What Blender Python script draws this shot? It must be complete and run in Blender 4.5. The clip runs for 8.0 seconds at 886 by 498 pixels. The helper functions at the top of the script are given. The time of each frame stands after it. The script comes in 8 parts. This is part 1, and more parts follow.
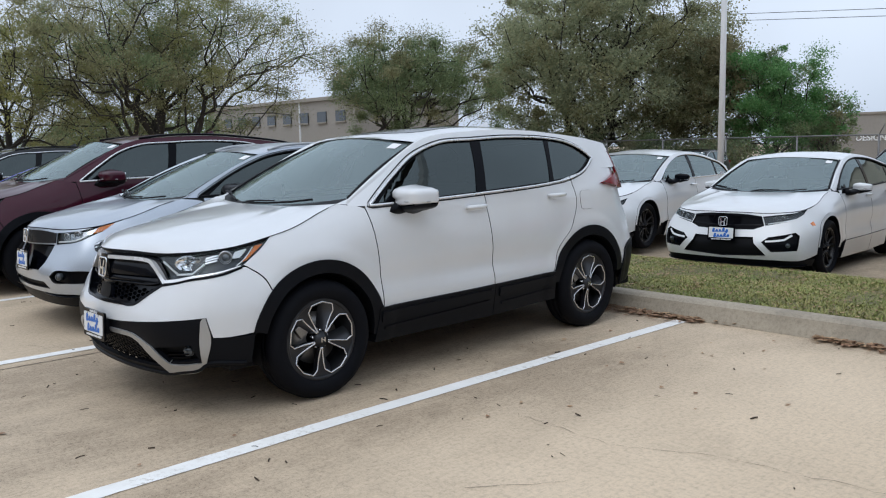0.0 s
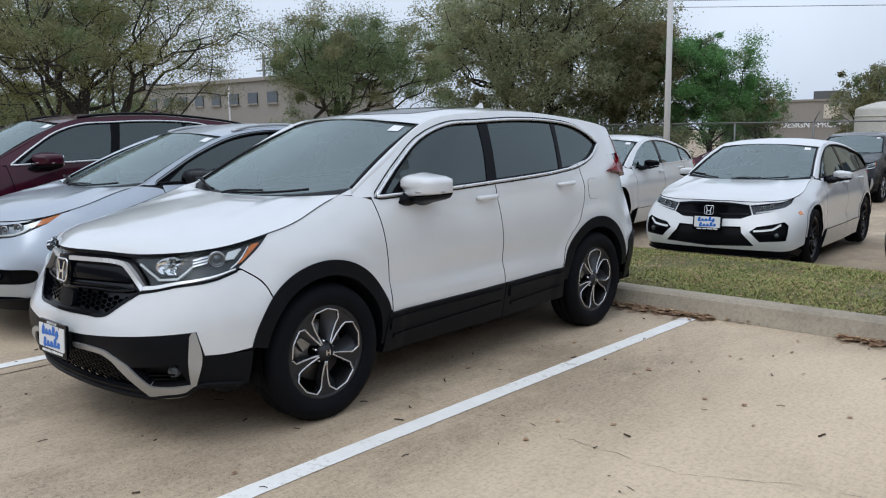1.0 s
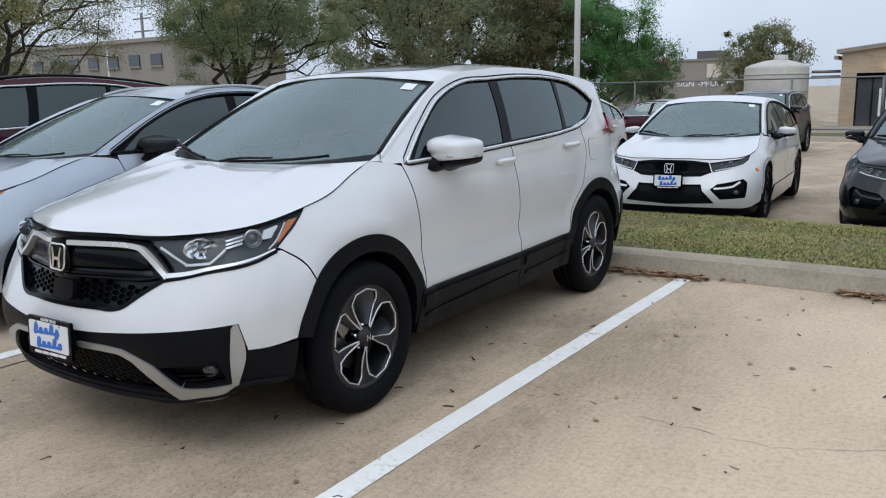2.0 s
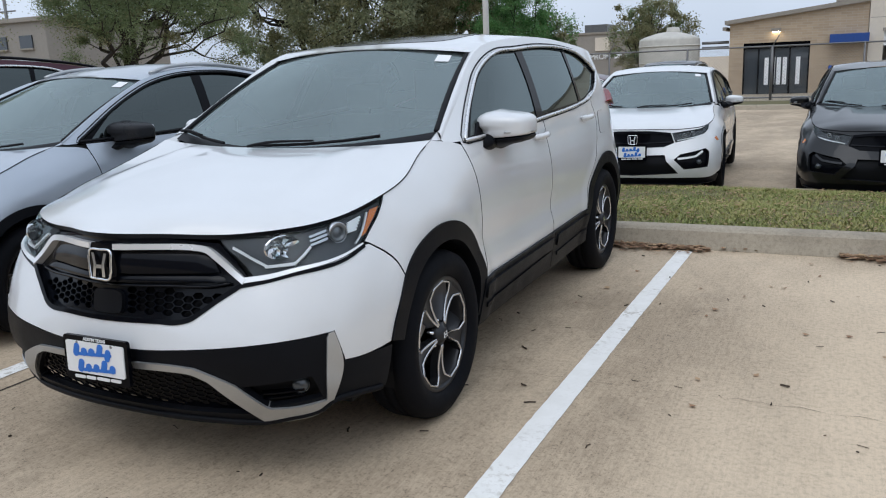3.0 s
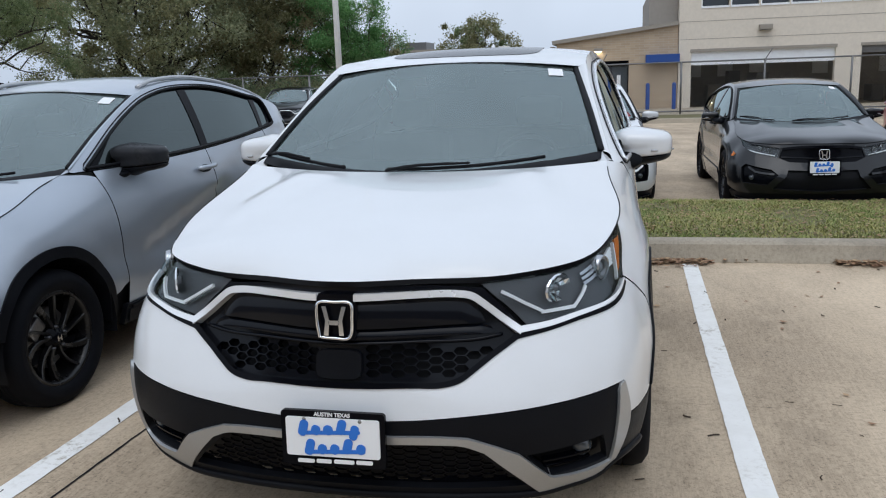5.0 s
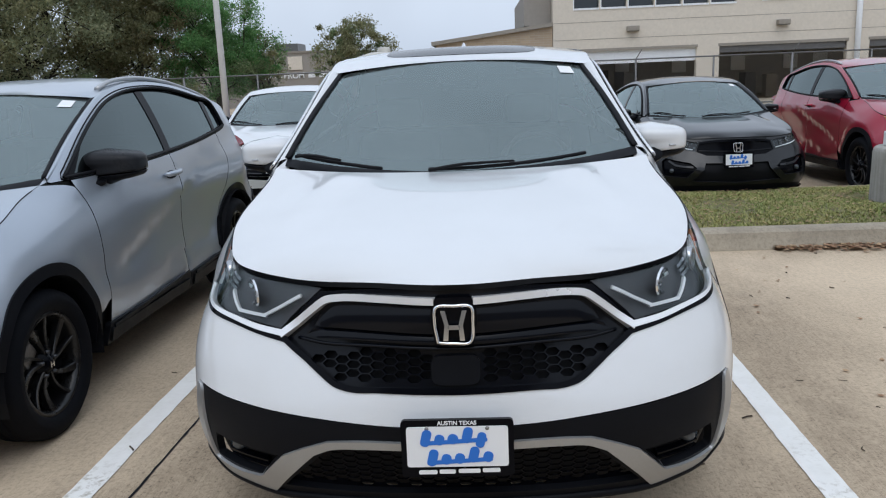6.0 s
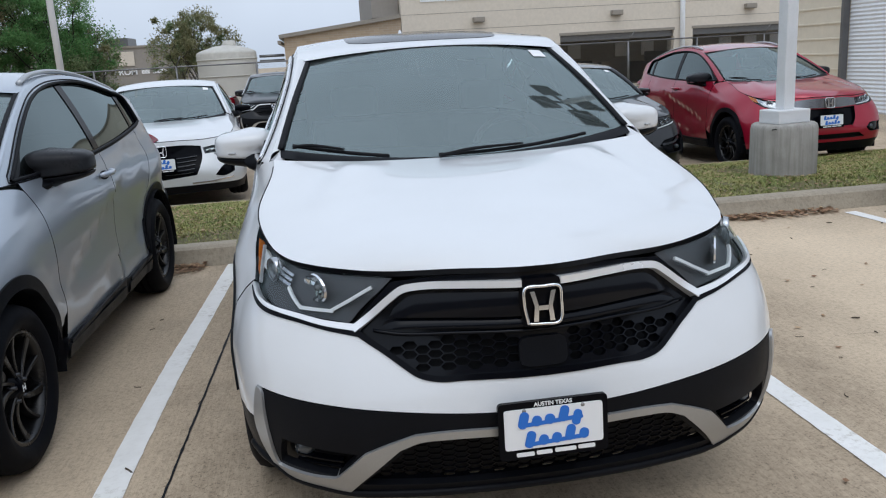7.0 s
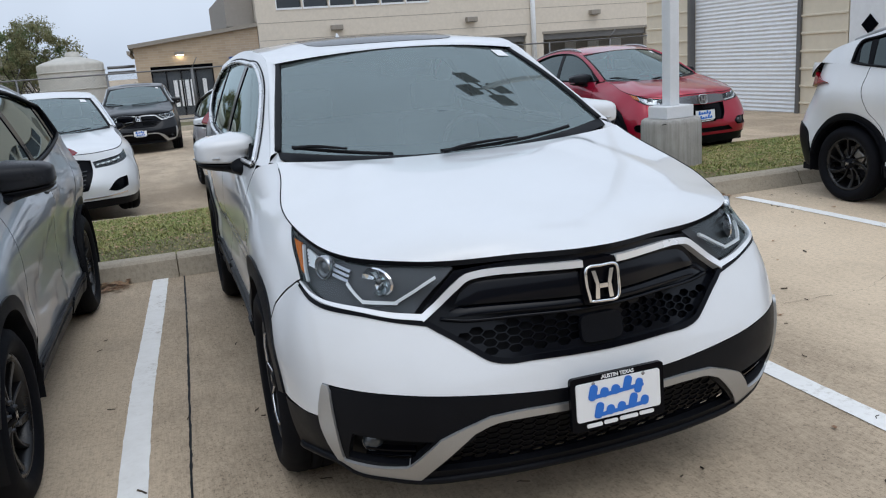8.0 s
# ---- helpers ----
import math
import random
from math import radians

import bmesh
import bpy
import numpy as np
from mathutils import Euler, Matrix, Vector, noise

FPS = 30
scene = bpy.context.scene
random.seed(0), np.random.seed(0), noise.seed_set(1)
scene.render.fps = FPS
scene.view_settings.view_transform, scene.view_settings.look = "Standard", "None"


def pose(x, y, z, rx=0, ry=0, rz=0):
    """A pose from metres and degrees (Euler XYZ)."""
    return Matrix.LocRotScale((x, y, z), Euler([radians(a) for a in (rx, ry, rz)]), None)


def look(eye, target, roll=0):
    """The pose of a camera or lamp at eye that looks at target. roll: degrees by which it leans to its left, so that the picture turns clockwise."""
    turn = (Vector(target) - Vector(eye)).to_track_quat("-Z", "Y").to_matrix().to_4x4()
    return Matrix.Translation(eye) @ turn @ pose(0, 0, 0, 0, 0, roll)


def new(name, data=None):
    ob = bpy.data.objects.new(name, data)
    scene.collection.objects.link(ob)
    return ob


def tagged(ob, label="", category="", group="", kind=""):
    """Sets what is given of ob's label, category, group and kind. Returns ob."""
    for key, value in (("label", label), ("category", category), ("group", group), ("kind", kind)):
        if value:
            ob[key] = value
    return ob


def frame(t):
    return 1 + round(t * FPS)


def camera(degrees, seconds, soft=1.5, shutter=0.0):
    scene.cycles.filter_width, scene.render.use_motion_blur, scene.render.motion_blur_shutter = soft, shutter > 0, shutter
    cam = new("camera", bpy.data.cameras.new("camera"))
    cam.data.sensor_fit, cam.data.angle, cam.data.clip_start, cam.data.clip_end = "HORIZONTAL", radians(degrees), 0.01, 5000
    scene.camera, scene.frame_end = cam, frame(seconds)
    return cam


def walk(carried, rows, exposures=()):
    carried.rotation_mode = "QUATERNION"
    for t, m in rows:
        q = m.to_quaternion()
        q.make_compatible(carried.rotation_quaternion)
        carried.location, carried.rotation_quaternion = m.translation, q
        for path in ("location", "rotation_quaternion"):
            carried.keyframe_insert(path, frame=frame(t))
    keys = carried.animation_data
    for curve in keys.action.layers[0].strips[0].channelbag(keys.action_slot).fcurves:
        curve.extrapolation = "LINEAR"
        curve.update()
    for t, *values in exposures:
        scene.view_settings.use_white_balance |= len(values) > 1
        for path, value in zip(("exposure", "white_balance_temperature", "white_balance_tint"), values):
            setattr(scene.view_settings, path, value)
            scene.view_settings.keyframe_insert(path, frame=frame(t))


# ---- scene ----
from mathutils.geometry import delaunay_2d_cdt

# ---------------------------------------------------------------- camera
cam = camera(57.6, 8.0, soft=1.15)
PATH = [
    (0, (4.866, -2.725, 1.487), (3.422, -1.363, 1.239), -1.1),
    (0.5, (4.478, -2.715, 1.52), (3.084, -1.305, 1.259), -0.8),
    (1, (4.059, -2.639, 1.49), (2.745, -1.159, 1.2), -0.6),
    (1.5, (3.627, -2.704, 1.462), (2.416, -1.148, 1.127), -0.8),
    (1.7, (3.465, -2.765, 1.482), (2.302, -1.179, 1.127), -0.9),
    (2.8, (2.523, -2.862, 1.455), (1.624, -1.13, 1.018), -2.3),
    (3, (2.346, -2.933, 1.471), (1.492, -1.179, 1.028), -2.4),
    (3.5, (1.969, -2.997, 1.468), (1.219, -1.198, 1.017), -2.5),
    (4, (1.549, -2.961, 1.48), (0.901, -1.122, 1.033), -2.4),
    (4.5, (1.155, -3.049, 1.492), (0.616, -1.173, 1.059), -2.2),
    (4.7, (1.011, -3.061, 1.502), (0.519, -1.17, 1.075), -2.1),
    (6, (0.091, -3.102, 1.524), (-0.01, -1.152, 1.094), -2.4),
    (6.5, (-0.237, -3.107, 1.495), (-0.154, -1.159, 1.048), -2.8),
    (7, (-0.577, -3.038, 1.522), (-0.301, -1.113, 1.057), -3.3),
    (7.5, (-0.924, -3.057, 1.534), (-0.473, -1.167, 1.06), -3.8),
    (8, (-1.179, -2.976, 1.523), (-0.561, -1.132, 1.054), -4.2),
]
walk(cam, [(t, look(eye, target, roll)) for t, eye, target, roll in PATH])

# ---------------------------------------------------------------- sky and sun (overcast)
SUN_EL, SUN_AZ = 63.0, 180.0
world = bpy.data.worlds.new("overcast_sky")
scene.world = world
world.use_nodes = True
wn, wl = world.node_tree.nodes, world.node_tree.links
wn.clear()
sky = wn.new("ShaderNodeTexSky")
sky.sky_type, sky.sun_disc = "NISHITA", False
sky.sun_elevation, sky.sun_rotation = radians(SUN_EL), radians(SUN_AZ)
sky.air_density, sky.dust_density, sky.ozone_density = 1.0, 4.0, 1.0
grey = wn.new("ShaderNodeHueSaturation")
grey.inputs["Saturation"].default_value = 0.12
cloud = wn.new("ShaderNodeMix")
cloud.data_type = "RGBA"
cloud.inputs["Factor"].default_value = 0.72
cloud.inputs[7].default_value = (5.66, 6.5, 7.75, 1)
wout, back = wn.new("ShaderNodeOutputWorld"), wn.new("ShaderNodeBackground")
back.inputs["Strength"].default_value = 0.1
wl.new(sky.outputs[0], grey.inputs["Color"])
wl.new(grey.outputs[0], cloud.inputs[6])
# an overcast dome is about three times as bright overhead as at the horizon
tc, sep, rise = wn.new("ShaderNodeTexCoord"), wn.new("ShaderNodeSeparateXYZ"), wn.new("ShaderNodeMapRange")
rise.inputs["From Min"].default_value, rise.inputs["From Max"].default_value = 0.0, 1.0
rise.inputs["To Min"].default_value, rise.inputs["To Max"].default_value = 1.30, 1.58
dome = wn.new("ShaderNodeVectorMath")
dome.operation = "SCALE"
wl.new(tc.outputs["Generated"], sep.inputs[0])
wl.new(sep.outputs["Z"], rise.inputs["Value"])
wl.new(cloud.outputs[2], dome.inputs[0])
wl.new(rise.outputs[0], dome.inputs["Scale"])
# faint mottling of the cloud layer
haze, soft = wn.new("ShaderNodeTexNoise"), wn.new("ShaderNodeMapRange")
haze.inputs["Scale"].default_value, haze.inputs["Detail"].default_value = 2.6, 4.0
soft.inputs["From Min"].default_value, soft.inputs["From Max"].default_value = 0.3, 0.7
soft.inputs["To Min"].default_value, soft.inputs["To Max"].default_value = 0.90, 1.10
veil = wn.new("ShaderNodeVectorMath")
veil.operation = "SCALE"
wl.new(tc.outputs["Generated"], haze.inputs["Vector"])
wl.new(haze.outputs[0], soft.inputs["Value"])
wl.new(dome.outputs[0], veil.inputs[0])
wl.new(soft.outputs[0], veil.inputs["Scale"])
wl.new(veil.outputs[0], back.inputs["Color"])
wl.new(back.outputs[0], wout.inputs[0])
sun = new("sun", bpy.data.lights.new("sun", "SUN"))
sun.data.energy, sun.data.angle, sun.data.color = 0.45, radians(50), (1.0, 0.985, 0.97)
sun.matrix_world = look((0, 0, 30), (0, 0.51 * 30, 0))
scene.view_settings.exposure = 0.06
scene.view_settings.use_white_balance = True
scene.view_settings.white_balance_temperature = 6350

# ---------------------------------------------------------------- materials
MATS = {}


def shader(name, rgb, rough=0.5, metal=0.0, coat=0.0, **more):
    """A plain principled material and its node tree's handles."""
    m = bpy.data.materials.new(name)
    m.use_nodes = True
    b = m.node_tree.nodes["Principled BSDF"]
    b.inputs["Base Color"].default_value = (*rgb, 1)
    b.inputs["Roughness"].default_value = rough
    b.inputs["Metallic"].default_value = metal
    b.inputs["Coat Weight"].default_value = coat
    b.inputs["Coat Roughness"].default_value = 0.02
    for key, value in more.items():
        b.inputs[key.replace("_", " ")].default_value = value
    MATS[name] = m
    return m


def noise_of(m, scale, detail=4.0, rough=0.55, stretch=(1, 1, 1), coords="Object", seed=0.0):
    n, l = m.node_tree.nodes, m.node_tree.links
    tc, mp, tx = n.new("ShaderNodeTexCoord"), n.new("ShaderNodeMapping"), n.new("ShaderNodeTexNoise")
    mp.inputs["Scale"].default_value = stretch
    mp.inputs["Location"].default_value = (seed, seed * 0.7, seed * 0.3)
    tx.inputs["Scale"].default_value, tx.inputs["Detail"].default_value, tx.inputs["Roughness"].default_value = scale, detail, rough
    l.new(tc.outputs[coords], mp.inputs[0])
    l.new(mp.outputs[0], tx.inputs[0])
    return tx.outputs[0]


def ramp_of(m, value, stops):
    r = m.node_tree.nodes.new("ShaderNodeValToRGB")
    e = r.color_ramp.elements
    while len(e) < len(stops):
        e.new(0.5)
    for k, (pos, rgb) in zip(e, stops):
        k.position, k.color = pos, (*rgb, 1)
    m.node_tree.links.new(value, r.inputs[0])
    return r.outputs[0]


def mix_of(m, fac, a, b, blend="MIX"):
    x = m.node_tree.nodes.new("ShaderNodeMix")
    x.data_type, x.blend_type = "RGBA", blend
    for k, v in ((0, fac), (6, a), (7, b)):
        if hasattr(v, "links"):
            m.node_tree.links.new(v, x.inputs[k])
        else:
            x.inputs[k].default_value = v
    return x.outputs[2]


def set_color(m, out):
    m.node_tree.links.new(out, m.node_tree.nodes["Principled BSDF"].inputs["Base Color"])


def set_rough(m, out):
    m.node_tree.links.new(out, m.node_tree.nodes["Principled BSDF"].inputs["Roughness"])


def set_bump(m, height, strength=0.3, distance=0.01):
    b = m.node_tree.nodes.new("ShaderNodeBump")
    b.inputs["Strength"].default_value, b.inputs["Distance"].default_value = strength, distance
    m.node_tree.links.new(height, b.inputs["Height"])
    m.node_tree.links.new(b.outputs[0], m.node_tree.nodes["Principled BSDF"].inputs["Normal"])


def paint(name, rgb, rough=0.32, metal=0.0, flake=0.06, dusty=0.10, shine=0.5, coat=1.0):
    """Car paint: a base coat with fine flake variation and a thin dusty film under a clear coat."""
    m = shader(name, rgb, rough, metal, coat, Specular_IOR_Level=shine)
    dust_sheen = noise_of(m, 2.3, 5, 0.6)
    fine = noise_of(m, 900, 1, 0.5)
    c = mix_of(m, ramp_of(m, dust_sheen, ((0.42, (0, 0, 0)), (0.75, (dusty,) * 3))), (*rgb, 1), (0.42, 0.40, 0.36, 1))
    c = mix_of(m, flake, c, ramp_of(m, fine, ((0.3, (0, 0, 0)), (0.7, (1, 1, 1)))), "OVERLAY")
    set_color(m, c)
    r = ramp_of(m, noise_of(m, 1.7, 4, 0.6, seed=3), ((0.35, (0.02,) * 3), (0.8, (0.07,) * 3)))
    m.node_tree.links.new(r, m.node_tree.nodes["Principled BSDF"].inputs["Coat Roughness"])
    return m


def grained(name, rgb, rough, scale=120, strength=0.15, spread=0.2, metal=0.0):
    """Plastic, rubber or metal with grain, worn patches and fine relief."""
    m = shader(name, rgb, rough, metal)
    big, small = noise_of(m, 6, 5, 0.6), noise_of(m, scale, 3, 0.6)
    lo, hi = [v * (1 - spread) for v in rgb], [min(1, v * (1 + spread)) for v in rgb]
    set_color(m, mix_of(m, 0.5, ramp_of(m, big, ((0.3, lo), (0.7, hi))), ramp_of(m, small, ((0.3, lo), (0.7, hi)))))
    set_rough(m, ramp_of(m, big, ((0.3, (rough * 0.85,) * 3), (0.7, (min(1, rough * 1.15),) * 3))))
    set_bump(m, small, strength, 0.002)
    if max(rgb) < 0.03 and metal == 0:
        m.node_tree.nodes["Principled BSDF"].inputs["Specular IOR Level"].default_value = 0.11
    return m


white_paint = paint("white_paint", (0.70, 0.715, 0.73))
silver_paint = paint("silver_paint", (0.43, 0.475, 0.535), 0.34, 0.6, 0.10, 0.03, 0.5, 0.8)
grey_paint = paint("grey_paint", (0.006, 0.0068, 0.0085), 0.3, 0.1, 0.06, 0.003, 0.1, 0.85)
red_paint = paint("red_paint", (0.35, 0.006, 0.03), 0.3, 0.25, 0.06, 0.008, 0.2)
maroon_paint = paint("maroon_paint", (0.045, 0.003, 0.013), 0.3, 0.0, 0.06, 0.004, 0.1, 0.6)
blue_paint = paint("blue_paint", (0.018, 0.025, 0.26), 0.3, 0.1, 0.06, 0.006, 0.2)
black_paint = paint("black_paint", (0.007, 0.008, 0.010), 0.3, 0.1, 0.06, 0.004, 0.1, 0.55)
cladding = grained("cladding", (0.0055, 0.0062, 0.0085), 0.45, 260, 0.2)
rubber = grained("rubber", (0.005, 0.0056, 0.008), 0.7, 90, 0.25)
seal = shader("seal", (0.0035, 0.004, 0.006), 0.6, Specular_IOR_Level=0.2)
gloss_black = shader("gloss_black", (0.0022, 0.0026, 0.0045), 0.12, 0.0, 0.0, Specular_IOR_Level=0.09)
chrome = grained("chrome", (0.82, 0.83, 0.85), 0.09, 60, 0.0, 0.03, 1.0)
window_trim = grained("bright_window_trim", (0.80, 0.81, 0.83), 0.28, 60, 0.0, 0.05, 0.75)
bright_bar = grained("bright_grille_bar", (0.86, 0.87, 0.885), 0.25, 60, 0.0, 0.02, 0.45)
satin = grained("satin_silver", (0.45, 0.46, 0.47), 0.35, 200, 0.05, 0.06, 0.7)
rim_dark = grained("rim_dark", (0.035, 0.036, 0.04), 0.35, 150, 0.05, 0.1, 0.6)
rim_black = grained("rim_black", (0.008, 0.008, 0.009), 0.28, 150, 0.04, 0.1, 0.2)
machined = grained("machined_alloy", (0.62, 0.63, 0.65), 0.24, 220, 0.05, 0.08, 1.0)
steel = grained("steel", (0.28, 0.27, 0.26), 0.4, 80, 0.2, 0.2, 0.9)
trim_dark = grained("cabin_trim", (0.05, 0.05, 0.052), 0.7, 90, 0.2)
seat_cloth = grained("seat_cloth", (0.30, 0.30, 0.29), 0.85, 160, 0.3)
headliner = grained("headliner", (0.4, 0.39, 0.37), 0.9, 140, 0.2)
white_card = shader("white_card", (0.82, 0.83, 0.84), 0.4)
sign_blue = shader("sign_blue", (0.02, 0.16, 0.60), 0.4)
amber_lens = shader("amber_lens", (0.75, 0.20, 0.02), 0.12, 0, 0.6)
red_lens = shader("red_lens", (0.19, 0.004, 0.010), 0.15, Specular_IOR_Level=0.15)
lamp_silver = grained("lamp_reflector", (0.48, 0.49, 0.51), 0.24, 40, 0.3, 0.12, 1.0)
bowl_chrome = shader("bowl_chrome", (0.82, 0.83, 0.85), 0.12, 1.0)
lamp_black = shader("lamp_bezel", (0.075, 0.078, 0.085), 0.25, Specular_IOR_Level=0.3)
crack_dirt = shader("crack_dirt", (0.10, 0.085, 0.065), 0.9)


def glass(name, tint, alpha, rough=0.02, dust_sheen=0.0):
    """Car glass: a clear or tinted film that lets rays straight through, with a sharp sky reflection."""
    m = bpy.data.materials.new(name)
    m.use_nodes = True
    n, l = m.node_tree.nodes, m.node_tree.links
    n.clear()
    out, mix, fres = n.new("ShaderNodeOutputMaterial"), n.new("ShaderNodeMixShader"), n.new("ShaderNodeFresnel")
    tr, gl = n.new("ShaderNodeBsdfTransparent"), n.new("ShaderNodeBsdfGlossy")
    fres.inputs["IOR"].default_value = 1.0 + alpha
    tr.inputs["Color"].default_value = (*tint, 1)
    gl.inputs["Roughness"].default_value = rough
    gl.inputs["Color"].default_value = (0.86, 1.0, 1.0, 1)
    l.new(fres.outputs[0], mix.inputs[0])
    l.new(tr.outputs[0], mix.inputs[1])
    l.new(gl.outputs[0], mix.inputs[2])
    last = mix
    # pale teal film on clear glass, painted in for its sheen of sky
    if dust_sheen:
        film, over = n.new("ShaderNodeBsdfDiffuse"), n.new("ShaderNodeMixShader")
        film.inputs["Color"].default_value = (0.50, 0.60, 0.60, 1)
        l.new(ramp_of(m, noise_of(m, 2.0, 4, 0.6), ((0.3, (dust_sheen * 0.7,) * 3), (0.75, (dust_sheen * 1.2,) * 3))), over.inputs[0])
        l.new(mix.outputs[0], over.inputs[1])
        l.new(film.outputs[0], over.inputs[2])
        last = over
    l.new(last.outputs[0], out.inputs[0])
    MATS[name] = m
    return m


clear_glass = glass("clear_glass", (0.74, 0.82, 0.81), 1.6, dust_sheen=0.085)
privacy_glass = glass("privacy_glass", (0.05, 0.056, 0.058), 0.85)
lens_clear = glass("lens_clear", (0.92, 0.94, 0.95), 0.26)
projector_glass = shader("projector_glass", (0.20, 0.205, 0.215), 0.1, 0.4)
light_guide = shader("light_guide", (0.95, 0.96, 0.97), 0.2)
lamp_head_dark = grained("lamp_head_dark", (0.03, 0.032, 0.034), 0.5, 40, 0.1)
rim_grey = grained("rim_grey", (0.06, 0.062, 0.068), 0.32, 150, 0.05, 0.1, 0.6)


def concrete_mat(name, lo, mid, hi, joints=False):
    m = shader(name, mid, 0.85)
    big, med = noise_of(m, 0.35, 5, 0.6), noise_of(m, 2.2, 6, 0.65, seed=5)
    fine, grit = noise_of(m, 38, 4, 0.7), noise_of(m, 260, 2, 0.6)
    broom = noise_of(m, 16, 4, 0.7, stretch=(7, 0.45, 1), seed=9)
    c = mix_of(m, 0.5, ramp_of(m, big, ((0.33, lo), (0.52, mid), (0.70, hi))), ramp_of(m, med, ((0.30, lo), (0.5, mid), (0.72, hi))))
    c = mix_of(m, 0.42, c, ramp_of(m, fine, ((0.30, [v * 0.42 for v in lo]), (0.52, mid), (0.8, hi))))
    c = mix_of(m, 0.15, c, ramp_of(m, broom, ((0.3, lo), (0.7, hi))))
    stain = ramp_of(m, noise_of(m, 0.9, 7, 0.7, seed=21), ((0.56, (0, 0, 0)), (0.74, (0.5, 0.5, 0.5))))
    c = mix_of(m, stain, c, (*[v * 0.55 for v in lo], 1))
    c = mix_of(m, ramp_of(m, grit, ((0.30, (0.55,) * 3), (0.42, (0, 0, 0)))), c, (*[v * 0.5 for v in lo], 1))
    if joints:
        # dirt by line and kerb, and shade between the cars painted into the colour
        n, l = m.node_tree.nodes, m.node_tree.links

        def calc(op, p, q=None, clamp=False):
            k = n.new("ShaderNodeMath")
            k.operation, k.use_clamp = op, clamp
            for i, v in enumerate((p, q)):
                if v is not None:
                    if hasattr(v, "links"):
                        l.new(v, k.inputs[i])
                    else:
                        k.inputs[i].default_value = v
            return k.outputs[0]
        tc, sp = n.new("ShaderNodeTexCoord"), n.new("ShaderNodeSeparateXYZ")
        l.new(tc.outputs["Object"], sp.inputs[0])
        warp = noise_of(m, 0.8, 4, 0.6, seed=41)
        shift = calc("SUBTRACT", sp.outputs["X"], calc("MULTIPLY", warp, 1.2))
        # strongest in the suv's bay; the bay to its right wears pale
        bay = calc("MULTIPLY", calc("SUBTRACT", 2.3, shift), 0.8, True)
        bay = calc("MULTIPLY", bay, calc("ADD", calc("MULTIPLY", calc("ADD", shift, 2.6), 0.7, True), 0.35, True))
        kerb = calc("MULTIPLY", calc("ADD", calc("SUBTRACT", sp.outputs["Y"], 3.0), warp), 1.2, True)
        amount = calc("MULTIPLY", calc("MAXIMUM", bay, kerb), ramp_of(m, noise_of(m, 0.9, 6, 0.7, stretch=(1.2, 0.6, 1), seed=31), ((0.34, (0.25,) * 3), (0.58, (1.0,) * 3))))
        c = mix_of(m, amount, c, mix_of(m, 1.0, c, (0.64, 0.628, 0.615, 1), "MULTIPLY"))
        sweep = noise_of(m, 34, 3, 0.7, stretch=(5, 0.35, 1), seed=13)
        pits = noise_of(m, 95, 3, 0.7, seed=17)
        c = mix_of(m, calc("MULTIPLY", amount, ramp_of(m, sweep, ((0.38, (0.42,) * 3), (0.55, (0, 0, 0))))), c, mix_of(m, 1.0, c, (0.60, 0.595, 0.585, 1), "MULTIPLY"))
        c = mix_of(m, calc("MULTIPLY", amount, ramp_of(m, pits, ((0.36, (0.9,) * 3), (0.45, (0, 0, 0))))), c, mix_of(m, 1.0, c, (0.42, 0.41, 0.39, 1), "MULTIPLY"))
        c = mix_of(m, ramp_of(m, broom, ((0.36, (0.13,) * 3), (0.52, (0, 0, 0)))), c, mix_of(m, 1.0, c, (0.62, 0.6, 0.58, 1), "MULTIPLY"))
    set_color(m, c)
    set_bump(m, mix_of(m, 0.5, fine, grit), 0.35, 0.004)
    set_rough(m, ramp_of(m, med, ((0.3, (0.72,) * 3), (0.7, (0.92,) * 3))))
    return m


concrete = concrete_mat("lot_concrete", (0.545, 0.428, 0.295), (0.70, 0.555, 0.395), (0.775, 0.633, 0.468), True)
kerb_concrete = concrete_mat("kerb_concrete", (0.25, 0.212, 0.16), (0.385, 0.33, 0.25), (0.49, 0.425, 0.33))
old_concrete = concrete_mat("pillar_concrete", (0.16, 0.15, 0.13), (0.28, 0.265, 0.235), (0.40, 0.38, 0.345))


def line_mat():
    m = shader("road_paint", (0.76, 0.76, 0.74), 0.7)
    wear = noise_of(m, 26, 6, 0.75)
    patch = noise_of(m, 3.0, 4, 0.6, seed=4)
    gap = mix_of(m, 0.55, ramp_of(m, wear, ((0.50, (0, 0, 0)), (0.66, (1, 1, 1)))), ramp_of(m, patch, ((0.52, (0, 0, 0)), (0.68, (1, 1, 1)))), "MULTIPLY")
    gap = mix_of(m, 1.0, gap, ramp_of(m, patch, ((0.45, (0.15,) * 3), (0.7, (1, 1, 1)))), "MULTIPLY")
    c = mix_of(m, 0.3, (0.88, 0.865, 0.83, 1), ramp_of(m, noise_of(m, 9, 5, 0.6), ((0.3, (0.66, 0.65, 0.61)), (0.7, (0.88, 0.88, 0.86)))))
    set_color(m, mix_of(m, gap, c, (0.36, 0.31, 0.24, 1)))
    set_bump(m, wear, 0.25, 0.003)
    return m


road_paint = line_mat()


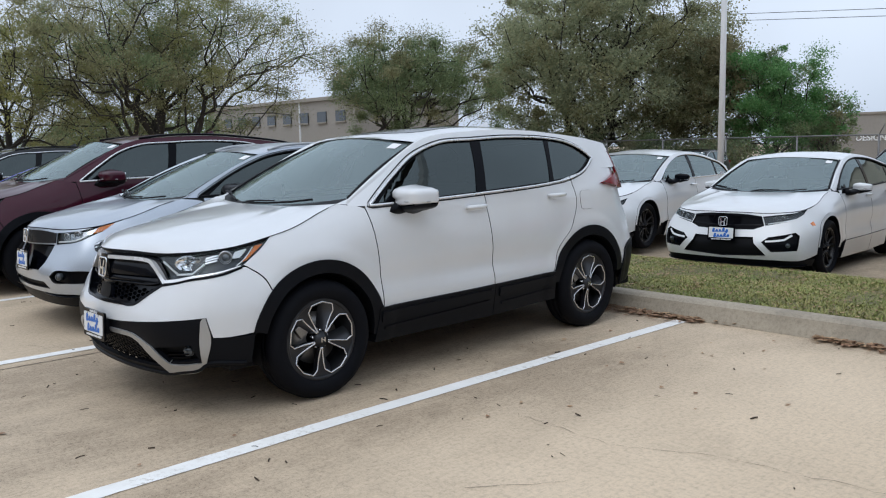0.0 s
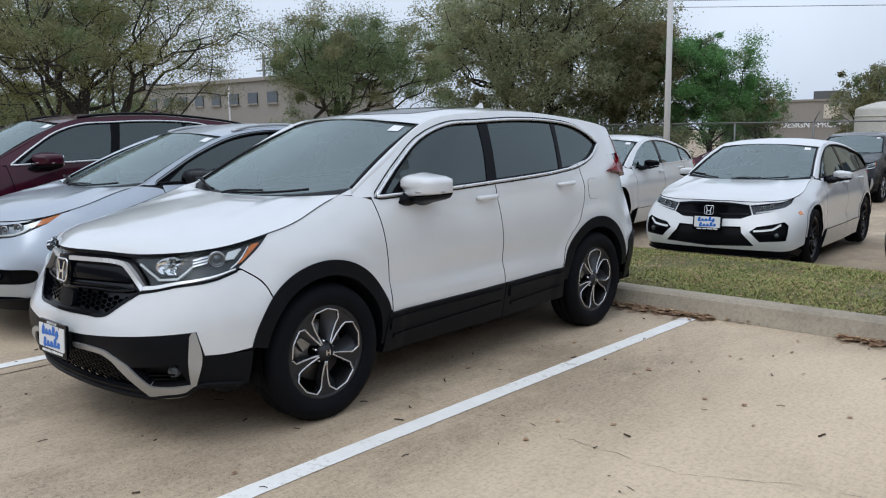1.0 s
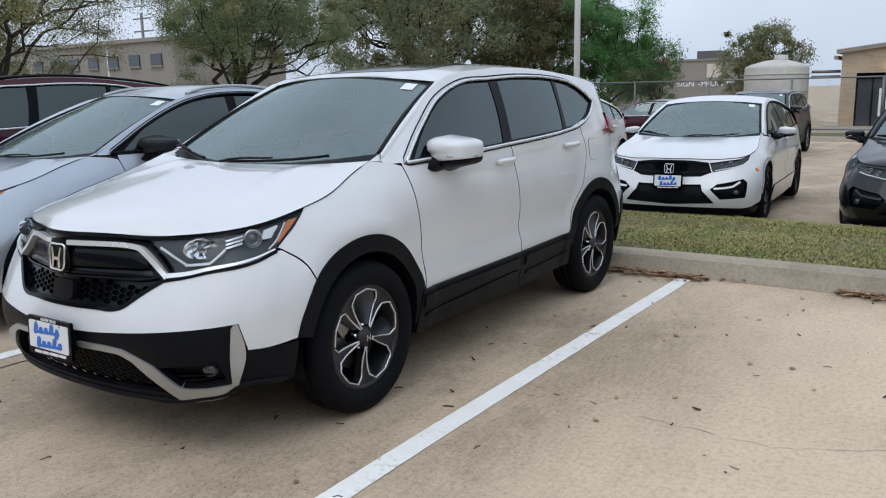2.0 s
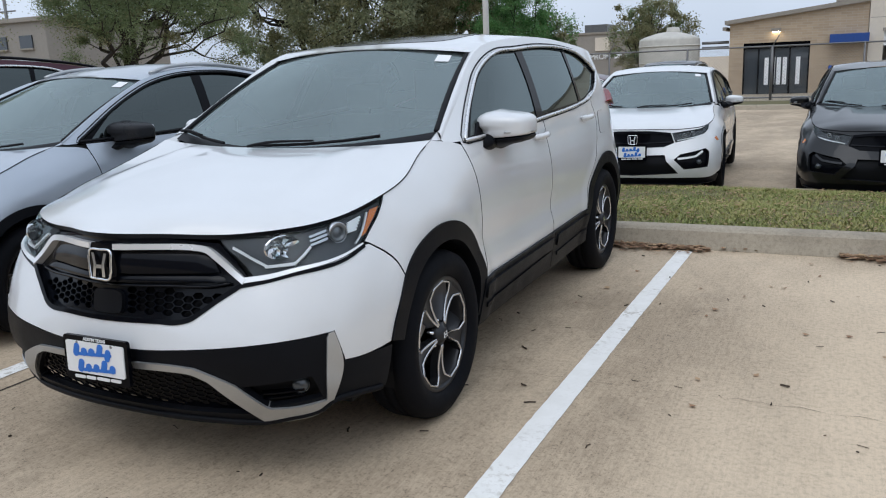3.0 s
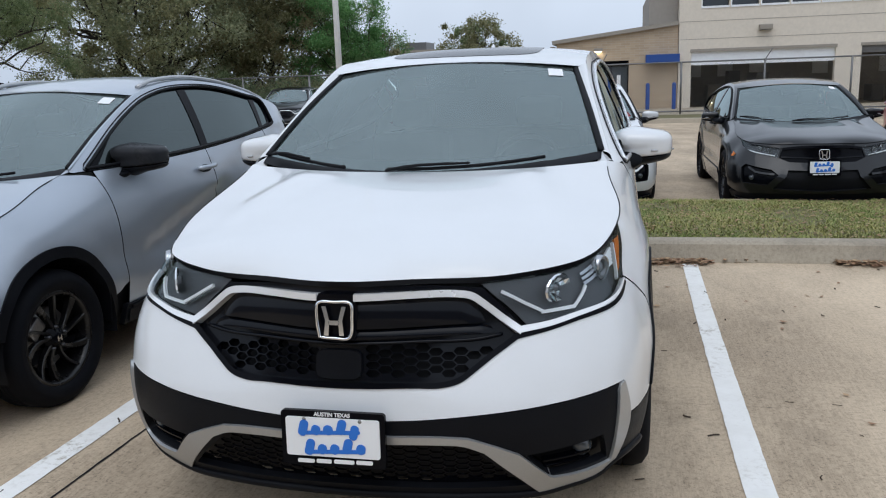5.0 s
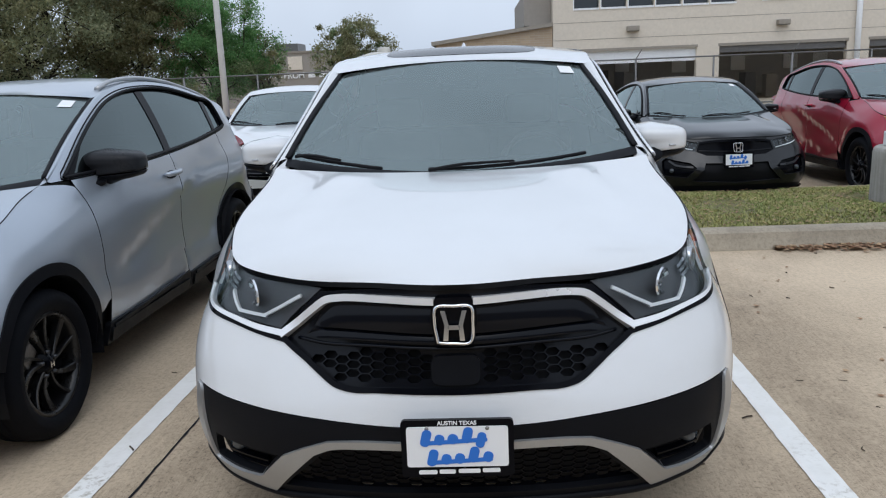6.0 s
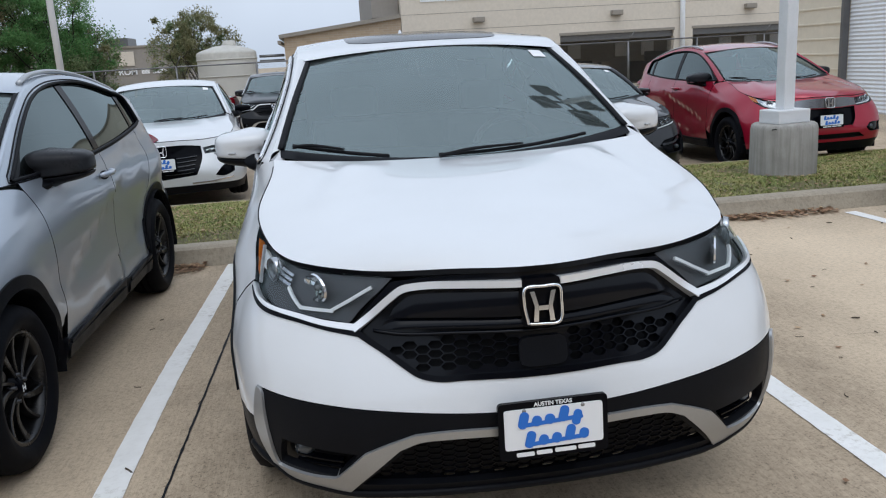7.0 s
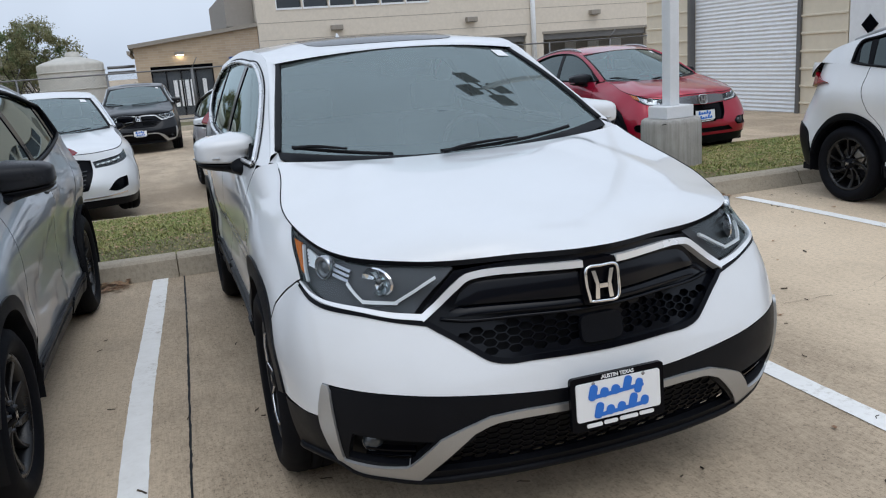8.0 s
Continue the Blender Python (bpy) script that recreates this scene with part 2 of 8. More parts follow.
def varied(name, stops, rough=0.7, bump=0.0, scale=3.0, blend=0.35):
    """Colour spread over separate small pieces of one mesh, and a little over each."""
    m = shader(name, stops[0][1], rough)
    n = m.node_tree.nodes.new("ShaderNodeNewGeometry")
    c = ramp_of(m, n.outputs["Random Per Island"], stops)
    set_color(m, mix_of(m, blend, c, ramp_of(m, noise_of(m, scale, 4, 0.65), stops)))
    if bump:
        set_bump(m, noise_of(m, scale * 20, 3), bump, 0.004)
    return m


grass_mat = varied("grass_blades", ((0.0, (0.085, 0.12, 0.024)), (0.34, (0.16, 0.235, 0.05)), (0.62, (0.36, 0.335, 0.11)), (1.0, (0.60, 0.49, 0.27))), 0.65, 0, 3.2, 0.6)
soil_mat = varied("soil", ((0.0, (0.07, 0.075, 0.025)), (1.0, (0.17, 0.145, 0.07))), 0.9, 0.4, 8)
litter_mat = varied("leaf_litter", ((0.0, (0.15, 0.075, 0.04)), (0.5, (0.31, 0.175, 0.095)), (1.0, (0.55, 0.39, 0.23))), 0.75)
twig_mat = varied("twig_bits", ((0.0, (0.02, 0.014, 0.01)), (1.0, (0.09, 0.06, 0.035))), 0.8)
bark = grained("bark", (0.035, 0.030, 0.026), 0.9, 14, 0.6, 0.35)


def leaf_mat(name, dark, mid, light):
    m = varied(name, ((0.0, dark), (0.55, mid), (1.0, light)), 0.55, 0, 0.5)
    n, l = m.node_tree.nodes, m.node_tree.links
    b = n["Principled BSDF"]
    b.inputs["Specular IOR Level"].default_value = 0.3
    thin, both = n.new("ShaderNodeBsdfTranslucent"), n.new("ShaderNodeMixShader")
    both.inputs[0].default_value = 0.62
    l.new(b.inputs["Base Color"].links[0].from_socket, thin.inputs["Color"])
    l.new(b.outputs[0], both.inputs[1])
    l.new(thin.outputs[0], both.inputs[2])
    l.new(both.outputs[0], n["Material Output"].inputs[0])
    return m


leaf_olive = leaf_mat("leaf_olive", (0.14, 0.151, 0.078), (0.269, 0.263, 0.14), (0.426, 0.403, 0.235))
leaf_green = leaf_mat("leaf_green", (0.106, 0.151, 0.073), (0.207, 0.269, 0.134), (0.347, 0.403, 0.224))
leaf_dark = leaf_mat("leaf_dark", (0.179, 0.213, 0.129), (0.336, 0.364, 0.218), (0.504, 0.493, 0.302))
leaf_bright = leaf_mat("leaf_bright", (0.075, 0.18, 0.06), (0.15, 0.32, 0.115), (0.28, 0.46, 0.19))
leaf_yellow = leaf_mat("leaf_yellow", (0.16, 0.17, 0.06), (0.30, 0.30, 0.11), (0.45, 0.43, 0.19))
leaf_rust = leaf_mat("leaf_rust", (0.165, 0.15, 0.08), (0.27, 0.24, 0.13), (0.38, 0.335, 0.19))
pole_white = grained("pole_white", (0.72, 0.73, 0.74), 0.4, 60, 0.05, 0.05)
galvanised = grained("galvanised_pipe", (0.17, 0.17, 0.17), 0.45, 60, 0.1, 0.2, 0.7)
tan_wall = grained("tan_stucco", (0.66, 0.595, 0.505), 0.9, 9, 0.3, 0.07)
brick_wall = grained("tan_brick", (0.36, 0.27, 0.185), 0.9, 9, 0.3, 0.18)
grey_wall = grained("grey_stucco", (0.30, 0.275, 0.245), 0.9, 5, 0.3, 0.08)
metal_cream = grained("cream_sheet_metal", (0.72, 0.65, 0.52), 0.5, 7, 0.05, 0.06, 0.1)
metal_white = grained("white_shutter", (0.80, 0.82, 0.84), 0.45, 9, 0.05, 0.05, 0.1)
roof_metal = grained("roof_flashing", (0.30, 0.27, 0.23), 0.5, 8, 0.1, 0.1, 0.2)
dark_inside = grained("bay_inside", (0.34, 0.32, 0.29), 0.8, 3, 0.1)
blue_awning = grained("blue_awning", (0.012, 0.06, 0.26), 0.5, 12, 0.05, 0.1)
tank_mat = grained("tank_plastic", (0.52, 0.50, 0.45), 0.6, 4, 0.1, 0.12)
win_glass = shader("window_glass", (0.05, 0.06, 0.07), 0.06, 0, 0.5)
lamp_glow = shader("lamp_glow", (1, 0.9, 0.7), 0.5)
lamp_glow.node_tree.nodes["Principled BSDF"].inputs["Emission Color"].default_value = (1.0, 0.85, 0.6, 1)
lamp_glow.node_tree.nodes["Principled BSDF"].inputs["Emission Strength"].default_value = 14.0

# ---------------------------------------------------------------- mesh tools
def part(name, bm, mat, parent=None, label="", smooth=False):
    """Links a bmesh as one mesh object under a thing or a part."""
    me = bpy.data.meshes.new(name)
    if smooth:
        for f in bm.faces:
            f.smooth = True
    bm.to_mesh(me)
    bm.free()
    me.materials.append(mat)
    ob = new(name, me)
    ob.parent = parent
    if label:
        ob["label"] = label
    return ob


def mesh_of(name, verts, faces, mat, parent=None, label="", smooth=False):
    me = bpy.data.meshes.new(name)
    me.from_pydata([tuple(v) for v in verts], [], [tuple(f) for f in faces])
    if smooth:
        me.polygons.foreach_set("use_smooth", [True] * len(me.polygons))
    me.materials.append(mat)
    ob = new(name, me)
    ob.parent = parent
    if label:
        ob["label"] = label
    return ob


def thing(name, label, category, group="", m=None, kind=""):
    ob = new(name)
    if m is not None:
        ob.matrix_world = m
    return tagged(ob, label, category, group, kind)


def box(bm, x0, x1, y0, y1, z0, z1, bevel=0.0, turn=None, seg=2):
    made = bmesh.ops.create_cube(bm, size=1.0)["verts"]
    for v in made:
        v.co = Vector(((x0 + x1) / 2 + v.co.x * (x1 - x0), (y0 + y1) / 2 + v.co.y * (y1 - y0), (z0 + z1) / 2 + v.co.z * (z1 - z0)))
    if bevel:
        edges = list({e for v in made for e in v.link_edges})
        made = [v for v in bmesh.ops.bevel(bm, geom=edges, offset=bevel, segments=seg, affect="EDGES", profile=0.6)["verts"]]
    if turn is not None:
        bmesh.ops.transform(bm, matrix=turn, verts=list({v for v in made if v.is_valid}))
    return bm


def box_part(name, x0, x1, y0, y1, z0, z1, mat, parent=None, bevel=0.0, label="", turn=None):
    return part(name, box(bmesh.new(), x0, x1, y0, y1, z0, z1, bevel, turn), mat, parent, label)


def hermite(xs, ys):
    """A smooth curve through knots, as a function of numpy arrays."""
    xs, ys = np.array(xs, float), np.array(ys, float)
    d = np.diff(ys) / np.diff(xs)
    h = np.diff(xs)
    m = np.empty_like(ys)
    m[0], m[-1] = d[0], d[-1]
    m[1:-1] = (d[:-1] * h[1:] + d[1:] * h[:-1]) / (h[1:] + h[:-1])

    def at(q):
        q = np.clip(np.asarray(q, float), xs[0], xs[-1])
        i = np.clip(np.searchsorted(xs, q, side="right") - 1, 0, len(xs) - 2)
        t = (q - xs[i]) / h[i]
        return ((2 * t**3 - 3 * t**2 + 1) * ys[i] + (t**3 - 2 * t**2 + t) * h[i] * m[i] + (3 * t**2 - 2 * t**3) * ys[i + 1] + (t**3 - t**2) * h[i] * m[i + 1])
    return at


def spline(pts, step=0.01, curved=True):
    """A dense line through control points of any dimension."""
    p = np.array(pts, float)
    if len(p) < 3 or not curved:
        out = [p[:1]]
        for a, b in zip(p[:-1], p[1:]):
            k = max(1, int(np.linalg.norm(b - a) / step))
            out.append(a + (b - a) * (np.arange(1, k + 1) / k)[:, None])
        return np.concatenate(out)
    t = np.concatenate([[0], np.cumsum(np.linalg.norm(np.diff(p, axis=0), axis=1) ** 0.7 + 1e-9)])
    f = [hermite(t, p[:, k]) for k in range(p.shape[1])]
    fine = np.linspace(0, t[-1], 40 * len(p))
    q = np.stack([g(fine) for g in f], 1)
    s = np.concatenate([[0], np.cumsum(np.linalg.norm(np.diff(q, axis=0), axis=1))])
    k = max(2, int(s[-1] / step) + 1)
    at = np.interp(np.linspace(0, s[-1], k), s, fine)
    return np.stack([g(at) for g in f], 1)


def ring(*segs, step=0.02):
    """A closed outline from segments: each a list of control points, curved unless its first entry is 'line'."""
    out = []
    for s in segs:
        curved = True
        if isinstance(s, tuple) and s[0] == "line":
            s, curved = s[1], False
        q = spline(s, step, curved)
        if out and np.linalg.norm(q[0] - out[-1][-1]) < 1e-4:
            q = q[1:]
        out.append(q)
    r = np.concatenate(out)
    if np.linalg.norm(r[0] - r[-1]) < 1e-4:
        r = r[:-1]
    return r


def inside(poly, pts):
    x, y = pts[:, 0], pts[:, 1]
    a, b = poly, np.roll(poly, -1, axis=0)
    odd = np.zeros(len(pts), bool)
    for (x0, y0), (x1, y1) in zip(a, b):
        if y0 == y1:
            continue
        odd ^= ((y0 > y) != (y1 > y)) & (x < (x1 - x0) * (y - y0) / (y1 - y0) + x0)
    return odd


def fill(outline, res, holes=()):
    """Triangles of a flat outline, with an even scatter of inner points."""
    lo, hi = outline.min(0), outline.max(0)
    gx, gy = np.meshgrid(np.arange(lo[0] + res / 2, hi[0], res), np.arange(lo[1] + res / 2, hi[1], res))
    gx[::2] += res * 0.25
    pts = np.stack([gx.ravel(), gy.ravel()], 1)
    keep = inside(outline, pts) if len(pts) else np.zeros(0, bool)
    edge = np.concatenate([outline, *holes])
    for h in holes:
        keep &= ~inside(h, pts)
    pts = pts[keep]
    if len(pts):
        near = np.array([np.min(np.sum((edge - p) ** 2, 1)) for p in pts]) < (res * 0.45) ** 2
        pts = pts[~near]
    allp = np.concatenate([edge, pts])
    loops, at = [], 0
    for h in (outline, *holes):
        loops.append([at + k for k in range(len(h))])
        at += len(h)
    v, _, f, *_ = delaunay_2d_cdt([Vector(p) for p in allp], [], loops, 1, 1e-6)
    v = np.array([tuple(p) for p in v])
    if holes and f:
        mid = np.array([v[list(t)].mean(0) for t in f])
        bad = np.zeros(len(mid), bool)
        for h in holes:
            bad |= inside(h, mid)
        f = [t for t, b in zip(f, bad) if not b]
    return v, [list(t) for t in f]


def panel(name, outline, lift, mat, parent, res=0.05, depth=0.012, proud=0.0, holes=(), label="", core=(0.0, 1.3, 0.55)):
    """A sheet-metal panel: a flat outline laid on a surface, with its edges turned in by depth."""
    v2, f = fill(np.asarray(outline), res, [np.asarray(h) for h in holes])
    p = lift(v2)
    tri = np.array([t[:3] for t in f])
    nf = np.cross(p[tri[:, 1]] - p[tri[:, 0]], p[tri[:, 2]] - p[tri[:, 0]])
    mid = p[tri].mean(1)
    out = mid - np.array(core)
    out[:, 1] = np.where(np.abs(out[:, 1]) < 1.6, out[:, 1] * 0.05, out[:, 1])
    if np.sum(nf * out) < 0:
        f = [t[::-1] for t in f]
        nf = -nf
    vn = np.zeros_like(p)
    for k in range(3):
        np.add.at(vn, tri[:, k], nf)
    vn /= np.linalg.norm(vn, axis=1)[:, None] + 1e-12
    p = p + vn * proud
    edges = {}
    for t in f:
        for a, b in zip(t, t[1:] + t[:1]):
            edges[(a, b)] = True
    rim = [e for e in edges if (e[1], e[0]) not in edges]
    verts, faces, n = list(p), [list(t) for t in f], len(p)
    if depth:
        where = {}
        for a, b in rim:
            for k in (a, b):
                if k not in where:
                    where[k] = len(verts)
                    verts.append(p[k])
                    verts.append(p[k] - vn[k] * depth)
        for a, b in rim:
            faces.append([where[b], where[a], where[a] + 1, where[b] + 1])
    ob = mesh_of(name, verts, faces, mat, parent, label, True)
    # turned-in edges of painted panels are black: shade of the seams put into colour
    if depth and mat.name.endswith("_paint"):
        ob.data.materials.append(seal)
        ob.data.polygons.foreach_set("material_index", [0] * len(f) + [1] * (len(faces) - len(f)))
    return ob


def grid_mesh(name, p, mat, parent, label="", flip=False, depth=0.0):
    """A smooth sheet from an array of points, rows by columns."""
    r, c = p.shape[:2]
    idx = np.arange(r * c).reshape(r, c)
    q = np.stack([idx[:-1, :-1], idx[:-1, 1:], idx[1:, 1:], idx[1:, :-1]], -1).reshape(-1, 4)
    if flip:
        q = q[:, ::-1]
    return mesh_of(name, p.reshape(-1, 3), q.tolist(), mat, parent, label, True)


def tube(name, pts, r, mat, parent=None, label="", sides=8, flat=1.0, closed=False):
    """A round bar along a dense line; r may be a number or one per point."""
    p = np.asarray(pts, float)
    rr = np.broadcast_to(np.asarray(r, float), (len(p),))
    t = np.gradient(p, axis=0)
    t /= np.linalg.norm(t, axis=1)[:, None] + 1e-12
    ref = np.array([0, 0, 1.0]) if np.mean(np.abs(t[:, 2])) < 0.85 else np.array([1.0, 0, 0])
    s = np.cross(t, ref)
    s /= np.linalg.norm(s, axis=1)[:, None] + 1e-12
    u = np.cross(s, t)
    a = np.arange(sides) * 2 * math.pi / sides
    ringp = p[:, None] + rr[:, None, None] * (np.cos(a)[None, :, None] * s[:, None] + flat * np.sin(a)[None, :, None] * u[:, None])
    n = len(p)
    idx = np.arange(n * sides).reshape(n, sides)
    f = [[idx[i, j], idx[i, (j + 1) % sides], idx[i + 1, (j + 1) % sides], idx[i + 1, j]] for i in range(n - 1) for j in range(sides)]
    if not closed:
        f += [list(idx[0][::-1]), list(idx[-1])]
    else:
        f += [[idx[-1, j], idx[-1, (j + 1) % sides], idx[0, (j + 1) % sides], idx[0, j]] for j in range(sides)]
    return mesh_of(name, ringp.reshape(-1, 3), f, mat, parent, label, True)


def lathe(profile, n, axis="x"):
    """Verts and faces of a profile of (radius, along) turned round an axis."""
    pr = np.array(profile, float)
    a = np.arange(n) * 2 * math.pi / n
    r, h = pr[:, 0][:, None], np.repeat(pr[:, 1][:, None], n, 1)
    c, s = r * np.cos(a), r * np.sin(a)
    v = np.stack([h, c, s], -1) if axis == "x" else np.stack([c, s, h], -1)
    idx = np.arange(len(pr) * n).reshape(len(pr), n)
    f = [[idx[i, j], idx[i, (j + 1) % n], idx[i + 1, (j + 1) % n], idx[i + 1, j]] for i in range(len(pr) - 1) for j in range(n)]
    return v.reshape(-1, 3), f


def lathe_part(name, profile, n, mat, parent, label="", axis="x", at=(0, 0, 0), smooth=True):
    v, f = lathe(profile, n, axis)
    bm = bmesh.new()
    vs = [bm.verts.new(p) for p in v + np.array(at)]
    for q in f:
        bm.faces.new([vs[k] for k in q])
    bmesh.ops.recalc_face_normals(bm, faces=bm.faces)
    return part(name, bm, mat, parent, label, smooth)

# ---------------------------------------------------------------- cars
# A car stands in its own frame: front axle at y = 0, nose towards -y, its left side at +x, ground at z = 0.
SUV = dict(
    outline=[(0, -0.965), (0.08, -0.9635), (0.2, -0.955), (0.385, -0.93), (0.585, -0.882), (0.742, -0.80), (0.838, -0.70), (0.890, -0.58), (0.913, -0.445), (0.920, -0.2), (0.919, 0.05),
             (0.914, 0.6), (0.914, 1.5), (0.917, 2.3), (0.915, 2.66), (0.915, 2.95), (0.88, 3.22), (0.80, 3.42), (0.62, 3.57), (0.3, 3.65), (0, 3.67)],
    zs=(0.22, 0.40, 0.55, 0.64, 0.78, 0.90, 1.0, 1.16, 1.30),
    rows=[(("x", 0.0), (0.10, 0.02, 0.0, 0.025, 0.048, 0.052, 0.08, 0.25, 0.5)),
          (("x", 0.40), (0.09, 0.015, 0.0, 0.04, 0.105, 0.135, 0.19, 0.38, 0.6)),
          (("x", 0.60), (0.09, 0.01, 0.0, 0.035, 0.11, 0.155, 0.22, 0.40, 0.6)),
          (("y", -0.62), (0.07, 0.01, 0.0, 0.008, 0.055, 0.135, 0.205, 0.35, 0.52)),
          (("y", -0.42), (0.05, 0.01, 0.0, 0.0, 0.040, 0.100, 0.160, 0.30, 0.46)),
          (("y", -0.22), (0.05, 0.012, 0.0, 0.0, 0.012, 0.035, 0.100, 0.25, 0.41)),
          (("y", 0.0), (0.05, 0.02, 0.0, 0.0, 0.002, 0.010, 0.060, 0.22, 0.37)),
          (("y", 0.45), (0.06, 0.026, 0.008, 0.018, 0.010, 0.012, 0.028, 0.095, 0.19)),
          (("y", 1.5), (0.06, 0.03, 0.010, 0.028, 0.009, 0.007, 0.018, 0.048, 0.10)),
          (("y", 2.3), (0.05, 0.025, 0.006, 0.014, 0.002, 0.003, 0.012, 0.038, 0.09)),
          (("y", 3.0), (0.05, 0.02, 0.0, 0.0, 0.005, 0.015, 0.03, 0.06, 0.11)),
          (("y", 3.3), (0.06, 0.02, 0.0, 0.0, 0.02, 0.05, 0.08, 0.12, 0.17)),
          (("end", 0), (0.1, 0.03, 0.0, 0.0, 0.03, 0.05, 0.07, 0.11, 0.17))],
    belt=((0.3, 1.135), (0.6, 1.135), (1.43, 1.165), (2.2, 1.20), (2.7, 1.28), (3.3, 1.30)),
    tumble=(0.36, 0.25), wheelbase=2.66, tyre=0.362, rim=0.243, track=0.812,
    rail=((0.30, 1.15), (0.62, 1.315), (1.04, 1.545), (1.5, 1.607), (2.0, 1.618), (2.6, 1.575), (3.2, 1.50)),
    crown=((1.0, 1.57), (1.5, 1.645), (2.0, 1.662), (2.6, 1.625), (3.2, 1.545)),
    hood_edge=(("F", 0.0, 0.934), ("F", 0.20, 0.931), ("F", 0.40, 0.921), ("F", 0.60, 0.930), ("S", -0.44, 0.962), ("S", -0.27, 1.0), ("S", -0.1, 1.042), ("S", 0.1, 1.11), ("S", 0.235, 1.155)),
    hood_mid=((0, -0.93, 0.937), (0, -0.80, 0.985), (0, -0.55, 1.035), (0, -0.2, 1.088), (0, 0.13, 1.128)),
    front_in=0.58, screen=((0.742, 0.15, 0.20, 1.128, 0.055), (0.602, 0.92, 0.12, 1.568, -0.042)),
    roof_end=3.2, hatch=((3.2, 1.50), (3.36, 1.30)),
)


class Surface:
    """The outer skin of a car's lower body and cabin sides."""

    def __init__(self, s):
        self.s = s
        self.o = spline(s["outline"], 0.004)
        d = np.linalg.norm(np.diff(self.o, axis=0), axis=1)
        self.u = np.concatenate([[0], np.cumsum(d)])
        t = np.gradient(self.o, axis=0)
        t /= np.linalg.norm(t, axis=1)[:, None]
        self.n = np.stack([-t[:, 1], t[:, 0]], 1)
        self.len = self.u[-1]
        half = int(np.argmax(self.o[:, 0]))
        k = []
        for (kind, v), _ in s["rows"]:
            if kind == "x":
                k.append(np.interp(v, self.o[:half, 0], self.u[:half]))
            elif kind == "y":
                k.append(np.interp(v, self.o[:, 1], self.u))
            else:
                k.append(self.len)
        self.k = np.array(k)
        self.rows = [hermite(s["zs"], r) for _, r in s["rows"]]
        self.belt = hermite(*zip(*s["belt"]))
        self.rail = hermite(*zip(*s["rail"]))
        self.crown = hermite(*zip(*s["crown"]))
        self.uh = np.interp(0.0, self.o[:, 1], self.u)

    def depth(self, u, z):
        y = np.stack([f(z) for f in self.rows])
        k = self.k
        i = np.clip(np.searchsorted(k, u, side="right") - 1, 0, len(k) - 2)
        h, d = np.diff(k), np.diff(y, axis=0) / np.diff(k)[:, None]
        m = np.empty_like(y)
        m[0], m[-1] = 0, 0
        m[1:-1] = (d[:-1] * h[1:, None] + d[1:] * h[:-1, None]) / (h[1:] + h[:-1])[:, None]
        j = np.arange(len(u))
        t, hh = (u - k[i]) / h[i], h[i]
        return (2 * t**3 - 3 * t**2 + 1) * y[i, j] + (t**3 - 2 * t**2 + t) * hh * m[i, j] + (3 * t**2 - 2 * t**3) * y[i + 1, j] + (t**3 - t**2) * hh * m[i + 1, j]

    def at(self, uz):
        """Points of the lower body; u is the way round it from the nose, negative on the right side."""
        uz = np.asarray(uz, float)
        u, z = np.clip(np.abs(uz[:, 0]), 0, self.len), uz[:, 1]
        sgn = np.where(uz[:, 0] < 0, -1.0, 1.0)
        d = self.depth(u, z)
        c = np.stack([np.interp(u, self.u, self.o[:, k]) for k in (0, 1)], 1)
        # swollen ring round each wheel arch, and a shoulder crease along the doors
        for cy in (0.0, self.s["wheelbase"]):
            k = np.clip((self.s["arch_r"] + 0.105 - np.hypot(c[:, 1] - cy, z - self.s["tyre"])) / 0.055, 0, 1)
            d = d - self.s.get("flare", 0.009) * k * k * (3 - 2 * k) * np.clip((c[:, 1] + 0.62) / 0.2, 0, 1)
        for y0, z0, y1, z1, amp in self.s.get("slash", ()):
            dz = z0 + (z1 - z0) * (c[:, 1] - y0) / (y1 - y0) - z
            ends = np.clip((c[:, 1] - y0) / 0.35, 0, 1) * np.clip((y1 - c[:, 1]) / 0.35, 0, 1)
            d = d + amp * ends * np.where(dz > 0, np.exp(-np.maximum(dz, 0) / 0.09), np.clip(1 + dz / 0.012, 0, 1))
        b = self.belt(c[:, 1]) - 0.115 + 0.02 * c[:, 1]
        k = np.clip((b - z) / 0.14, 0, 1)
        d = d + self.s.get("crease", 0.007) * np.where(z < b, (1 - k) ** 2, np.clip(1 - (z - b) / 0.012, 0, 1)) * np.clip((c[:, 1] - 0.5) / 0.5, 0, 1) * np.clip((3.0 - c[:, 1]) / 0.4, 0, 1)
        n = np.stack([np.interp(u, self.u, self.n[:, k]) for k in (0, 1)], 1)
        n /= np.linalg.norm(n, axis=1)[:, None]
        p = c + n * d[:, None]
        p[:, 0] = np.maximum(p[:, 0], 0)
        return np.stack([p[:, 0] * sgn, p[:, 1], z], 1)

    def F(self, x, z):
        """Round-the-body coordinates of the front face's point at x, z."""
        us = np.linspace(0, self.uh, 260)
        px = self.at(np.stack([us, np.full_like(us, z)], 1))[:, 0]
        return (float(np.interp(abs(x), np.maximum.accumulate(px), us)) * (1 if x >= 0 else -1), z)

    def S(self, y, z):
        """The same for a point of the side at y, z."""
        us = np.linspace(0.25, self.len, 700)
        py = self.at(np.stack([us, np.full_like(us, z)], 1))[:, 1]
        return (float(np.interp(y, np.maximum.accumulate(py), us)), z)

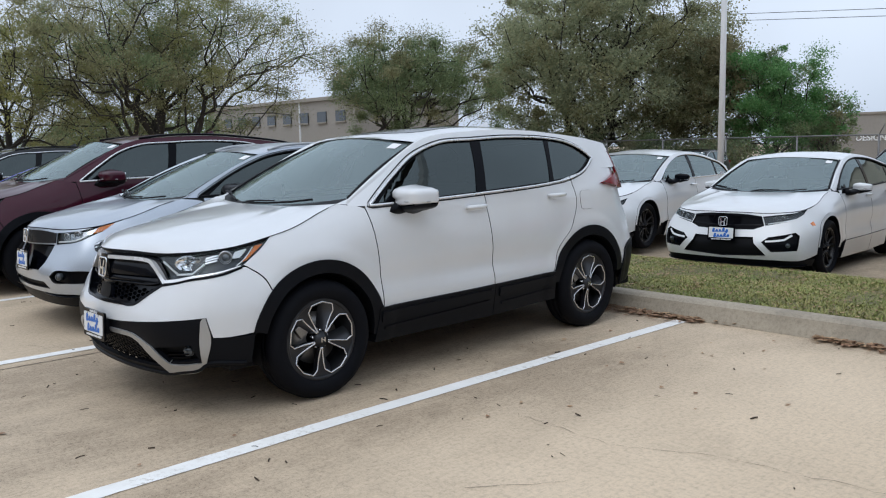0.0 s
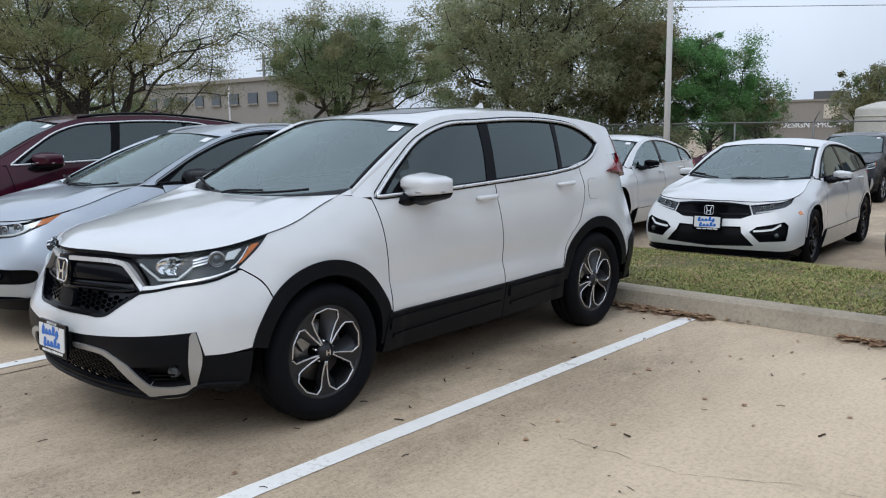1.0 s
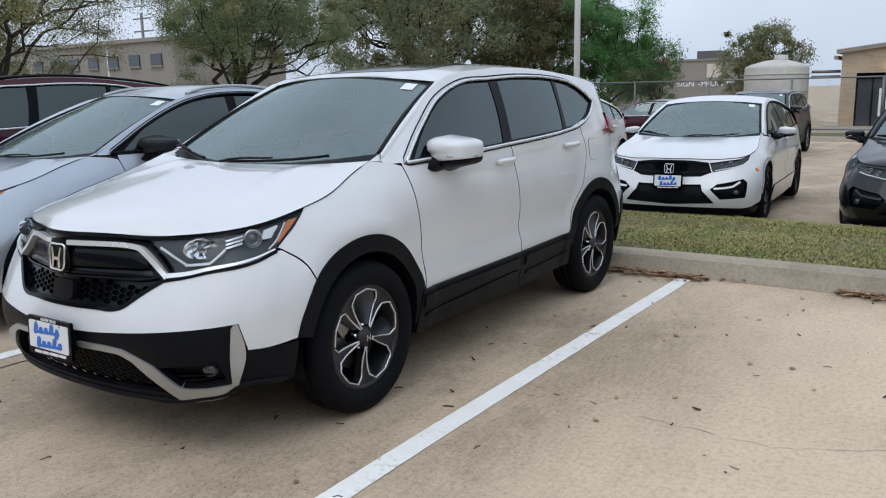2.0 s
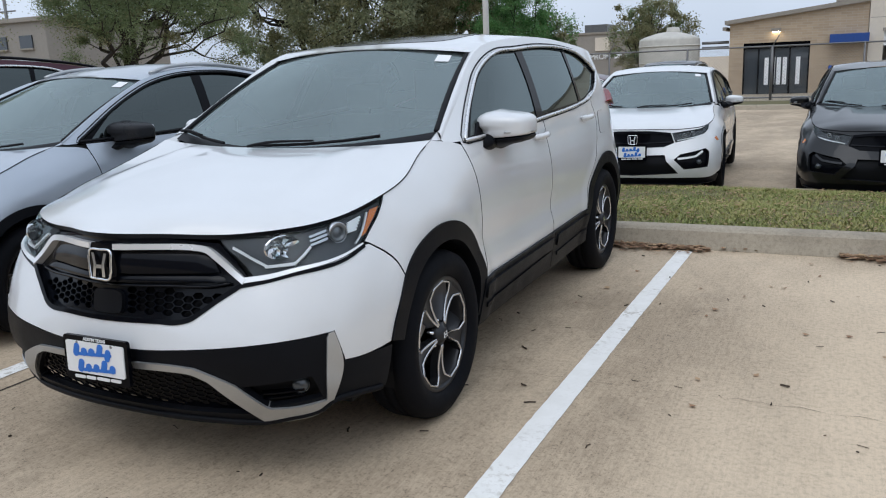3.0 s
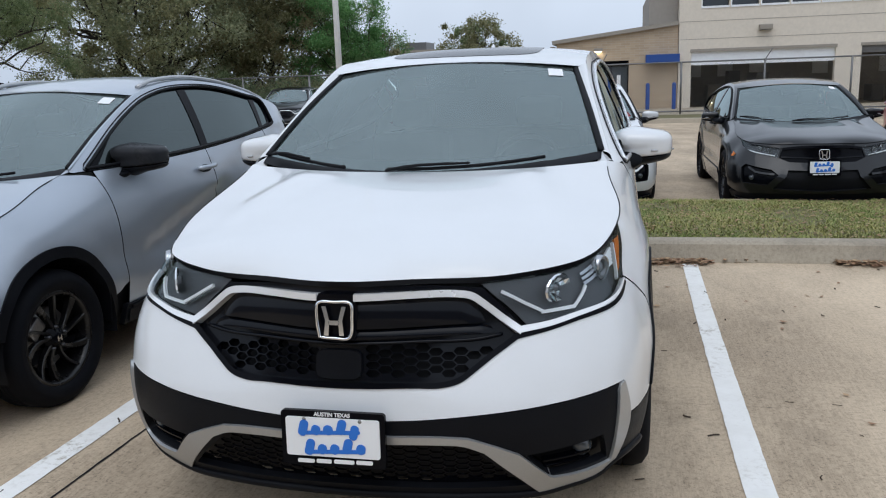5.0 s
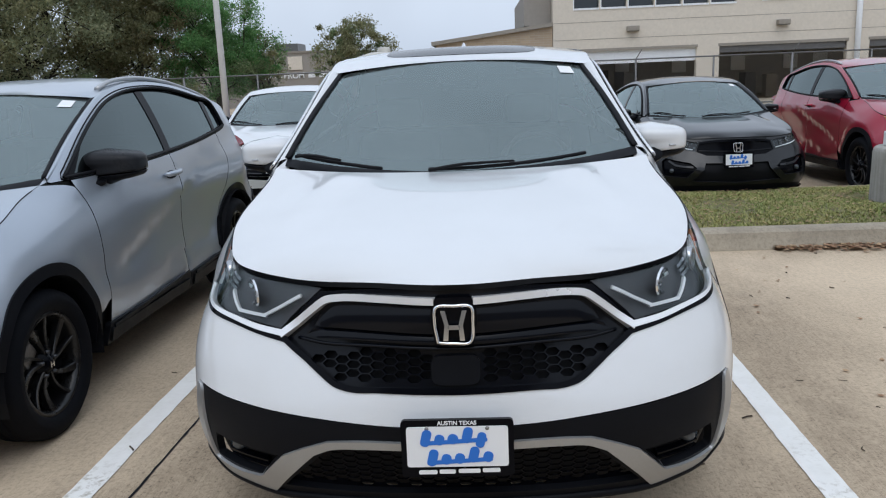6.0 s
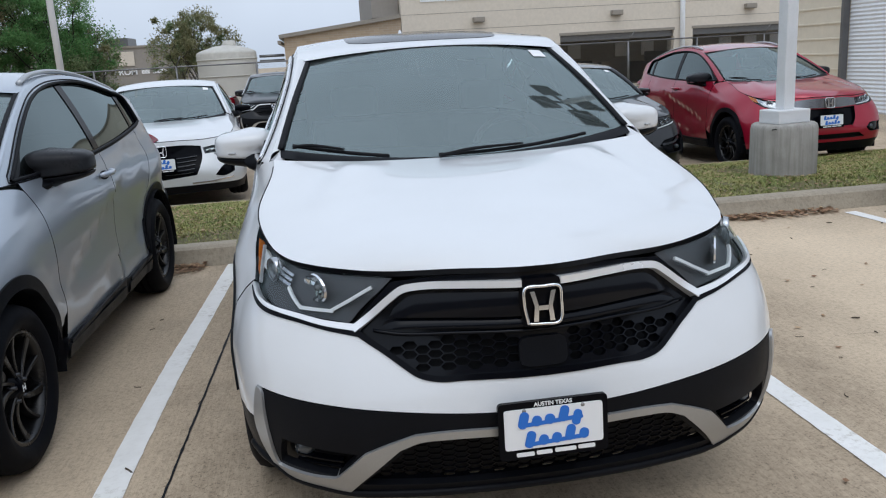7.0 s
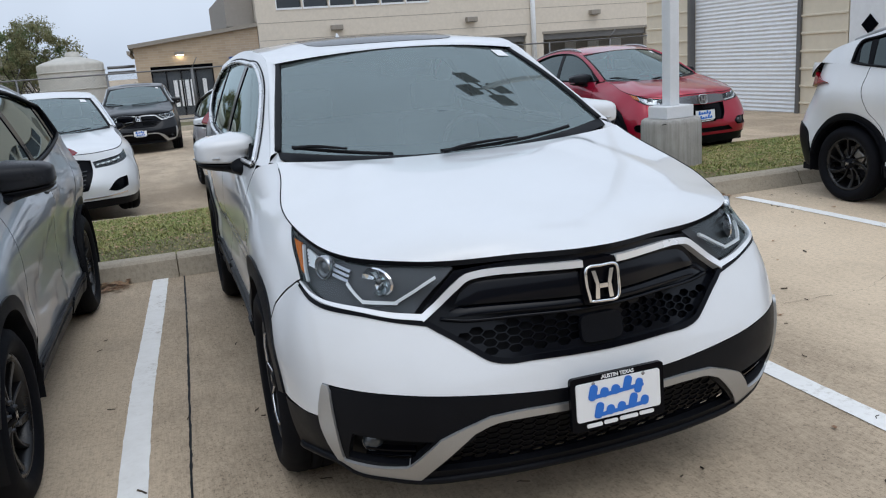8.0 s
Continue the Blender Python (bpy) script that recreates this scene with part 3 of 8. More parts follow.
    def P(self, *pts):
        return [self.F(a, b) if k == "F" else self.S(a, b) for k, a, b in pts]

    def side_x(self, y, z):
        """Half width of the cabin's side at y, z."""
        yy = np.asarray(y, float)
        b = self.belt(yy)
        c = np.interp(yy, self.o[:, 1], self.u)
        x = self.at(np.stack([c, b], 1))[:, 0]
        dz = np.maximum(np.asarray(z, float) - b, -0.05)
        a, q = self.s["tumble"]
        t = self.s["screen"][1][1]
        return x - a * dz - q * dz * np.abs(dz) - self.s.get("front_in", 0.13) * dz * np.clip((t + 0.55 - yy) / 1.15, 0, 1.2) ** 2

    def cabin(self, side=1, lift=0.0):
        def f(yz):
            yz = np.asarray(yz, float)
            return np.stack([side * (self.side_x(yz[:, 0], yz[:, 1]) + lift), yz[:, 0], yz[:, 1]], 1)
        return f

    def skin(self, side=1):
        def f(uz):
            p = self.at(uz)
            p[:, 0] *= side
            return p
        return f


def arch(cy, cz, r, a0, a1, n=26):
    """Points of a wheel arch in (y, z), by degrees from straight back over the top."""
    a = np.radians(np.linspace(a0, a1, n))
    return [(cy + r * math.cos(k), cz + r * math.sin(k)) for k in a]


def wheel(parent, at, side, tyre, rim, style, detail=1):
    """A wheel as a part of a car: tyre, rim barrel, spokes, hub cap, brake disc and nuts."""
    w = new("wheel")
    w.parent = parent
    w.location = at
    n = 56 if detail else 32
    hw = 0.112
    s = side
    lathe_part("tyre", [(rim + 0.006, s * -hw * 0.75), (rim + 0.03, s * -hw), (tyre - 0.045, s * -hw * 1.05), (tyre - 0.012, s * -hw * 0.86), (tyre, s * -hw * 0.55), (tyre + 0.001, s * -0.028), (tyre - 0.008, s * -0.026),
                        (tyre - 0.008, s * -0.020), (tyre + 0.001, s * -0.018), (tyre + 0.001, s * 0.018), (tyre - 0.008, s * 0.02), (tyre - 0.008, s * 0.026), (tyre + 0.001, s * 0.028),
                        (tyre, s * hw * 0.55), (tyre - 0.012, s * hw * 0.86), (tyre - 0.045, s * hw * 1.05), (rim + 0.05, s * hw * 1.04), (rim + 0.03, s * hw), (rim + 0.012, s * hw * 0.9), (rim + 0.004, s * hw * 0.78)],
               n, rubber, w, "black rubber tyre")
    lathe_part("rim", [(rim + 0.006, s * hw * 0.80), (rim - 0.004, s * hw * 0.84), (rim - 0.012, s * hw * 0.80), (rim - 0.02, s * hw * 0.6), (rim - 0.03, s * 0.0), (rim - 0.02, s * -hw * 0.7), (0.10, s * -hw * 0.72)],
               n, rim_dark if style == "petal" else rim_black, w)
    lathe_part("brake_disc", [(0.06, s * 0.008), (rim * 0.66, s * 0.008), (rim * 0.66, s * -0.01), (0.06, s * -0.01)], 28, steel, w)
    bm = bmesh.new()
    box(bm, -0.02, 0.045, -0.05, 0.05, -0.04, 0.04, 0.01)
    bmesh.ops.transform(bm, matrix=Matrix.Scale(s, 4, (1, 0, 0)) @ pose(0, rim * 0.5 * -0.8, rim * 0.3, 35), verts=bm.verts)
    bmesh.ops.recalc_face_normals(bm, faces=bm.faces)
    part("brake_caliper", bm, steel, w)
    face = hw * (0.86 if style == "petal" else 0.74)
    if style == "petal":
        # a dished dark disc with five petal openings, each with a bright machined edge
        pol = [(0.20, 31.5), (0.30, 29.5), (0.45, 28.5), (0.62, 28.0), (0.79, 27.5), (0.925, 19.0), (0.95, 0.0)]
        knots = [(q * rim * math.cos(math.radians(d)), q * rim * math.sin(math.radians(d))) for q, d in pol]
        half = np.concatenate([spline(knots[:5], 0.008), spline(knots[4:6], 0.008, False)[1:], spline(knots[5:], 0.008, False)[1:]])
        whole = np.concatenate([half, (half * np.array([1, -1]))[::-1][1:]])
        petals = []
        for k in range(5):
            a = 2 * math.pi * (k + 0.22) / 5
            c, sn = math.cos(a), math.sin(a)
            petals.append(np.stack([whole[:, 0] * c - whole[:, 1] * sn, whole[:, 0] * sn + whole[:, 1] * c], 1))

        def dish(yz):
            r = np.hypot(yz[:, 0], yz[:, 1])
            ang = np.arctan2(yz[:, 1], yz[:, 0])
            valley = np.cos((ang - 2 * math.pi * 0.72 / 5) * 5) * 0.5 + 0.5
            x = face - 0.016 * np.sin(np.clip(r / rim, 0, 1) * math.pi) - 0.006 - 0.010 * valley ** 3 * np.clip((r - 0.06) / 0.1, 0, 1)
            return np.stack([s * x, yz[:, 0], yz[:, 1]], 1)
        rimc = np.array([((rim - 0.004) * math.cos(t), (rim - 0.004) * math.sin(t)) for t in np.linspace(0, 2 * math.pi, 73)[:-1]])
        disc = panel("spokes", rimc, dish, rim_dark, w, 0.016, depth=0.035, holes=petals, core=(0, 0, 0), label="dark grey alloy spokes")
        for k, q in enumerate(petals):
            tube("machined_edge", dish(q) + np.array([s * 0.002, 0, 0]), 0.0062, machined, disc, "bright machined edge", sides=6)
            a = 2 * math.pi * (k + 0.22) / 5
            gp = np.zeros((8, 6, 3))
            for i, r in enumerate(np.linspace(0.24, 0.97, 8)):
                for j, d in enumerate(np.linspace(-27.5, -6.0, 6)):
                    t = a + math.radians(d * (1 if r < 0.82 else 0.75))
                    gp[i, j] = (s * (face - 0.024 - 0.062 * (j / 5) ** 1.4), r * rim * math.cos(t), r * rim * math.sin(t))
            grid_mesh("spoke_blade", gp, rim_grey, disc, flip=(s < 0))
    for k in range(0 if style == "petal" else 5):
        for q in (-1, 1):
            a0 = 2 * math.pi * (k + 0.25) / 5
            r0, r1 = 0.045, rim - 0.010
            if style == "swirl":
                bend0, bend1, wid0, wid1 = q * 0.22 - 0.1, q * 0.30 + 0.26, 0.014, 0.045 if q > 0 else 0.018
            else:
                bend0, bend1, wid0, wid1 = q * 0.16, q * 0.24, 0.016, 0.026
            bm = bmesh.new()
            rows = []
            for i in range(7):
                f = i / 6
                r = r0 + (r1 - r0) * f
                a = a0 + bend0 * (1 - f) + bend1 * f
                wdt = wid0 + (wid1 - wid0) * f ** 1.3
                h = face - 0.014 * math.sin(math.pi * f) - 0.012 * (1 - f)
                c = np.array([math.cos(a), math.sin(a)])
                t = np.array([-c[1], c[0]])
                row = []
                for off, dx in ((-1.0, -0.030), (-1.0, -0.004), (-0.72, 0.0), (0.72, 0.0), (1.0, -0.004), (1.0, -0.030)):
                    yz = c * r + t * wdt * off * 0.5
                    row.append(bm.verts.new((s * (h + dx), yz[0], yz[1])))
                rows.append(row)
            for ra, rb in zip(rows[:-1], rows[1:]):
                for j in range(5):
                    bm.faces.new((ra[j], ra[j + 1], rb[j + 1], rb[j]))
            bm.faces.new(rows[0])
            bm.faces.new(rows[-1])
            bmesh.ops.recalc_face_normals(bm, faces=bm.faces)
            part("spoke", bm, rim_black, w)
    lathe_part("hub_cap", [(0.0001, s * (face + 0.004)), (0.026, s * (face + 0.003)), (0.031, s * (face - 0.004)), (0.05, s * (face - 0.014)), (0.062 if style != "petal" else 0.05, s * (face - 0.035))], 24, gloss_black if style != "petal" else rim_dark, w)
    cap = bmesh.new()
    for q in (-1, 1):
        box(cap, s * (face + 0.003), s * (face + 0.006), q * 0.011 - 0.003, q * 0.011 + 0.003, -0.014, 0.014)
    box(cap, s * (face + 0.003), s * (face + 0.006), -0.010, 0.010, -0.003, 0.002)
    part("cap_emblem", cap, chrome, w)
    for k in range(5):
        a = 2 * math.pi * k / 5 + 0.3
        dp = 0.024 if style == "petal" else 0.0
        lathe_part("wheel_nut", [(0.0001, s * (face - dp)), (0.008, s * (face - dp - 0.002)), (0.0095, s * (face - dp - 0.03))], 8, chrome if style == "petal" else rim_grey, w, at=(0, 0.055 * math.cos(a), 0.055 * math.sin(a)))
    return w


def emblem(parent, at, size, tilt=0.0):
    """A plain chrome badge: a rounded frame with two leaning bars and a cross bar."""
    m = pose(*at, tilt)
    w, h = size * 0.5, size * 0.46
    fr = spline([(-w * 0.82, -h * 0.98), (-w * 0.98, h * 0.2), (-w * 0.9, h), (0, h * 1.08), (w * 0.9, h), (w * 0.98, h * 0.2), (w * 0.82, -h * 0.98), (0, -h * 1.03), (-w * 0.82, -h * 0.98)], size * 0.05)
    pts = [tuple(m @ Vector((x, 0, z))) for x, z in fr]
    b = tube("badge", pts[:-1], size * 0.048, chrome, parent, "chrome badge", closed=True, sides=6)
    bm = bmesh.new()
    for q in (-1, 1):
        quad = [(q * w * 0.68, h * 0.84), (q * w * 0.44, h * 0.84), (q * w * 0.25, 0), (q * w * 0.30, -h * 0.86), (q * w * 0.56, -h * 0.86), (q * w * 0.47, 0)]
        vs = [bm.verts.new((x, -0.006, z)) for x, z in quad]
        bm.faces.new(vs)
    vs = [bm.verts.new((x, -0.006, z)) for x, z in ((-w * 0.3, h * 0.02), (w * 0.3, h * 0.02), (w * 0.3, -h * 0.24), (-w * 0.3, -h * 0.24))]
    bm.faces.new(vs)
    bmesh.ops.recalc_face_normals(bm, faces=bm.faces)
    ext = bmesh.ops.extrude_face_region(bm, geom=list(bm.faces))
    bmesh.ops.translate(bm, verts=[v for v in ext["geom"] if isinstance(v, bmesh.types.BMVert)], vec=(0, 0.012, 0))
    bmesh.ops.recalc_face_normals(bm, faces=bm.faces)
    bmesh.ops.transform(bm, matrix=m, verts=bm.verts)
    part("badge_bar", bm, chrome, b)
    return b


def text_mesh(body, size, m, mat, parent, name="lettering", depth=0.0008, bold=0.0):
    cu = bpy.data.curves.new(name, "FONT")
    cu.body, cu.size, cu.extrude, cu.align_x, cu.align_y, cu.offset = body, size, depth, "CENTER", "CENTER", bold
    tmp = bpy.data.objects.new(name, cu)
    scene.collection.objects.link(tmp)
    bpy.context.view_layer.update()
    me = bpy.data.meshes.new_from_object(tmp.evaluated_get(bpy.context.evaluated_depsgraph_get()))
    bpy.data.objects.remove(tmp)
    me.transform(m)
    me.materials.clear()
    me.materials.append(mat)
    ob = new(name, me)
    ob.parent = parent
    return ob


def rounded_box(bm, m, w, h, t, r):
    """A plate w by h by t with rounded corners, in the x, z plane of the pose m."""
    pts = []
    for cx, cz, a0 in ((w / 2 - r, h / 2 - r, 0), (-w / 2 + r, h / 2 - r, 90), (-w / 2 + r, -h / 2 + r, 180), (w / 2 - r, -h / 2 + r, 270)):
        for a in np.radians(np.linspace(a0, a0 + 90, 5)):
            pts.append((cx + r * math.cos(a), cz + r * math.sin(a)))
    a = [bm.verts.new(m @ Vector((x, -t / 2, z))) for x, z in pts]
    b = [bm.verts.new(m @ Vector((x, t / 2, z))) for x, z in pts]
    bm.faces.new(a)
    bm.faces.new(b[::-1])
    for i in range(len(a)):
        j = (i + 1) % len(a)
        bm.faces.new((a[j], a[i], b[i], b[j]))
    bmesh.ops.recalc_face_normals(bm, faces=bm.faces)
    return bm


# Plain bars that stand in for the dealer's lettering: x, width, height, rise of each stroke.
WORD_TOP = ((0.0, 0.186, 0.012, -0.012), (-0.080, 0.027, 0.050, 0.003), (-0.042, 0.028, 0.031, -0.004), (-0.004, 0.030, 0.030, -0.004), (0.037, 0.027, 0.047, 0.005), (0.075, 0.025, 0.046, -0.012))
WORD_LOW = ((0.0, 0.186, 0.012, -0.014), (-0.076, 0.027, 0.050, 0.001), (-0.038, 0.028, 0.031, -0.006), (0.0, 0.028, 0.031, -0.006), (0.040, 0.027, 0.047, 0.003), (0.080, 0.028, 0.031, -0.006))


def dealer_plate(parent, m, detail=2):
    """A dealer's advertising plate in a black frame."""
    pl = part("number_plate", rounded_box(bmesh.new(), m, 0.318, 0.168, 0.014, 0.012), gloss_black, parent, "black plate frame with white and blue dealer card")
    part("plate_card", rounded_box(bmesh.new(), m @ pose(0, -0.0085, 0.006), 0.286, 0.118, 0.006, 0.008), white_card, pl, "white card with blue marks")
    for z, x0, marks in ((0.034, -0.008, WORD_TOP), (-0.022, 0.006, WORD_LOW)):
        for x, w, h, up in marks:
            bm = rounded_box(bmesh.new(), m @ pose(x0 + x, -0.0125 - (0.0008 if w < 0.1 else 0), z + up + 0.05 * x) @ pose(0, 0, 0, 0, 14 if w < 0.1 else -3), w, h, 0.0016, min(w, h) * 0.45)
            part("blue_bar", bm, sign_blue, pl)
    for x, w in ((-0.085, 0.052), (-0.030, 0.046), (0.032, 0.062), (0.094, 0.050)):
        part("white_bar", rounded_box(bmesh.new(), m @ pose(x, -0.0085, -0.068 + 0.02 * x), w, 0.0115, 0.003, 0.004), white_card, pl)
    if detail > 1:
        text_mesh("AUSTIN TEXAS", 0.0165, m @ pose(0, -0.0082, 0.0745, 90), white_card, pl, bold=0.0004)
        for q in (-1, 1):
            lathe_part("plate_screw", [(0.0001, -0.004), (0.006, -0.003), (0.0065, 0.002)], 10, steel, pl, axis="z").matrix_basis = m @ pose(q * 0.085, -0.009, 0.060, -90)
    return pl

SUV.update(
    seam1=((0.405, 1.118), (0.43, 0.95), (0.462, 0.70), (0.474, 0.50)), seam2=((1.46, 1.16), (1.475, 1.0), (1.515, 0.70), (1.525, 0.50)),
    arch_r=0.478, arch_in=0.402, sill=((0.48, 0.488), (1.5, 0.498), (2.2, 0.515)), sill_low=0.265,
    seam3=((2.47, 1.235), (2.50, 1.05), (2.42, 0.86), (2.26, 0.70), (2.19, 0.515)),
    glass=[dict(tint=privacy_glass, outline=([(0.52, 1.148), (1.40, 1.176)], [(1.40, 1.176), (1.46, 1.36), (1.50, 1.530)], [(1.50, 1.530), (1.2, 1.512), (0.95, 1.43), (0.73, 1.30), (0.52, 1.148)])),
           dict(tint=privacy_glass, outline=([(1.50, 1.182), (2.22, 1.214)], [(2.22, 1.214), (2.27, 1.38), (2.31, 1.536)], [(2.31, 1.536), (1.95, 1.548), (1.60, 1.537)], [(1.60, 1.537), (1.55, 1.36), (1.50, 1.182)])),
           dict(tint=privacy_glass, outline=([(2.27, 1.222), (2.47, 1.243), (2.66, 1.30), (2.80, 1.385)], [(2.80, 1.385), (2.70, 1.45), (2.55, 1.505), (2.36, 1.534)], [(2.36, 1.534), (2.31, 1.38), (2.27, 1.222)]))],
    dlo=([(0.44, 1.135), (1.43, 1.164), (2.2, 1.202), (2.47, 1.231), (2.68, 1.29), (2.835, 1.385)], [(2.835, 1.385), (2.72, 1.462), (2.56, 1.522), (2.33, 1.552), (1.9, 1.564), (1.5, 1.548), (1.2, 1.53), (0.93, 1.447), (0.70, 1.31), (0.44, 1.135)]),
    bright=window_trim, handles=((1.355, 1.066), (2.25, 1.103)), mirror=(0.920, 0.785, 1.170), mirror_foot=(0.845, 0.60, 1.13), mirror_size=(0.132, 0.150, 0.080),
    tail=("red", 2.86, 1.175), tail_h=0.145, tail_wrap=0.15, rails=False, sunroof=True, wheel_style="petal", floor_z=0.35, seat_y=1.25, dash_y=0.55,
)


rib_gloss = shader("rib_gloss", (0.003, 0.0038, 0.0065), 0.14, 0.0, 0.0, Specular_IOR_Level=0.18)


def strip(line, w0, w1=None):
    """A flat band round a centre line, tapering from width w0 to w1."""
    p = spline(line, 0.012)
    w = np.linspace(w0, w0 if w1 is None else w1, len(p))[:, None] / 2
    t = np.gradient(p, axis=0)
    t /= np.linalg.norm(t, axis=1)[:, None] + 1e-12
    n = np.stack([-t[:, 1], t[:, 0]], 1)
    return np.concatenate([p + n * w, (p - n * w)[::-1]])


def mirrored(half):
    """A closed outline over both sides from its left half, which runs from the centre line to the centre line."""
    h = np.asarray(half)
    other = h[::-1] * np.array([-1, 1])
    return np.concatenate([h, other[1:-1]])


def half_line(*segs, step=0.02):
    out = []
    for s in segs:
        q = spline(s, step)
        out.append(q[1:] if out else q)
    return np.concatenate(out)


def hexes(region, size, gap=0.8, stretch=1.5, margin=0.0):
    """Hexagons that tile a region, for the openings of a mesh."""
    lo, hi = region.min(0), region.max(0)
    out = []
    dx, dz = size * stretch * 1.5, size * math.sqrt(3) / 2
    a = np.radians(np.arange(6) * 60)
    rows = int((hi[1] - lo[1]) / dz) + 2
    for j in range(rows):
        for i in range(int((hi[0] - lo[0]) / (dx * 2)) + 2):
            c = np.array([lo[0] + i * dx * 2 + (dx if j % 2 else 0), lo[1] + j * dz])
            h = np.stack([c[0] + np.cos(a) * size * stretch * gap, c[1] + np.sin(a) * size * gap], 1)
            if inside(region, h).all():
                out.append(h)
    return out


def wheel_well(cy, cz, r, parent):
    v, f = [], []
    n = 20
    for side in (1, -1):
        v, f = [], []
        base = 0
        for k in range(n + 1):
            a = math.radians(-12 + 204 * k / n)
            for x in (0.50, 0.885):
                v.append((side * x, cy + r * math.cos(a), cz + r * math.sin(a)))
        for k in range(n):
            f.append((base + 2 * k, base + 2 * k + 1, base + 2 * k + 3, base + 2 * k + 2))
        c = len(v)
        v.append((side * 0.50, cy, cz))
        f += [(c, base + 2 * k, base + 2 * k + 2) for k in range(n)]
        mesh_of("wheel_well", v, f, seal, parent)


def mirror_part(root, s, coat, side, chrome_line=True, low=None):
    """A door mirror: painted shell, black lower half, foot, glass and indicator line."""
    cx, cy, cz = s["mirror"]
    sx, sy, sz = s["mirror_size"]
    foot = s["mirror_foot"]

    def shell(zlo, zhi, grow, shift=0.0):
        rows, cols = 12, 30
        p = np.zeros((rows + 1, cols, 3))
        for i in range(rows + 1):
            f = zlo + (zhi - zlo) * i / rows
            k = max(0.0, 1 - abs(f) ** 4.5) ** 0.5
            for j in range(cols):
                a = 2 * math.pi * j / cols
                c, sn = math.cos(a), math.sin(a)
                e = 0.55
                x = math.copysign(abs(c) ** e, c)
                y = math.copysign(abs(sn) ** e, sn)
                y = y if y < 0 else y * 0.55
                taper = 1 - 0.22 * (x < 0) * abs(x) * (f < 0)
                p[i, j] = (side * (cx + sx * k * x * grow * 1.0 + 0.0), cy + 0.10 * (x * 0.35) * 0.3 + sy * k * y * grow * taper, cz + sz * (f * grow * (1 - 0.08 * x) + 0.10 * x * (f < 0)) + shift)
        v = p.reshape(-1, 3).tolist()
        idx = np.arange((rows + 1) * cols).reshape(rows + 1, cols)
        fc = [[idx[i, j], idx[i, (j + 1) % cols], idx[i + 1, (j + 1) % cols], idx[i + 1, j]] for i in range(rows) for j in range(cols)]
        fc += [list(idx[-1]), list(idx[0][::-1])]
        if side < 0:
            fc = [q[::-1] for q in fc]
        return v, fc
    shade = low if low is not None else coat
    mir = new("door_mirror")
    mir.parent = root
    v, f = shell(-0.52, 0.985, 1.0)
    mesh_of("mirror_shell", v, f, shade, mir, "", True)
    v, f = shell(-0.985, -0.45, 0.985, -0.014)
    mesh_of("mirror_base", v, f, cladding, mir, "black plastic underside", True)
    a = np.array([side * foot[0], foot[1], foot[2] - 0.01])
    b = np.array([side * (cx - sx * 0.6), cy - 0.01, cz - sz * 0.72])
    line = np.stack([a + (b - a) * t + np.array([0, -0.03 * math.sin(math.pi * t), -0.018 * math.sin(math.pi * t)]) for t in np.linspace(0, 1, 8)])
    tube("mirror_foot", line, np.linspace(0.072, 0.056, 8), cladding, mir, sides=12, flat=0.55)
    fin = [(side * (foot[0] - 0.004), foot[1] - 0.11, foot[2] - 0.03), (side * (foot[0] - 0.004), foot[1] + 0.08, foot[2] - 0.03), (side * (foot[0] - 0.035), foot[1] + 0.05, foot[2] + 0.075)]
    fin += [(x + side * 0.012, y, z) for x, y, z in fin]
    mesh_of("mirror_sail", fin, [(0, 1, 2), (5, 4, 3), (0, 3, 4, 1), (1, 4, 5, 2), (2, 5, 3, 0)], gloss_black, mir)
    bm = rounded_box(bmesh.new(), pose(side * cx, cy + sy * 0.50, cz), sx * 1.7, sz * 1.35, 0.006, sz * 0.3)
    part("mirror_glass", bm, chrome, mir, "mirror glass")
    if chrome_line:
        pts = [(side * (cx + sx * (0.25 + 0.78 * t)), cy - sy * (1.0 - 0.75 * t * t) - 0.002 + 0.02 * t, cz - sz * (0.20 + 0.06 * t)) for t in np.linspace(0, 1, 8)]
        tube("mirror_indicator", pts, 0.0055, satin, mir, sides=6)
    return mir


def wiper(root, line, r=0.0085):
    w = tube("wiper", line, r, seal, root, "black windscreen wiper", sides=6, flat=0.9)
    p = np.asarray(line)
    m = len(p) // 2
    arm = spline([p[0] + (0, -0.035, -0.002), p[0] * 0.7 + p[m] * 0.3 + (0, -0.030, 0.012), p[m] + (0, -0.014, 0.014)], 0.03)
    tube("wiper_arm", arm, np.linspace(r * 1.35, r * 0.8, len(arm)), seal, w, sides=6, flat=0.7)
    return w


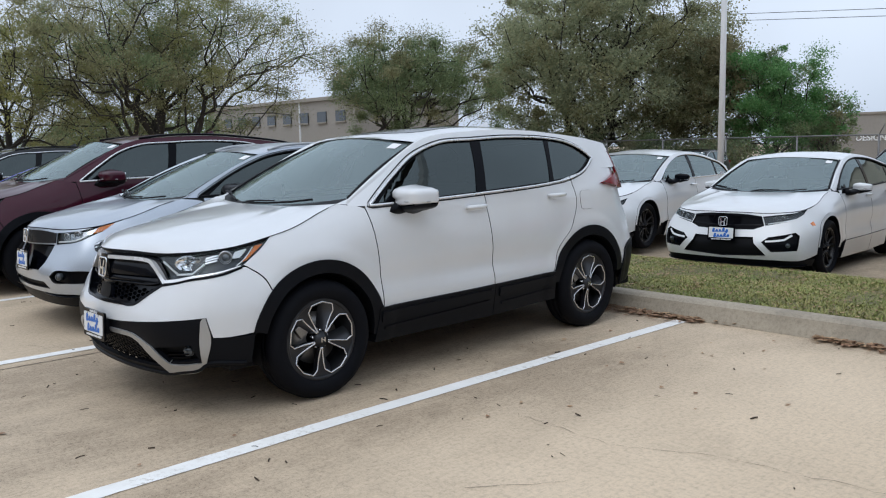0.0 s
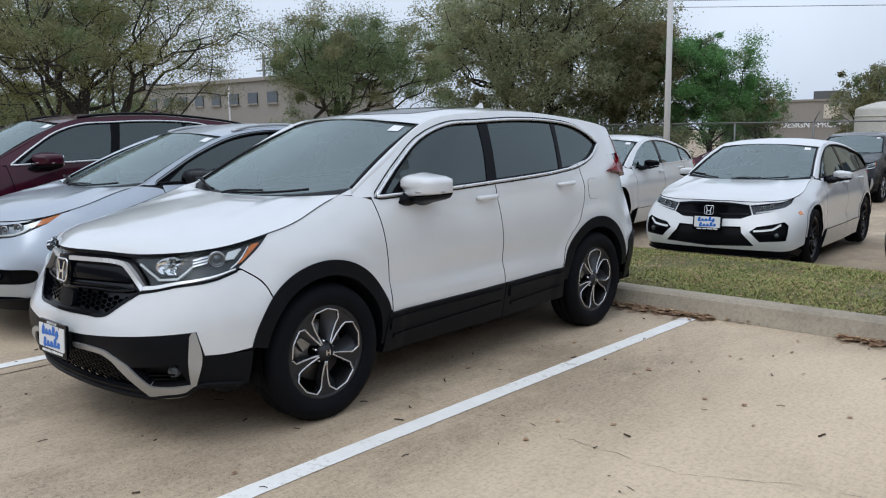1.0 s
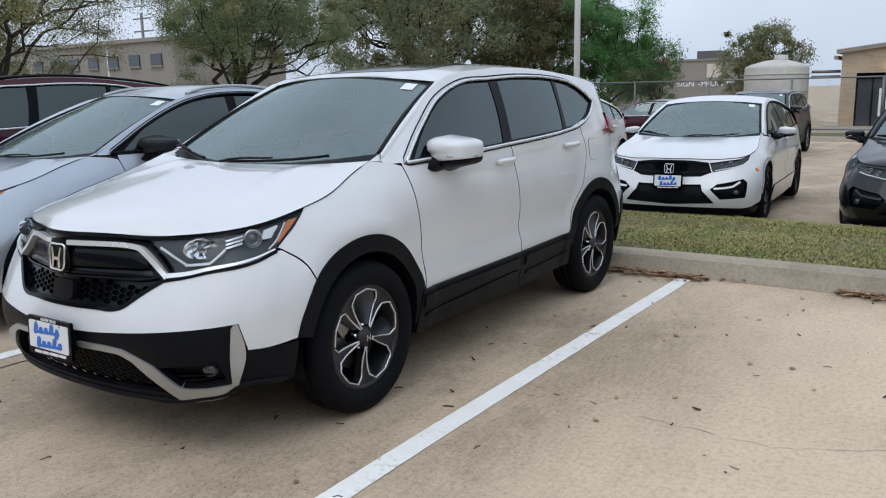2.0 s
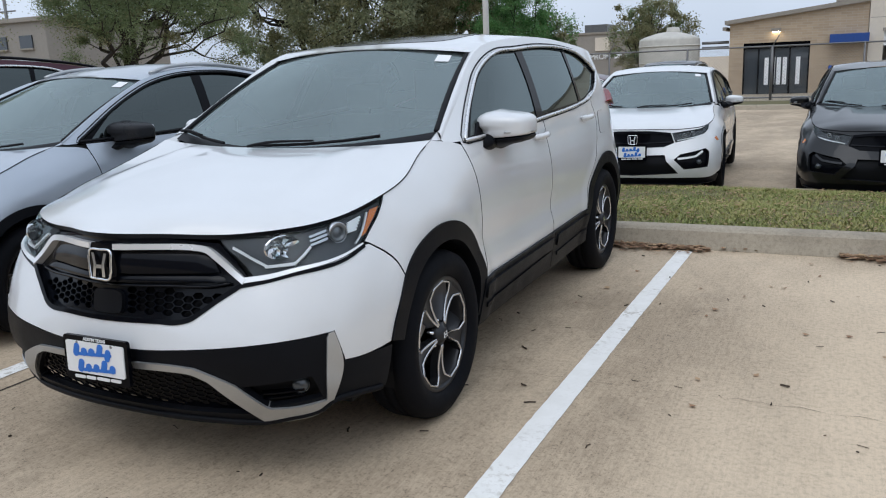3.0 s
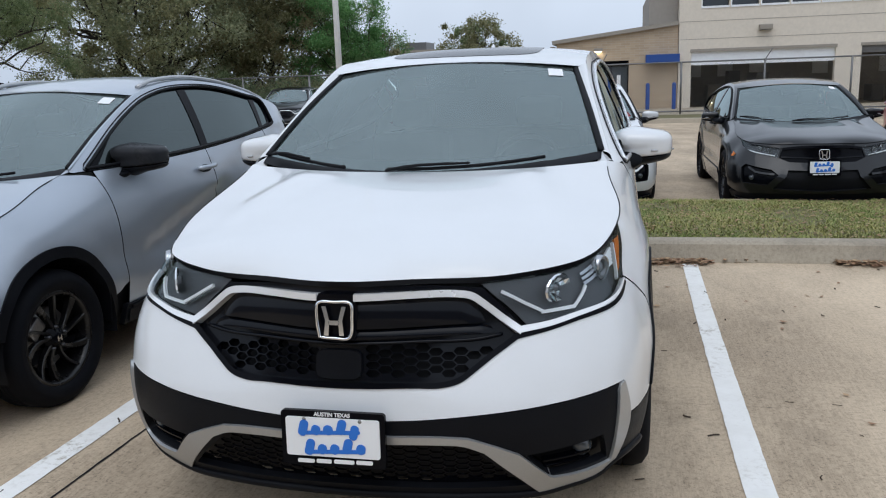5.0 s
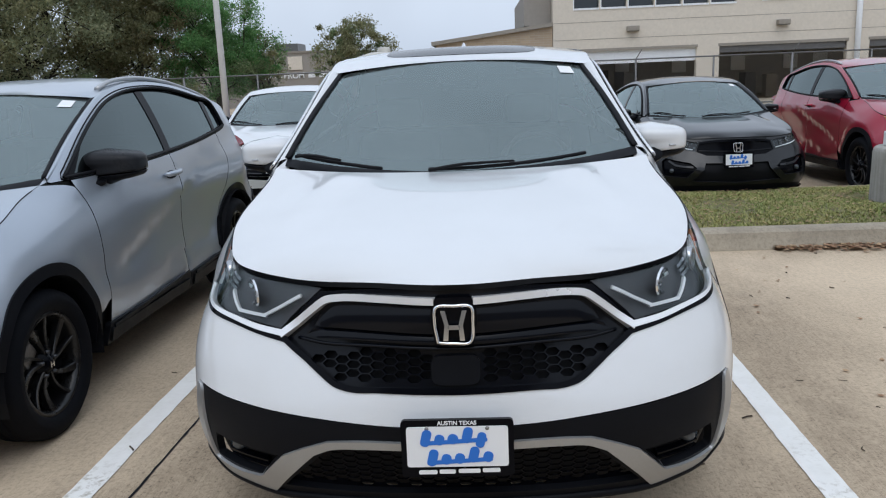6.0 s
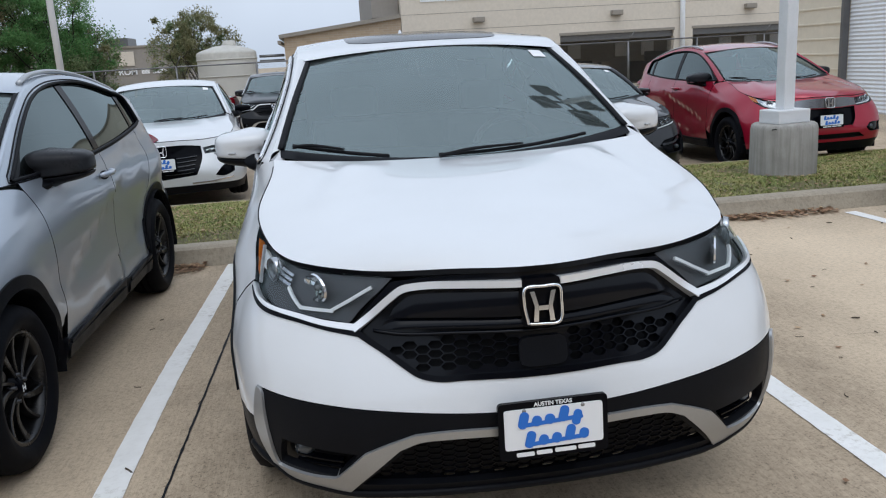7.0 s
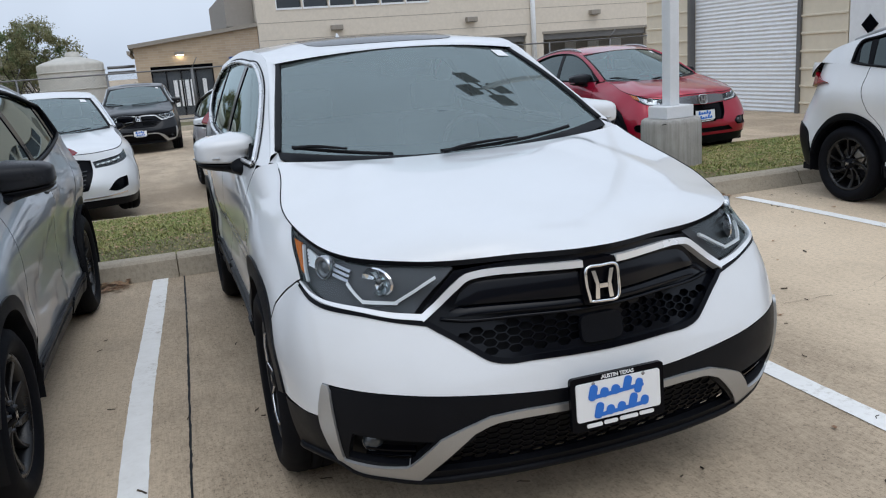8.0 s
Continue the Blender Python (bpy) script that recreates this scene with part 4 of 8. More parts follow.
def cabin_inside(root, s):
    """Dashboard, seats, steering wheel and lining, seen dimly through the glass."""
    fz, sy, dy = s["floor_z"], s["seat_y"], s["dash_y"]
    top = s["crown"][0][1]
    base = s["hood_mid"][-1][2]
    box_part("cabin_floor", -0.72, 0.72, dy - 0.1, s["roof_end"] - 0.25, fz - 0.05, fz, trim_dark, root)
    box_part("dashboard", -0.70, 0.70, dy - 0.12, dy + 0.32, base - 0.32, base - 0.03, trim_dark, root, 0.05)
    box_part("rear_lining", -0.66, 0.66, s["roof_end"] - 0.35, s["roof_end"] - 0.30, fz, top - 0.12, trim_dark, root)
    for x in (-0.37, 0.37):
        seat = new("front_seat")
        seat.parent = root
        box_part("seat_cushion", x - 0.25, x + 0.25, sy - 0.35, sy + 0.18, fz + 0.12, fz + 0.30, seat_cloth, seat, 0.05)
        box_part("backrest", x - 0.24, x + 0.24, sy + 0.16, sy + 0.30, fz + 0.26, fz + 0.86, seat_cloth, seat, 0.06, turn=pose(0, sy + 0.2, fz + 0.3) @ pose(0, 0, 0, -12) @ pose(0, -sy - 0.2, -fz - 0.3))
        box_part("headrest", x - 0.13, x + 0.13, sy + 0.32, sy + 0.42, fz + 0.87, fz + 1.03, seat_cloth, seat, 0.04)
    box_part("rear_bench", -0.62, 0.62, sy + 0.95, sy + 1.10, fz + 0.2, fz + 0.82, seat_cloth, root, 0.05)
    ringp = [(0.37 + 0.18 * math.cos(a), dy + 0.42 + 0.07 * math.sin(a), base - 0.10 + 0.17 * math.sin(a)) for a in np.linspace(0, 2 * math.pi, 25)[:-1]]
    tube("steering_wheel", ringp, 0.016, trim_dark, root, closed=True)
    b, t = s["screen"]
    box_part("rear_view_mirror", -0.12, 0.12, t[1] + 0.02, t[1] + 0.05, t[3] - 0.13, t[3] - 0.06, seal, root, 0.012)
    box_part("sensor_housing", -0.09, 0.09, t[1] - 0.16, t[1] + 0.02, t[3] - 0.085, t[3] - 0.035, seal, root, 0.012, turn=pose(0, t[1], t[3]) @ pose(0, 0, 0, 24) @ pose(0, -t[1], -t[3]))


def make_car(s, coat, label, m, face, group="parked cars", detail=1, res=0.055, name="suv", category="car", wheels=True):
    """One car: skin panels, glass, lamps, trim, wheels and cabin as parts of one thing."""
    root = thing(name, label, category, group, m)
    g = Surface(s)
    P, rail = g.P, g.rail
    wb, R, ai, ty = s["wheelbase"], s["arch_r"], s["arch_in"], s["tyre"]
    low = s["sill_low"]
    us = np.linspace(-g.len, g.len, 240)
    zt = np.interp(np.abs(us), *zip(*sorted((abs(a), b) for a, b in P(*s["hood_edge"]))))
    core = np.zeros((14, len(us), 3))
    for i, f in enumerate(np.linspace(0, 1, 14)):
        z = low + 0.02 + (np.minimum(zt - 0.04, s["core_top"] if "core_top" in s else 9.0) - low - 0.02) * f
        p = g.at(np.stack([us, z], 1))
        q = p.copy()
        q[:, 0] *= 0.955
        q[:, 1] = np.where(p[:, 1] < 0, p[:, 1] + 0.055, np.where(p[:, 1] > wb, p[:, 1] - 0.05, p[:, 1]))
        core[i] = q
    for cy in (0.0, wb):
        d = np.hypot(core[..., 1] - cy, core[..., 2] - ty)
        hit = (d < ai + 0.01) & (np.abs(core[..., 0]) > 0.5)
        core[..., 0] = np.where(hit, np.sign(core[..., 0]) * 0.5, core[..., 0])
    grid_mesh("body_core", core, seal, root, "black underbody")
    for cy in (0.0, wb):
        wheel_well(cy, ty - 0.01, ai + 0.012, root)
    box_part("under_tray", -0.78, 0.78, -0.55, s["outline"][-1][1] - 0.25, low - 0.01, low + 0.05, seal, root)
    # hood
    edge = spline(np.array([g.at([q])[0] for q in half_line(P(*s["hood_edge"]))]), 0.03)
    midl = spline(s["hood_mid"], 0.01)
    midl = midl + (edge[0] - midl[0]) * (np.linspace(1, 0, len(midl)) ** 5)[:, None]
    ey = np.linspace(0, 1, len(edge))
    front = np.argmax(edge[:, 1] > edge[:, 1].min() + 0.35) / len(edge)
    my = np.where(ey < front, 0.33 * (ey / front) ** 1.7, 0.33 + 0.67 * (ey - front) / (1 - front))
    ml = np.linspace(0, 1, len(midl))
    mids = np.stack([np.interp(my, ml, midl[:, k]) for k in range(3)], 1)
    cols = np.linspace(-1, 1, 61)
    hp = np.zeros((len(edge), len(cols), 3))
    for j, b in enumerate(cols):
        a = abs(b)
        hp[:, j, 0] = edge[:, 0] * b
        hp[:, j, 1] = mids[:, 1] + (edge[:, 1] - mids[:, 1]) * a ** 2.0
        ac = 0.74 - 0.14 * np.clip((ey - 0.55) / 0.45, 0, 1)
        ridge = 0.017 * np.clip(1 - np.abs(a - ac) / np.where(a > ac, 0.10, 0.17), 0, 1) * np.clip((ey - 0.52) / 0.40, 0, 1) ** 1.3 * np.clip((1.0 - ey) / 0.06, 0, 1)
        hp[:, j, 2] = mids[:, 2] + (edge[:, 2] - mids[:, 2]) * a ** s.get("hood_pow", 2.6) + ridge * s.get("ridge", 1.0)
    hp[..., 2] += 0.002
    hv = hp.reshape(-1, 3).tolist()
    idx = np.arange(len(edge) * len(cols)).reshape(len(edge), len(cols))
    hf = [[idx[i, j], idx[i, j + 1], idx[i + 1, j + 1], idx[i + 1, j]] for i in range(len(edge) - 1) for j in range(len(cols) - 1)]
    hood = mesh_of("hood", hv, hf, coat, root, "", True)
    # hood lip in black strips, so the shade of the gap is painted on
    hv, hf = [], []
    for col in (0, -1):
        for i in range(len(edge) - 1):
            n = len(hv)
            p0, p1 = hp[i, col], hp[i + 1, col]
            inn = np.array([-0.006 * np.sign(p0[0]), 0.006, -0.018])
            hv += [p0.tolist(), p1.tolist(), (p1 + inn).tolist(), (p0 + inn).tolist()]
            hf.append([n, n + 1, n + 2, n + 3] if col else [n + 3, n + 2, n + 1, n])
    mesh_of("hood_seal", hv, hf, seal, hood, "black gap under the hood edge")
    # black bead drawn for the shaded shut line on each side
    for side in (1, -1):
        cut = edge[int(len(edge) * 0.56):int(len(edge) * 0.97)] * np.array([side, 1, 1]) + np.array([side * 0.002, 0, 0.0015])
        tube("hood_gap", cut, 0.0024, seal, hood, "dark shut line beside the hood", sides=6)
    # sides
    sill = hermite(*zip(*s["sill"]))
    he = s["hood_edge"]
    ti = s["fender_tip"] if "fender_tip" in s else 5
    bs = s.get("bumper_seam", ((-0.40, 0.62), (-0.445, 0.85)))
    lamp_out = s.get("lamp_outer", ((-0.46, 0.857), (-0.36, 0.925), (-0.27, 1.0)))
    a_top = math.degrees(math.atan2(s["seam1"][-1][1] - ty, s["seam1"][-1][0]))
    a_seam = math.degrees(math.atan2(bs[0][1] - ty, bs[0][0]))
    fend = ring(P(*he[ti:]), P(he[-1], ("S", s["seam1"][0][0] - 0.03, s["seam1"][0][1] + 0.012), ("S", *s["seam1"][0])),
                P(*[("S", *q) for q in s["seam1"]]), P(("S", *s["seam1"][-1]), *[("S", *q) for q in arch(0, ty, R, a_top, a_seam)]),
                P(("S", *arch(0, ty, R, a_seam, a_seam, 1)[0]), *[("S", *q) for q in ((s["seam_mid"],) if "seam_mid" in s else ())], ("S", *bs[1])), P(*[("S", *q) for q in lamp_out]))
    s1, s2, s3 = s["seam1"], s["seam2"], s["seam3"]
    gap = 0.007

    def shift(seam, d):
        return [(y + d, z) for y, z in seam]
    by = lambda a, b, k=8: [(y, float(g.belt(y))) for y in np.linspace(a, b, k)]
    sy = lambda a, b, k=8: [(y, float(sill(y))) for y in np.linspace(a, b, k)]
    l1 = shift(s1, gap)
    door_f = ring(P(*[("S", *q) for q in by(l1[0][0], s2[0][0])]), P(*[("S", *q) for q in s2]), P(*[("S", *q) for q in sy(s2[-1][0], l1[-1][0])]), P(*[("S", *q) for q in l1[::-1]]))
    l2 = shift(s2, gap)
    door_r = ring(P(*[("S", *q) for q in by(l2[0][0], s3[0][0])]), P(*[("S", *q) for q in s3]), P(*[("S", *q) for q in sy(s3[-1][0], l2[-1][0])]), P(*[("S", *q) for q in l2[::-1]]))
    l3 = shift(s3, gap)
    ar0 = math.degrees(math.atan2(l3[-1][1] - ty, l3[-1][0] - wb))
    rear_arch = [q for q in arch(wb, ty, R, ar0, 8)]
    rb = s.get("rear_belt", float(g.belt(s["hatch"][1][0])))
    quarter = ring(P(*[("S", *q) for q in by(l3[0][0], s["hatch"][1][0] - 0.02)]) + [(g.len * 0.94, rb), (g.len - 0.002, rb)], ("line", [(g.len - 0.002, rb), (g.len - 0.002, 0.60)]),
                   [(g.len - 0.002, 0.60)] + P(("S", wb + R + 0.06, 0.60)) + P(("S", *rear_arch[-1])), P(*[("S", *q) for q in rear_arch[::-1]]), P(*[("S", *q) for q in l3[::-1]]))
    rear_low = ring([(g.len - 0.002, 0.595)] + P(("S", wb + R + 0.06, 0.595), ("S", *arch(wb, ty, R, 7, 7, 1)[0])), P(*[("S", *q) for q in arch(wb, ty, R, 7, -8, 5)]), P(("S", wb + R, low + 0.04)) + [(g.len - 0.002, low + 0.02)], step=0.03)
    rocker_a = ring(P(*[("S", *q) for q in sy(s1[-1][0] - 0.03, s2[-1][0])]), P(("S", *sy(s2[-1][0], s2[-1][0], 1)[0]), ("S", s2[-1][0], low)), P(("S", s2[-1][0], low), ("S", s1[-1][0] - 0.06, low)), P(("S", s1[-1][0] - 0.06, low), ("S", *sy(s1[-1][0] - 0.03, s1[-1][0] - 0.03, 1)[0])))
    rocker_b = ring(P(*[("S", *q) for q in sy(s2[-1][0] + gap, s3[-1][0] + 0.02)]), P(("S", *sy(s3[-1][0] + 0.02, s3[-1][0] + 0.02, 1)[0]), ("S", s3[-1][0] + 0.03, low + 0.03)), P(("S", s3[-1][0] + 0.03, low + 0.03), ("S", s2[-1][0] + gap, low)), P(("S", s2[-1][0] + gap, low), ("S", *sy(s2[-1][0] + gap, s2[-1][0] + gap, 1)[0])))
    clad = coat if s.get("clad") == "paint" else cladding
    for side in (1, -1):
        sk = g.skin(side)
        panel("fender", fend, sk, coat, root, res)
        df = panel("front_door", door_f, sk, coat, root, res)
        dr = panel("rear_door", door_r, sk, coat, root, res)
        panel("quarter_panel", quarter, sk, coat, root, res)
        panel("rear_bumper_skirt", rear_low, sk, clad, root, res, proud=0.012)
        for ra in (rocker_a, rocker_b):
            panel("sill_cladding", ra, sk, clad, root, res, proud=0.014, depth=0.03)
            if detail and clad is cladding:
                lo_u, hi_u = ra[:, 0].min() + 0.04, ra[:, 0].max() - 0.04
                top_z = [float(ra[np.abs(ra[:, 0] - u) < 0.03, 1].max()) for u in (lo_u + 0.02, hi_u - 0.02)]
                panel("sill_moulding", strip([(lo_u, top_z[0] - 0.060), (hi_u, top_z[1] - 0.060)], 0.066), sk, clad, root, res, proud=0.026, depth=0.014)
                panel("sill_step", strip([(lo_u + 0.03, low + 0.085), ((lo_u + hi_u) / 2, low + 0.098), (hi_u, low + 0.115)], 0.020), sk, clad, root, res, proud=0.023, depth=0.012)
        if clad is cladding:
            for cy, lo_a, hi_a in ((0.0, -6, 165), (wb, 8, 172)):
                a, b = arch(cy, ty, R + 0.004, lo_a, hi_a, 40), arch(cy, ty, ai, hi_a, lo_a, 40)
                panel("wheel_arch_trim", ring(P(*[("S", *q) for q in a]), P(*[("S", *q) for q in b])), sk, clad, root, 0.04, proud=0.008, depth=0.05)
        else:
            for cy in (0.0, wb):
                a, b = arch(cy, ty, R + 0.002, -4, 175, 40), arch(cy, ty, ai, 175, -4, 40)
                panel("wheel_arch_lip", ring(P(*[("S", *q) for q in a]), P(*[("S", *q) for q in b])), sk, coat, root, 0.05, proud=0.004, depth=0.05)
        for (hy, hz), d in zip(s["handles"], (df, dr)):
            hu = g.S(hy, hz)
            c = sk(np.array([hu]))[0]
            cup = ring([(hu[0] + 0.075 * math.cos(a), hz - 0.004 + 0.024 * math.sin(a)) for a in np.linspace(0, 2 * math.pi, 25)], step=0.01)
            # small suv: flat black oval painted in for the shade of the handle recess
            panel("handle_cup", cup, sk, seal if s.get("dark_handles") else coat, d, 0.03, depth=0.004, proud=0.0012)
            ln = np.stack([[c[0] + side * (0.006 + 0.034 * math.sin(math.pi * min(1, max(0, t))) ** 0.5), c[1] + (t - 0.5) * 0.20, c[2] + 0.006 + 0.004 * t] for t in np.linspace(0, 1, 12)])
            tube("door_handle", ln, [0.011] + [0.018] * 10 + [0.011], s.get("handle_mat", coat), d, sides=8, flat=0.9)
        # cabin side
        cb = g.cabin(side)
        dlo = ring(*s["dlo"])
        ys = np.linspace(s["rail"][0][0], s["roof_end"], 40)
        frame_side = ring([(y, float(rail(y))) for y in ys], [tuple(q) for q in s["hatch"]], [tuple(s["hatch"][1]), (s["hatch"][1][0] - 0.03, float(g.belt(s["hatch"][1][0])) + 0.002)], by(s["hatch"][1][0] - 0.03, s["rail"][0][0] + 0.02, 14), step=0.03)
        panel("cabin_side", frame_side, cb, coat, root, 0.05, holes=[dlo], depth=0.015)
        panes = [ring(*q["outline"]) for q in s["glass"]]
        panel("window_surround", dlo, g.cabin(side, -0.004), gloss_black if detail else seal, root, 0.05, holes=panes, depth=0.012)
        for q, pane in zip(s["glass"], panes):
            panel("side_window", pane, g.cabin(side, -0.009), q["tint"], root, 0.03 if detail > 1 else 0.08, depth=0.0, label="dark tinted glass")
        if s["bright"] is not None:
            cl = g.cabin(side, 0.008)(dlo)
            tube("window_chrome", cl, 0.0095, s["bright"], root, "bright window trim", sides=6, closed=True)
            if detail > 1:
                tg = np.roll(dlo, -1, 0) - np.roll(dlo, 1, 0)
                tg /= np.linalg.norm(tg, axis=1)[:, None] + 1e-9
                way = np.sign(np.sum(dlo[:, 0] * np.roll(dlo[:, 1], -1) - np.roll(dlo[:, 0], -1) * dlo[:, 1]))
                outer_line = dlo + np.stack([tg[:, 1], -tg[:, 0]], 1) * 0.0145 * way
                tube("window_seal", g.cabin(side, 0.001)(outer_line), 0.0042, seal, root, "thin black seal round the window trim", sides=5, closed=True)
        # windscreen pillar
        b, t = s["screen"]
        f = np.linspace(0, 1, 24)
        wx, wy, wz = b[0] + (t[0] - b[0]) * f, (b[1] + b[2]) + (t[1] + t[2] - b[1] - b[2]) * f, (b[3] + b[4]) + (t[3] + t[4] - b[3] - b[4]) * f
        bow = np.sin(math.pi * f)
        wy, wz = wy - 0.018 * bow, wz + 0.012 * bow
        ry = s["rail"][0][0] + (wy[-1] - 0.0 - s["rail"][0][0]) * f
        rz = rail(ry)
        rx = g.side_x(ry, rz)
        cols4 = []
        for k in np.linspace(0, 1, 7):
            bulge = math.sin(math.pi * k) * 0.016
            cols4.append(np.stack([side * (wx + (rx - wx) * k + bulge * 0.6), wy + (ry - wy) * k - bulge * 0.5, wz + (rz - wz) * k + bulge * 0.6], 1))
        pil = np.stack(cols4, 1)
        grid_mesh("windscreen_pillar", pil, coat, root, flip=(side < 0))
        tube("screen_gasket", np.stack([side * wx, wy - 0.004, wz + 0.004], 1), 0.015, seal, root, "black rubber screen gasket", sides=6, flat=0.55)
        k0 = g.at([P(he[-1])[0]])[0]
        tri3 = [(side * k0[0], k0[1], k0[2]), (side * rx[0], ry[0], rz[0]), (side * wx[0], wy[0], wz[0]), (side * (k0[0] - 0.05), k0[1] + 0.02, k0[2] - 0.03)]
        mesh_of("pillar_foot", tri3, [(0, 1, 2), (0, 2, 3)] if side > 0 else [(2, 1, 0), (3, 2, 0)], coat, root)
        mirror_part(root, s, coat, side, s.get("mirror_mat") is None, s.get("mirror_mat"))
        if wheels:
            for cy in (0.0, wb):
                wheel(root, (side * s["track"], cy, ty - 0.004), side, ty, s["rim"], s["wheel_style"], detail)
        # tail lamp
        ty0, tz = s["tail"][1], s["tail"][2]
        u0, u1 = g.S(ty0, tz)[0], g.S(s["hatch"][1][0] + 0.04, tz)[0] + s.get("tail_wrap", 0.0)
        th = s.get("tail_h", 0.11)
        lens = ring([(u0, tz), (u0 + (u1 - u0) * 0.35, tz + th * 0.42), (u1, tz + th * 0.55)], [(u1, tz + th * 0.55), (u1 + 0.02, tz - th * 0.2), (u1 - 0.03, tz - th * 0.62)], [(u1 - 0.03, tz - th * 0.62), (u0 + (u1 - u0) * 0.4, tz - th * 0.35), (u0, tz)])
        panel("tail_lamp", lens, sk, red_lens, root, 0.03, depth=0.07, proud=0.038, label="red tail lamp lens")
        if s["tail"][0] == "red":
            hy0, hz0 = s["hatch"][0]
            hy1, hz1 = s["hatch"][1]
            up = ring([(hy1 - 0.03, hz1 - 0.05), (hy0 + (hy1 - hy0) * 0.5 - 0.022, (hz0 + hz1) / 2), (hy0 + 0.01, hz0 - 0.06)], [(hy0 + 0.01, hz0 - 0.06), (hy0 + (hy1 - hy0) * 0.5 + 0.0, (hz0 + hz1) / 2), (hy1 + 0.0, hz1 - 0.05)])
            panel("tail_lamp_arm", up, g.cabin(side, 0.004), red_lens, root, 0.03, depth=0.02)
        if s["rails"]:
            yy = np.linspace(s["rails"][0], s["rails"][1], 30)
            f2 = (yy - yy[0]) / (yy[-1] - yy[0])
            lift2 = 0.012 * np.clip(np.minimum(f2, 1 - f2) * 9, 0, 1)
            rl = np.stack([side * (g.side_x(yy, rail(yy)) - 0.045), yy, rail(yy) + 0.012 + lift2], 1)
            tube("roof_rail", rl, 0.017, s.get("rail_mat", satin), root, "roof rail", sides=8, flat=0.8)
    # fuel flap
    if detail and "flap" in s:
        fy, fz2 = s["flap"]
        fu = g.S(fy, fz2)[0]
        sq = ring([(fu + 0.085 * math.copysign(abs(math.cos(a)) ** 0.4, math.cos(a)), fz2 + 0.075 * math.copysign(abs(math.sin(a)) ** 0.4, math.sin(a))) for a in np.linspace(0, 2 * math.pi, 49)], step=0.012)
        line = g.at(sq)
        tube("fuel_flap_gap", line, 0.0016, seal, root, sides=4, closed=True)
        panel("fuel_flap", sq, g.skin(1), coat, root, 0.04, depth=0.004, proud=0.0025)
    # roof
    b, t = s["screen"]
    sc = np.linspace(-1, 1, 37)
    rws = np.linspace(0, 1, 30)

    def roof_z(x_frac, y):
        return rail(y) + (g.crown(y) - rail(y)) * (1 - np.abs(x_frac) ** 2.4)
    rp = np.zeros((len(rws), len(sc), 3))
    for i, f in enumerate(rws):
        y = (t[1] + t[2] * sc**2) * (1 - f) + (s["roof_end"] + 0.05 * (1 - sc**2)) * f
        w = g.side_x(y, rail(y))
        rp[i] = np.stack([sc * w, y, roof_z(sc, y)], 1)
    fr = np.stack([sc * t[0], t[1] + t[2] * sc**2, t[3] + t[4] * sc**2], 1)
    rp[0, :, 2] = np.where(np.abs(sc) < 0.95, fr[:, 2] + 0.004, rp[0, :, 2])
    grid_mesh("roof", rp, coat, root)
    if s["sunroof"]:
        def on_roof(xy):
            w = g.side_x(xy[:, 1], rail(xy[:, 1]))
            return np.stack([xy[:, 0], xy[:, 1], roof_z(xy[:, 0] / w, xy[:, 1])], 1)
        y0 = t[1] + 0.30
        sq = ring([(0.40 * math.copysign(abs(math.cos(a)) ** 0.35, math.cos(a)), y0 + 0.30 + 0.30 * math.copysign(abs(math.sin(a)) ** 0.35, math.sin(a))) for a in np.linspace(0, 2 * math.pi, 65)], step=0.03)
        panel("sunroof", sq, on_roof, gloss_black, root, 0.06, depth=0.006, proud=0.002, label="dark glass sunroof")
    # windscreen
    rows = np.linspace(0, 1, 22)
    wp = np.zeros((len(rows), len(sc), 3))
    for i, f in enumerate(rows):
        bow = math.sin(math.pi * f)
        x = sc * (b[0] + (t[0] - b[0]) * f)
        y = b[1] + (t[1] - b[1]) * f + (b[2] + (t[2] - b[2]) * f) * sc**2 - 0.018 * bow
        z = b[3] + (t[3] - b[3]) * f + (b[4] + (t[4] - b[4]) * f) * sc**2 + 0.012 * bow
        wp[i] = np.stack([x, y, z], 1)
    ws = grid_mesh("windscreen", wp, clear_glass, root, "clear windscreen glass")
    band = wp[-4:].copy()
    band[..., 2] -= 0.006
    cut = band[:, 10:27]
    cut[0, :, 1] += 0.0
    grid_mesh("screen_band", cut, seal, ws, "black printed band")
    low_band = wp[:3].copy()
    low_band[..., 2] -= 0.006
    grid_mesh("cowl_band", low_band, seal, ws, "black printed band")
    cw = wp[0].copy()
    cowl = np.stack([cw + np.array([0, -0.06, -0.025]), cw + np.array([0, -0.02, -0.005]), cw + np.array([0, 0.01, 0.004])])
    grid_mesh("cowl", cowl, cladding, root, "black plastic cowl")
    c0 = (len(sc) - 1) // 2
    for ua, ub, ra, rbw in ((-0.16, 0.70, -0.004, 0.012), (-0.93, -0.42, 0.022, -0.008)):
        pts = []
        for k in np.linspace(0, 1, 14):
            q = ua + (ub - ua) * k
            f = ra + (rbw - ra) * k
            bow = math.sin(math.pi * f)
            pts.append((q * (b[0] + (t[0] - b[0]) * f), b[1] + (t[1] - b[1]) * f + b[2] * q * q - 0.03 - 0.018 * bow, b[3] + (t[3] - b[3]) * f + b[4] * q * q + 0.016))
        wiper(root, pts)
    tag = wp[-4:-1, -5:-2].copy()
    tag[..., 2] += 0.003
    tag[..., 1] -= 0.002
    grid_mesh("stock_tag", tag, white_card, ws, "white stock tag")
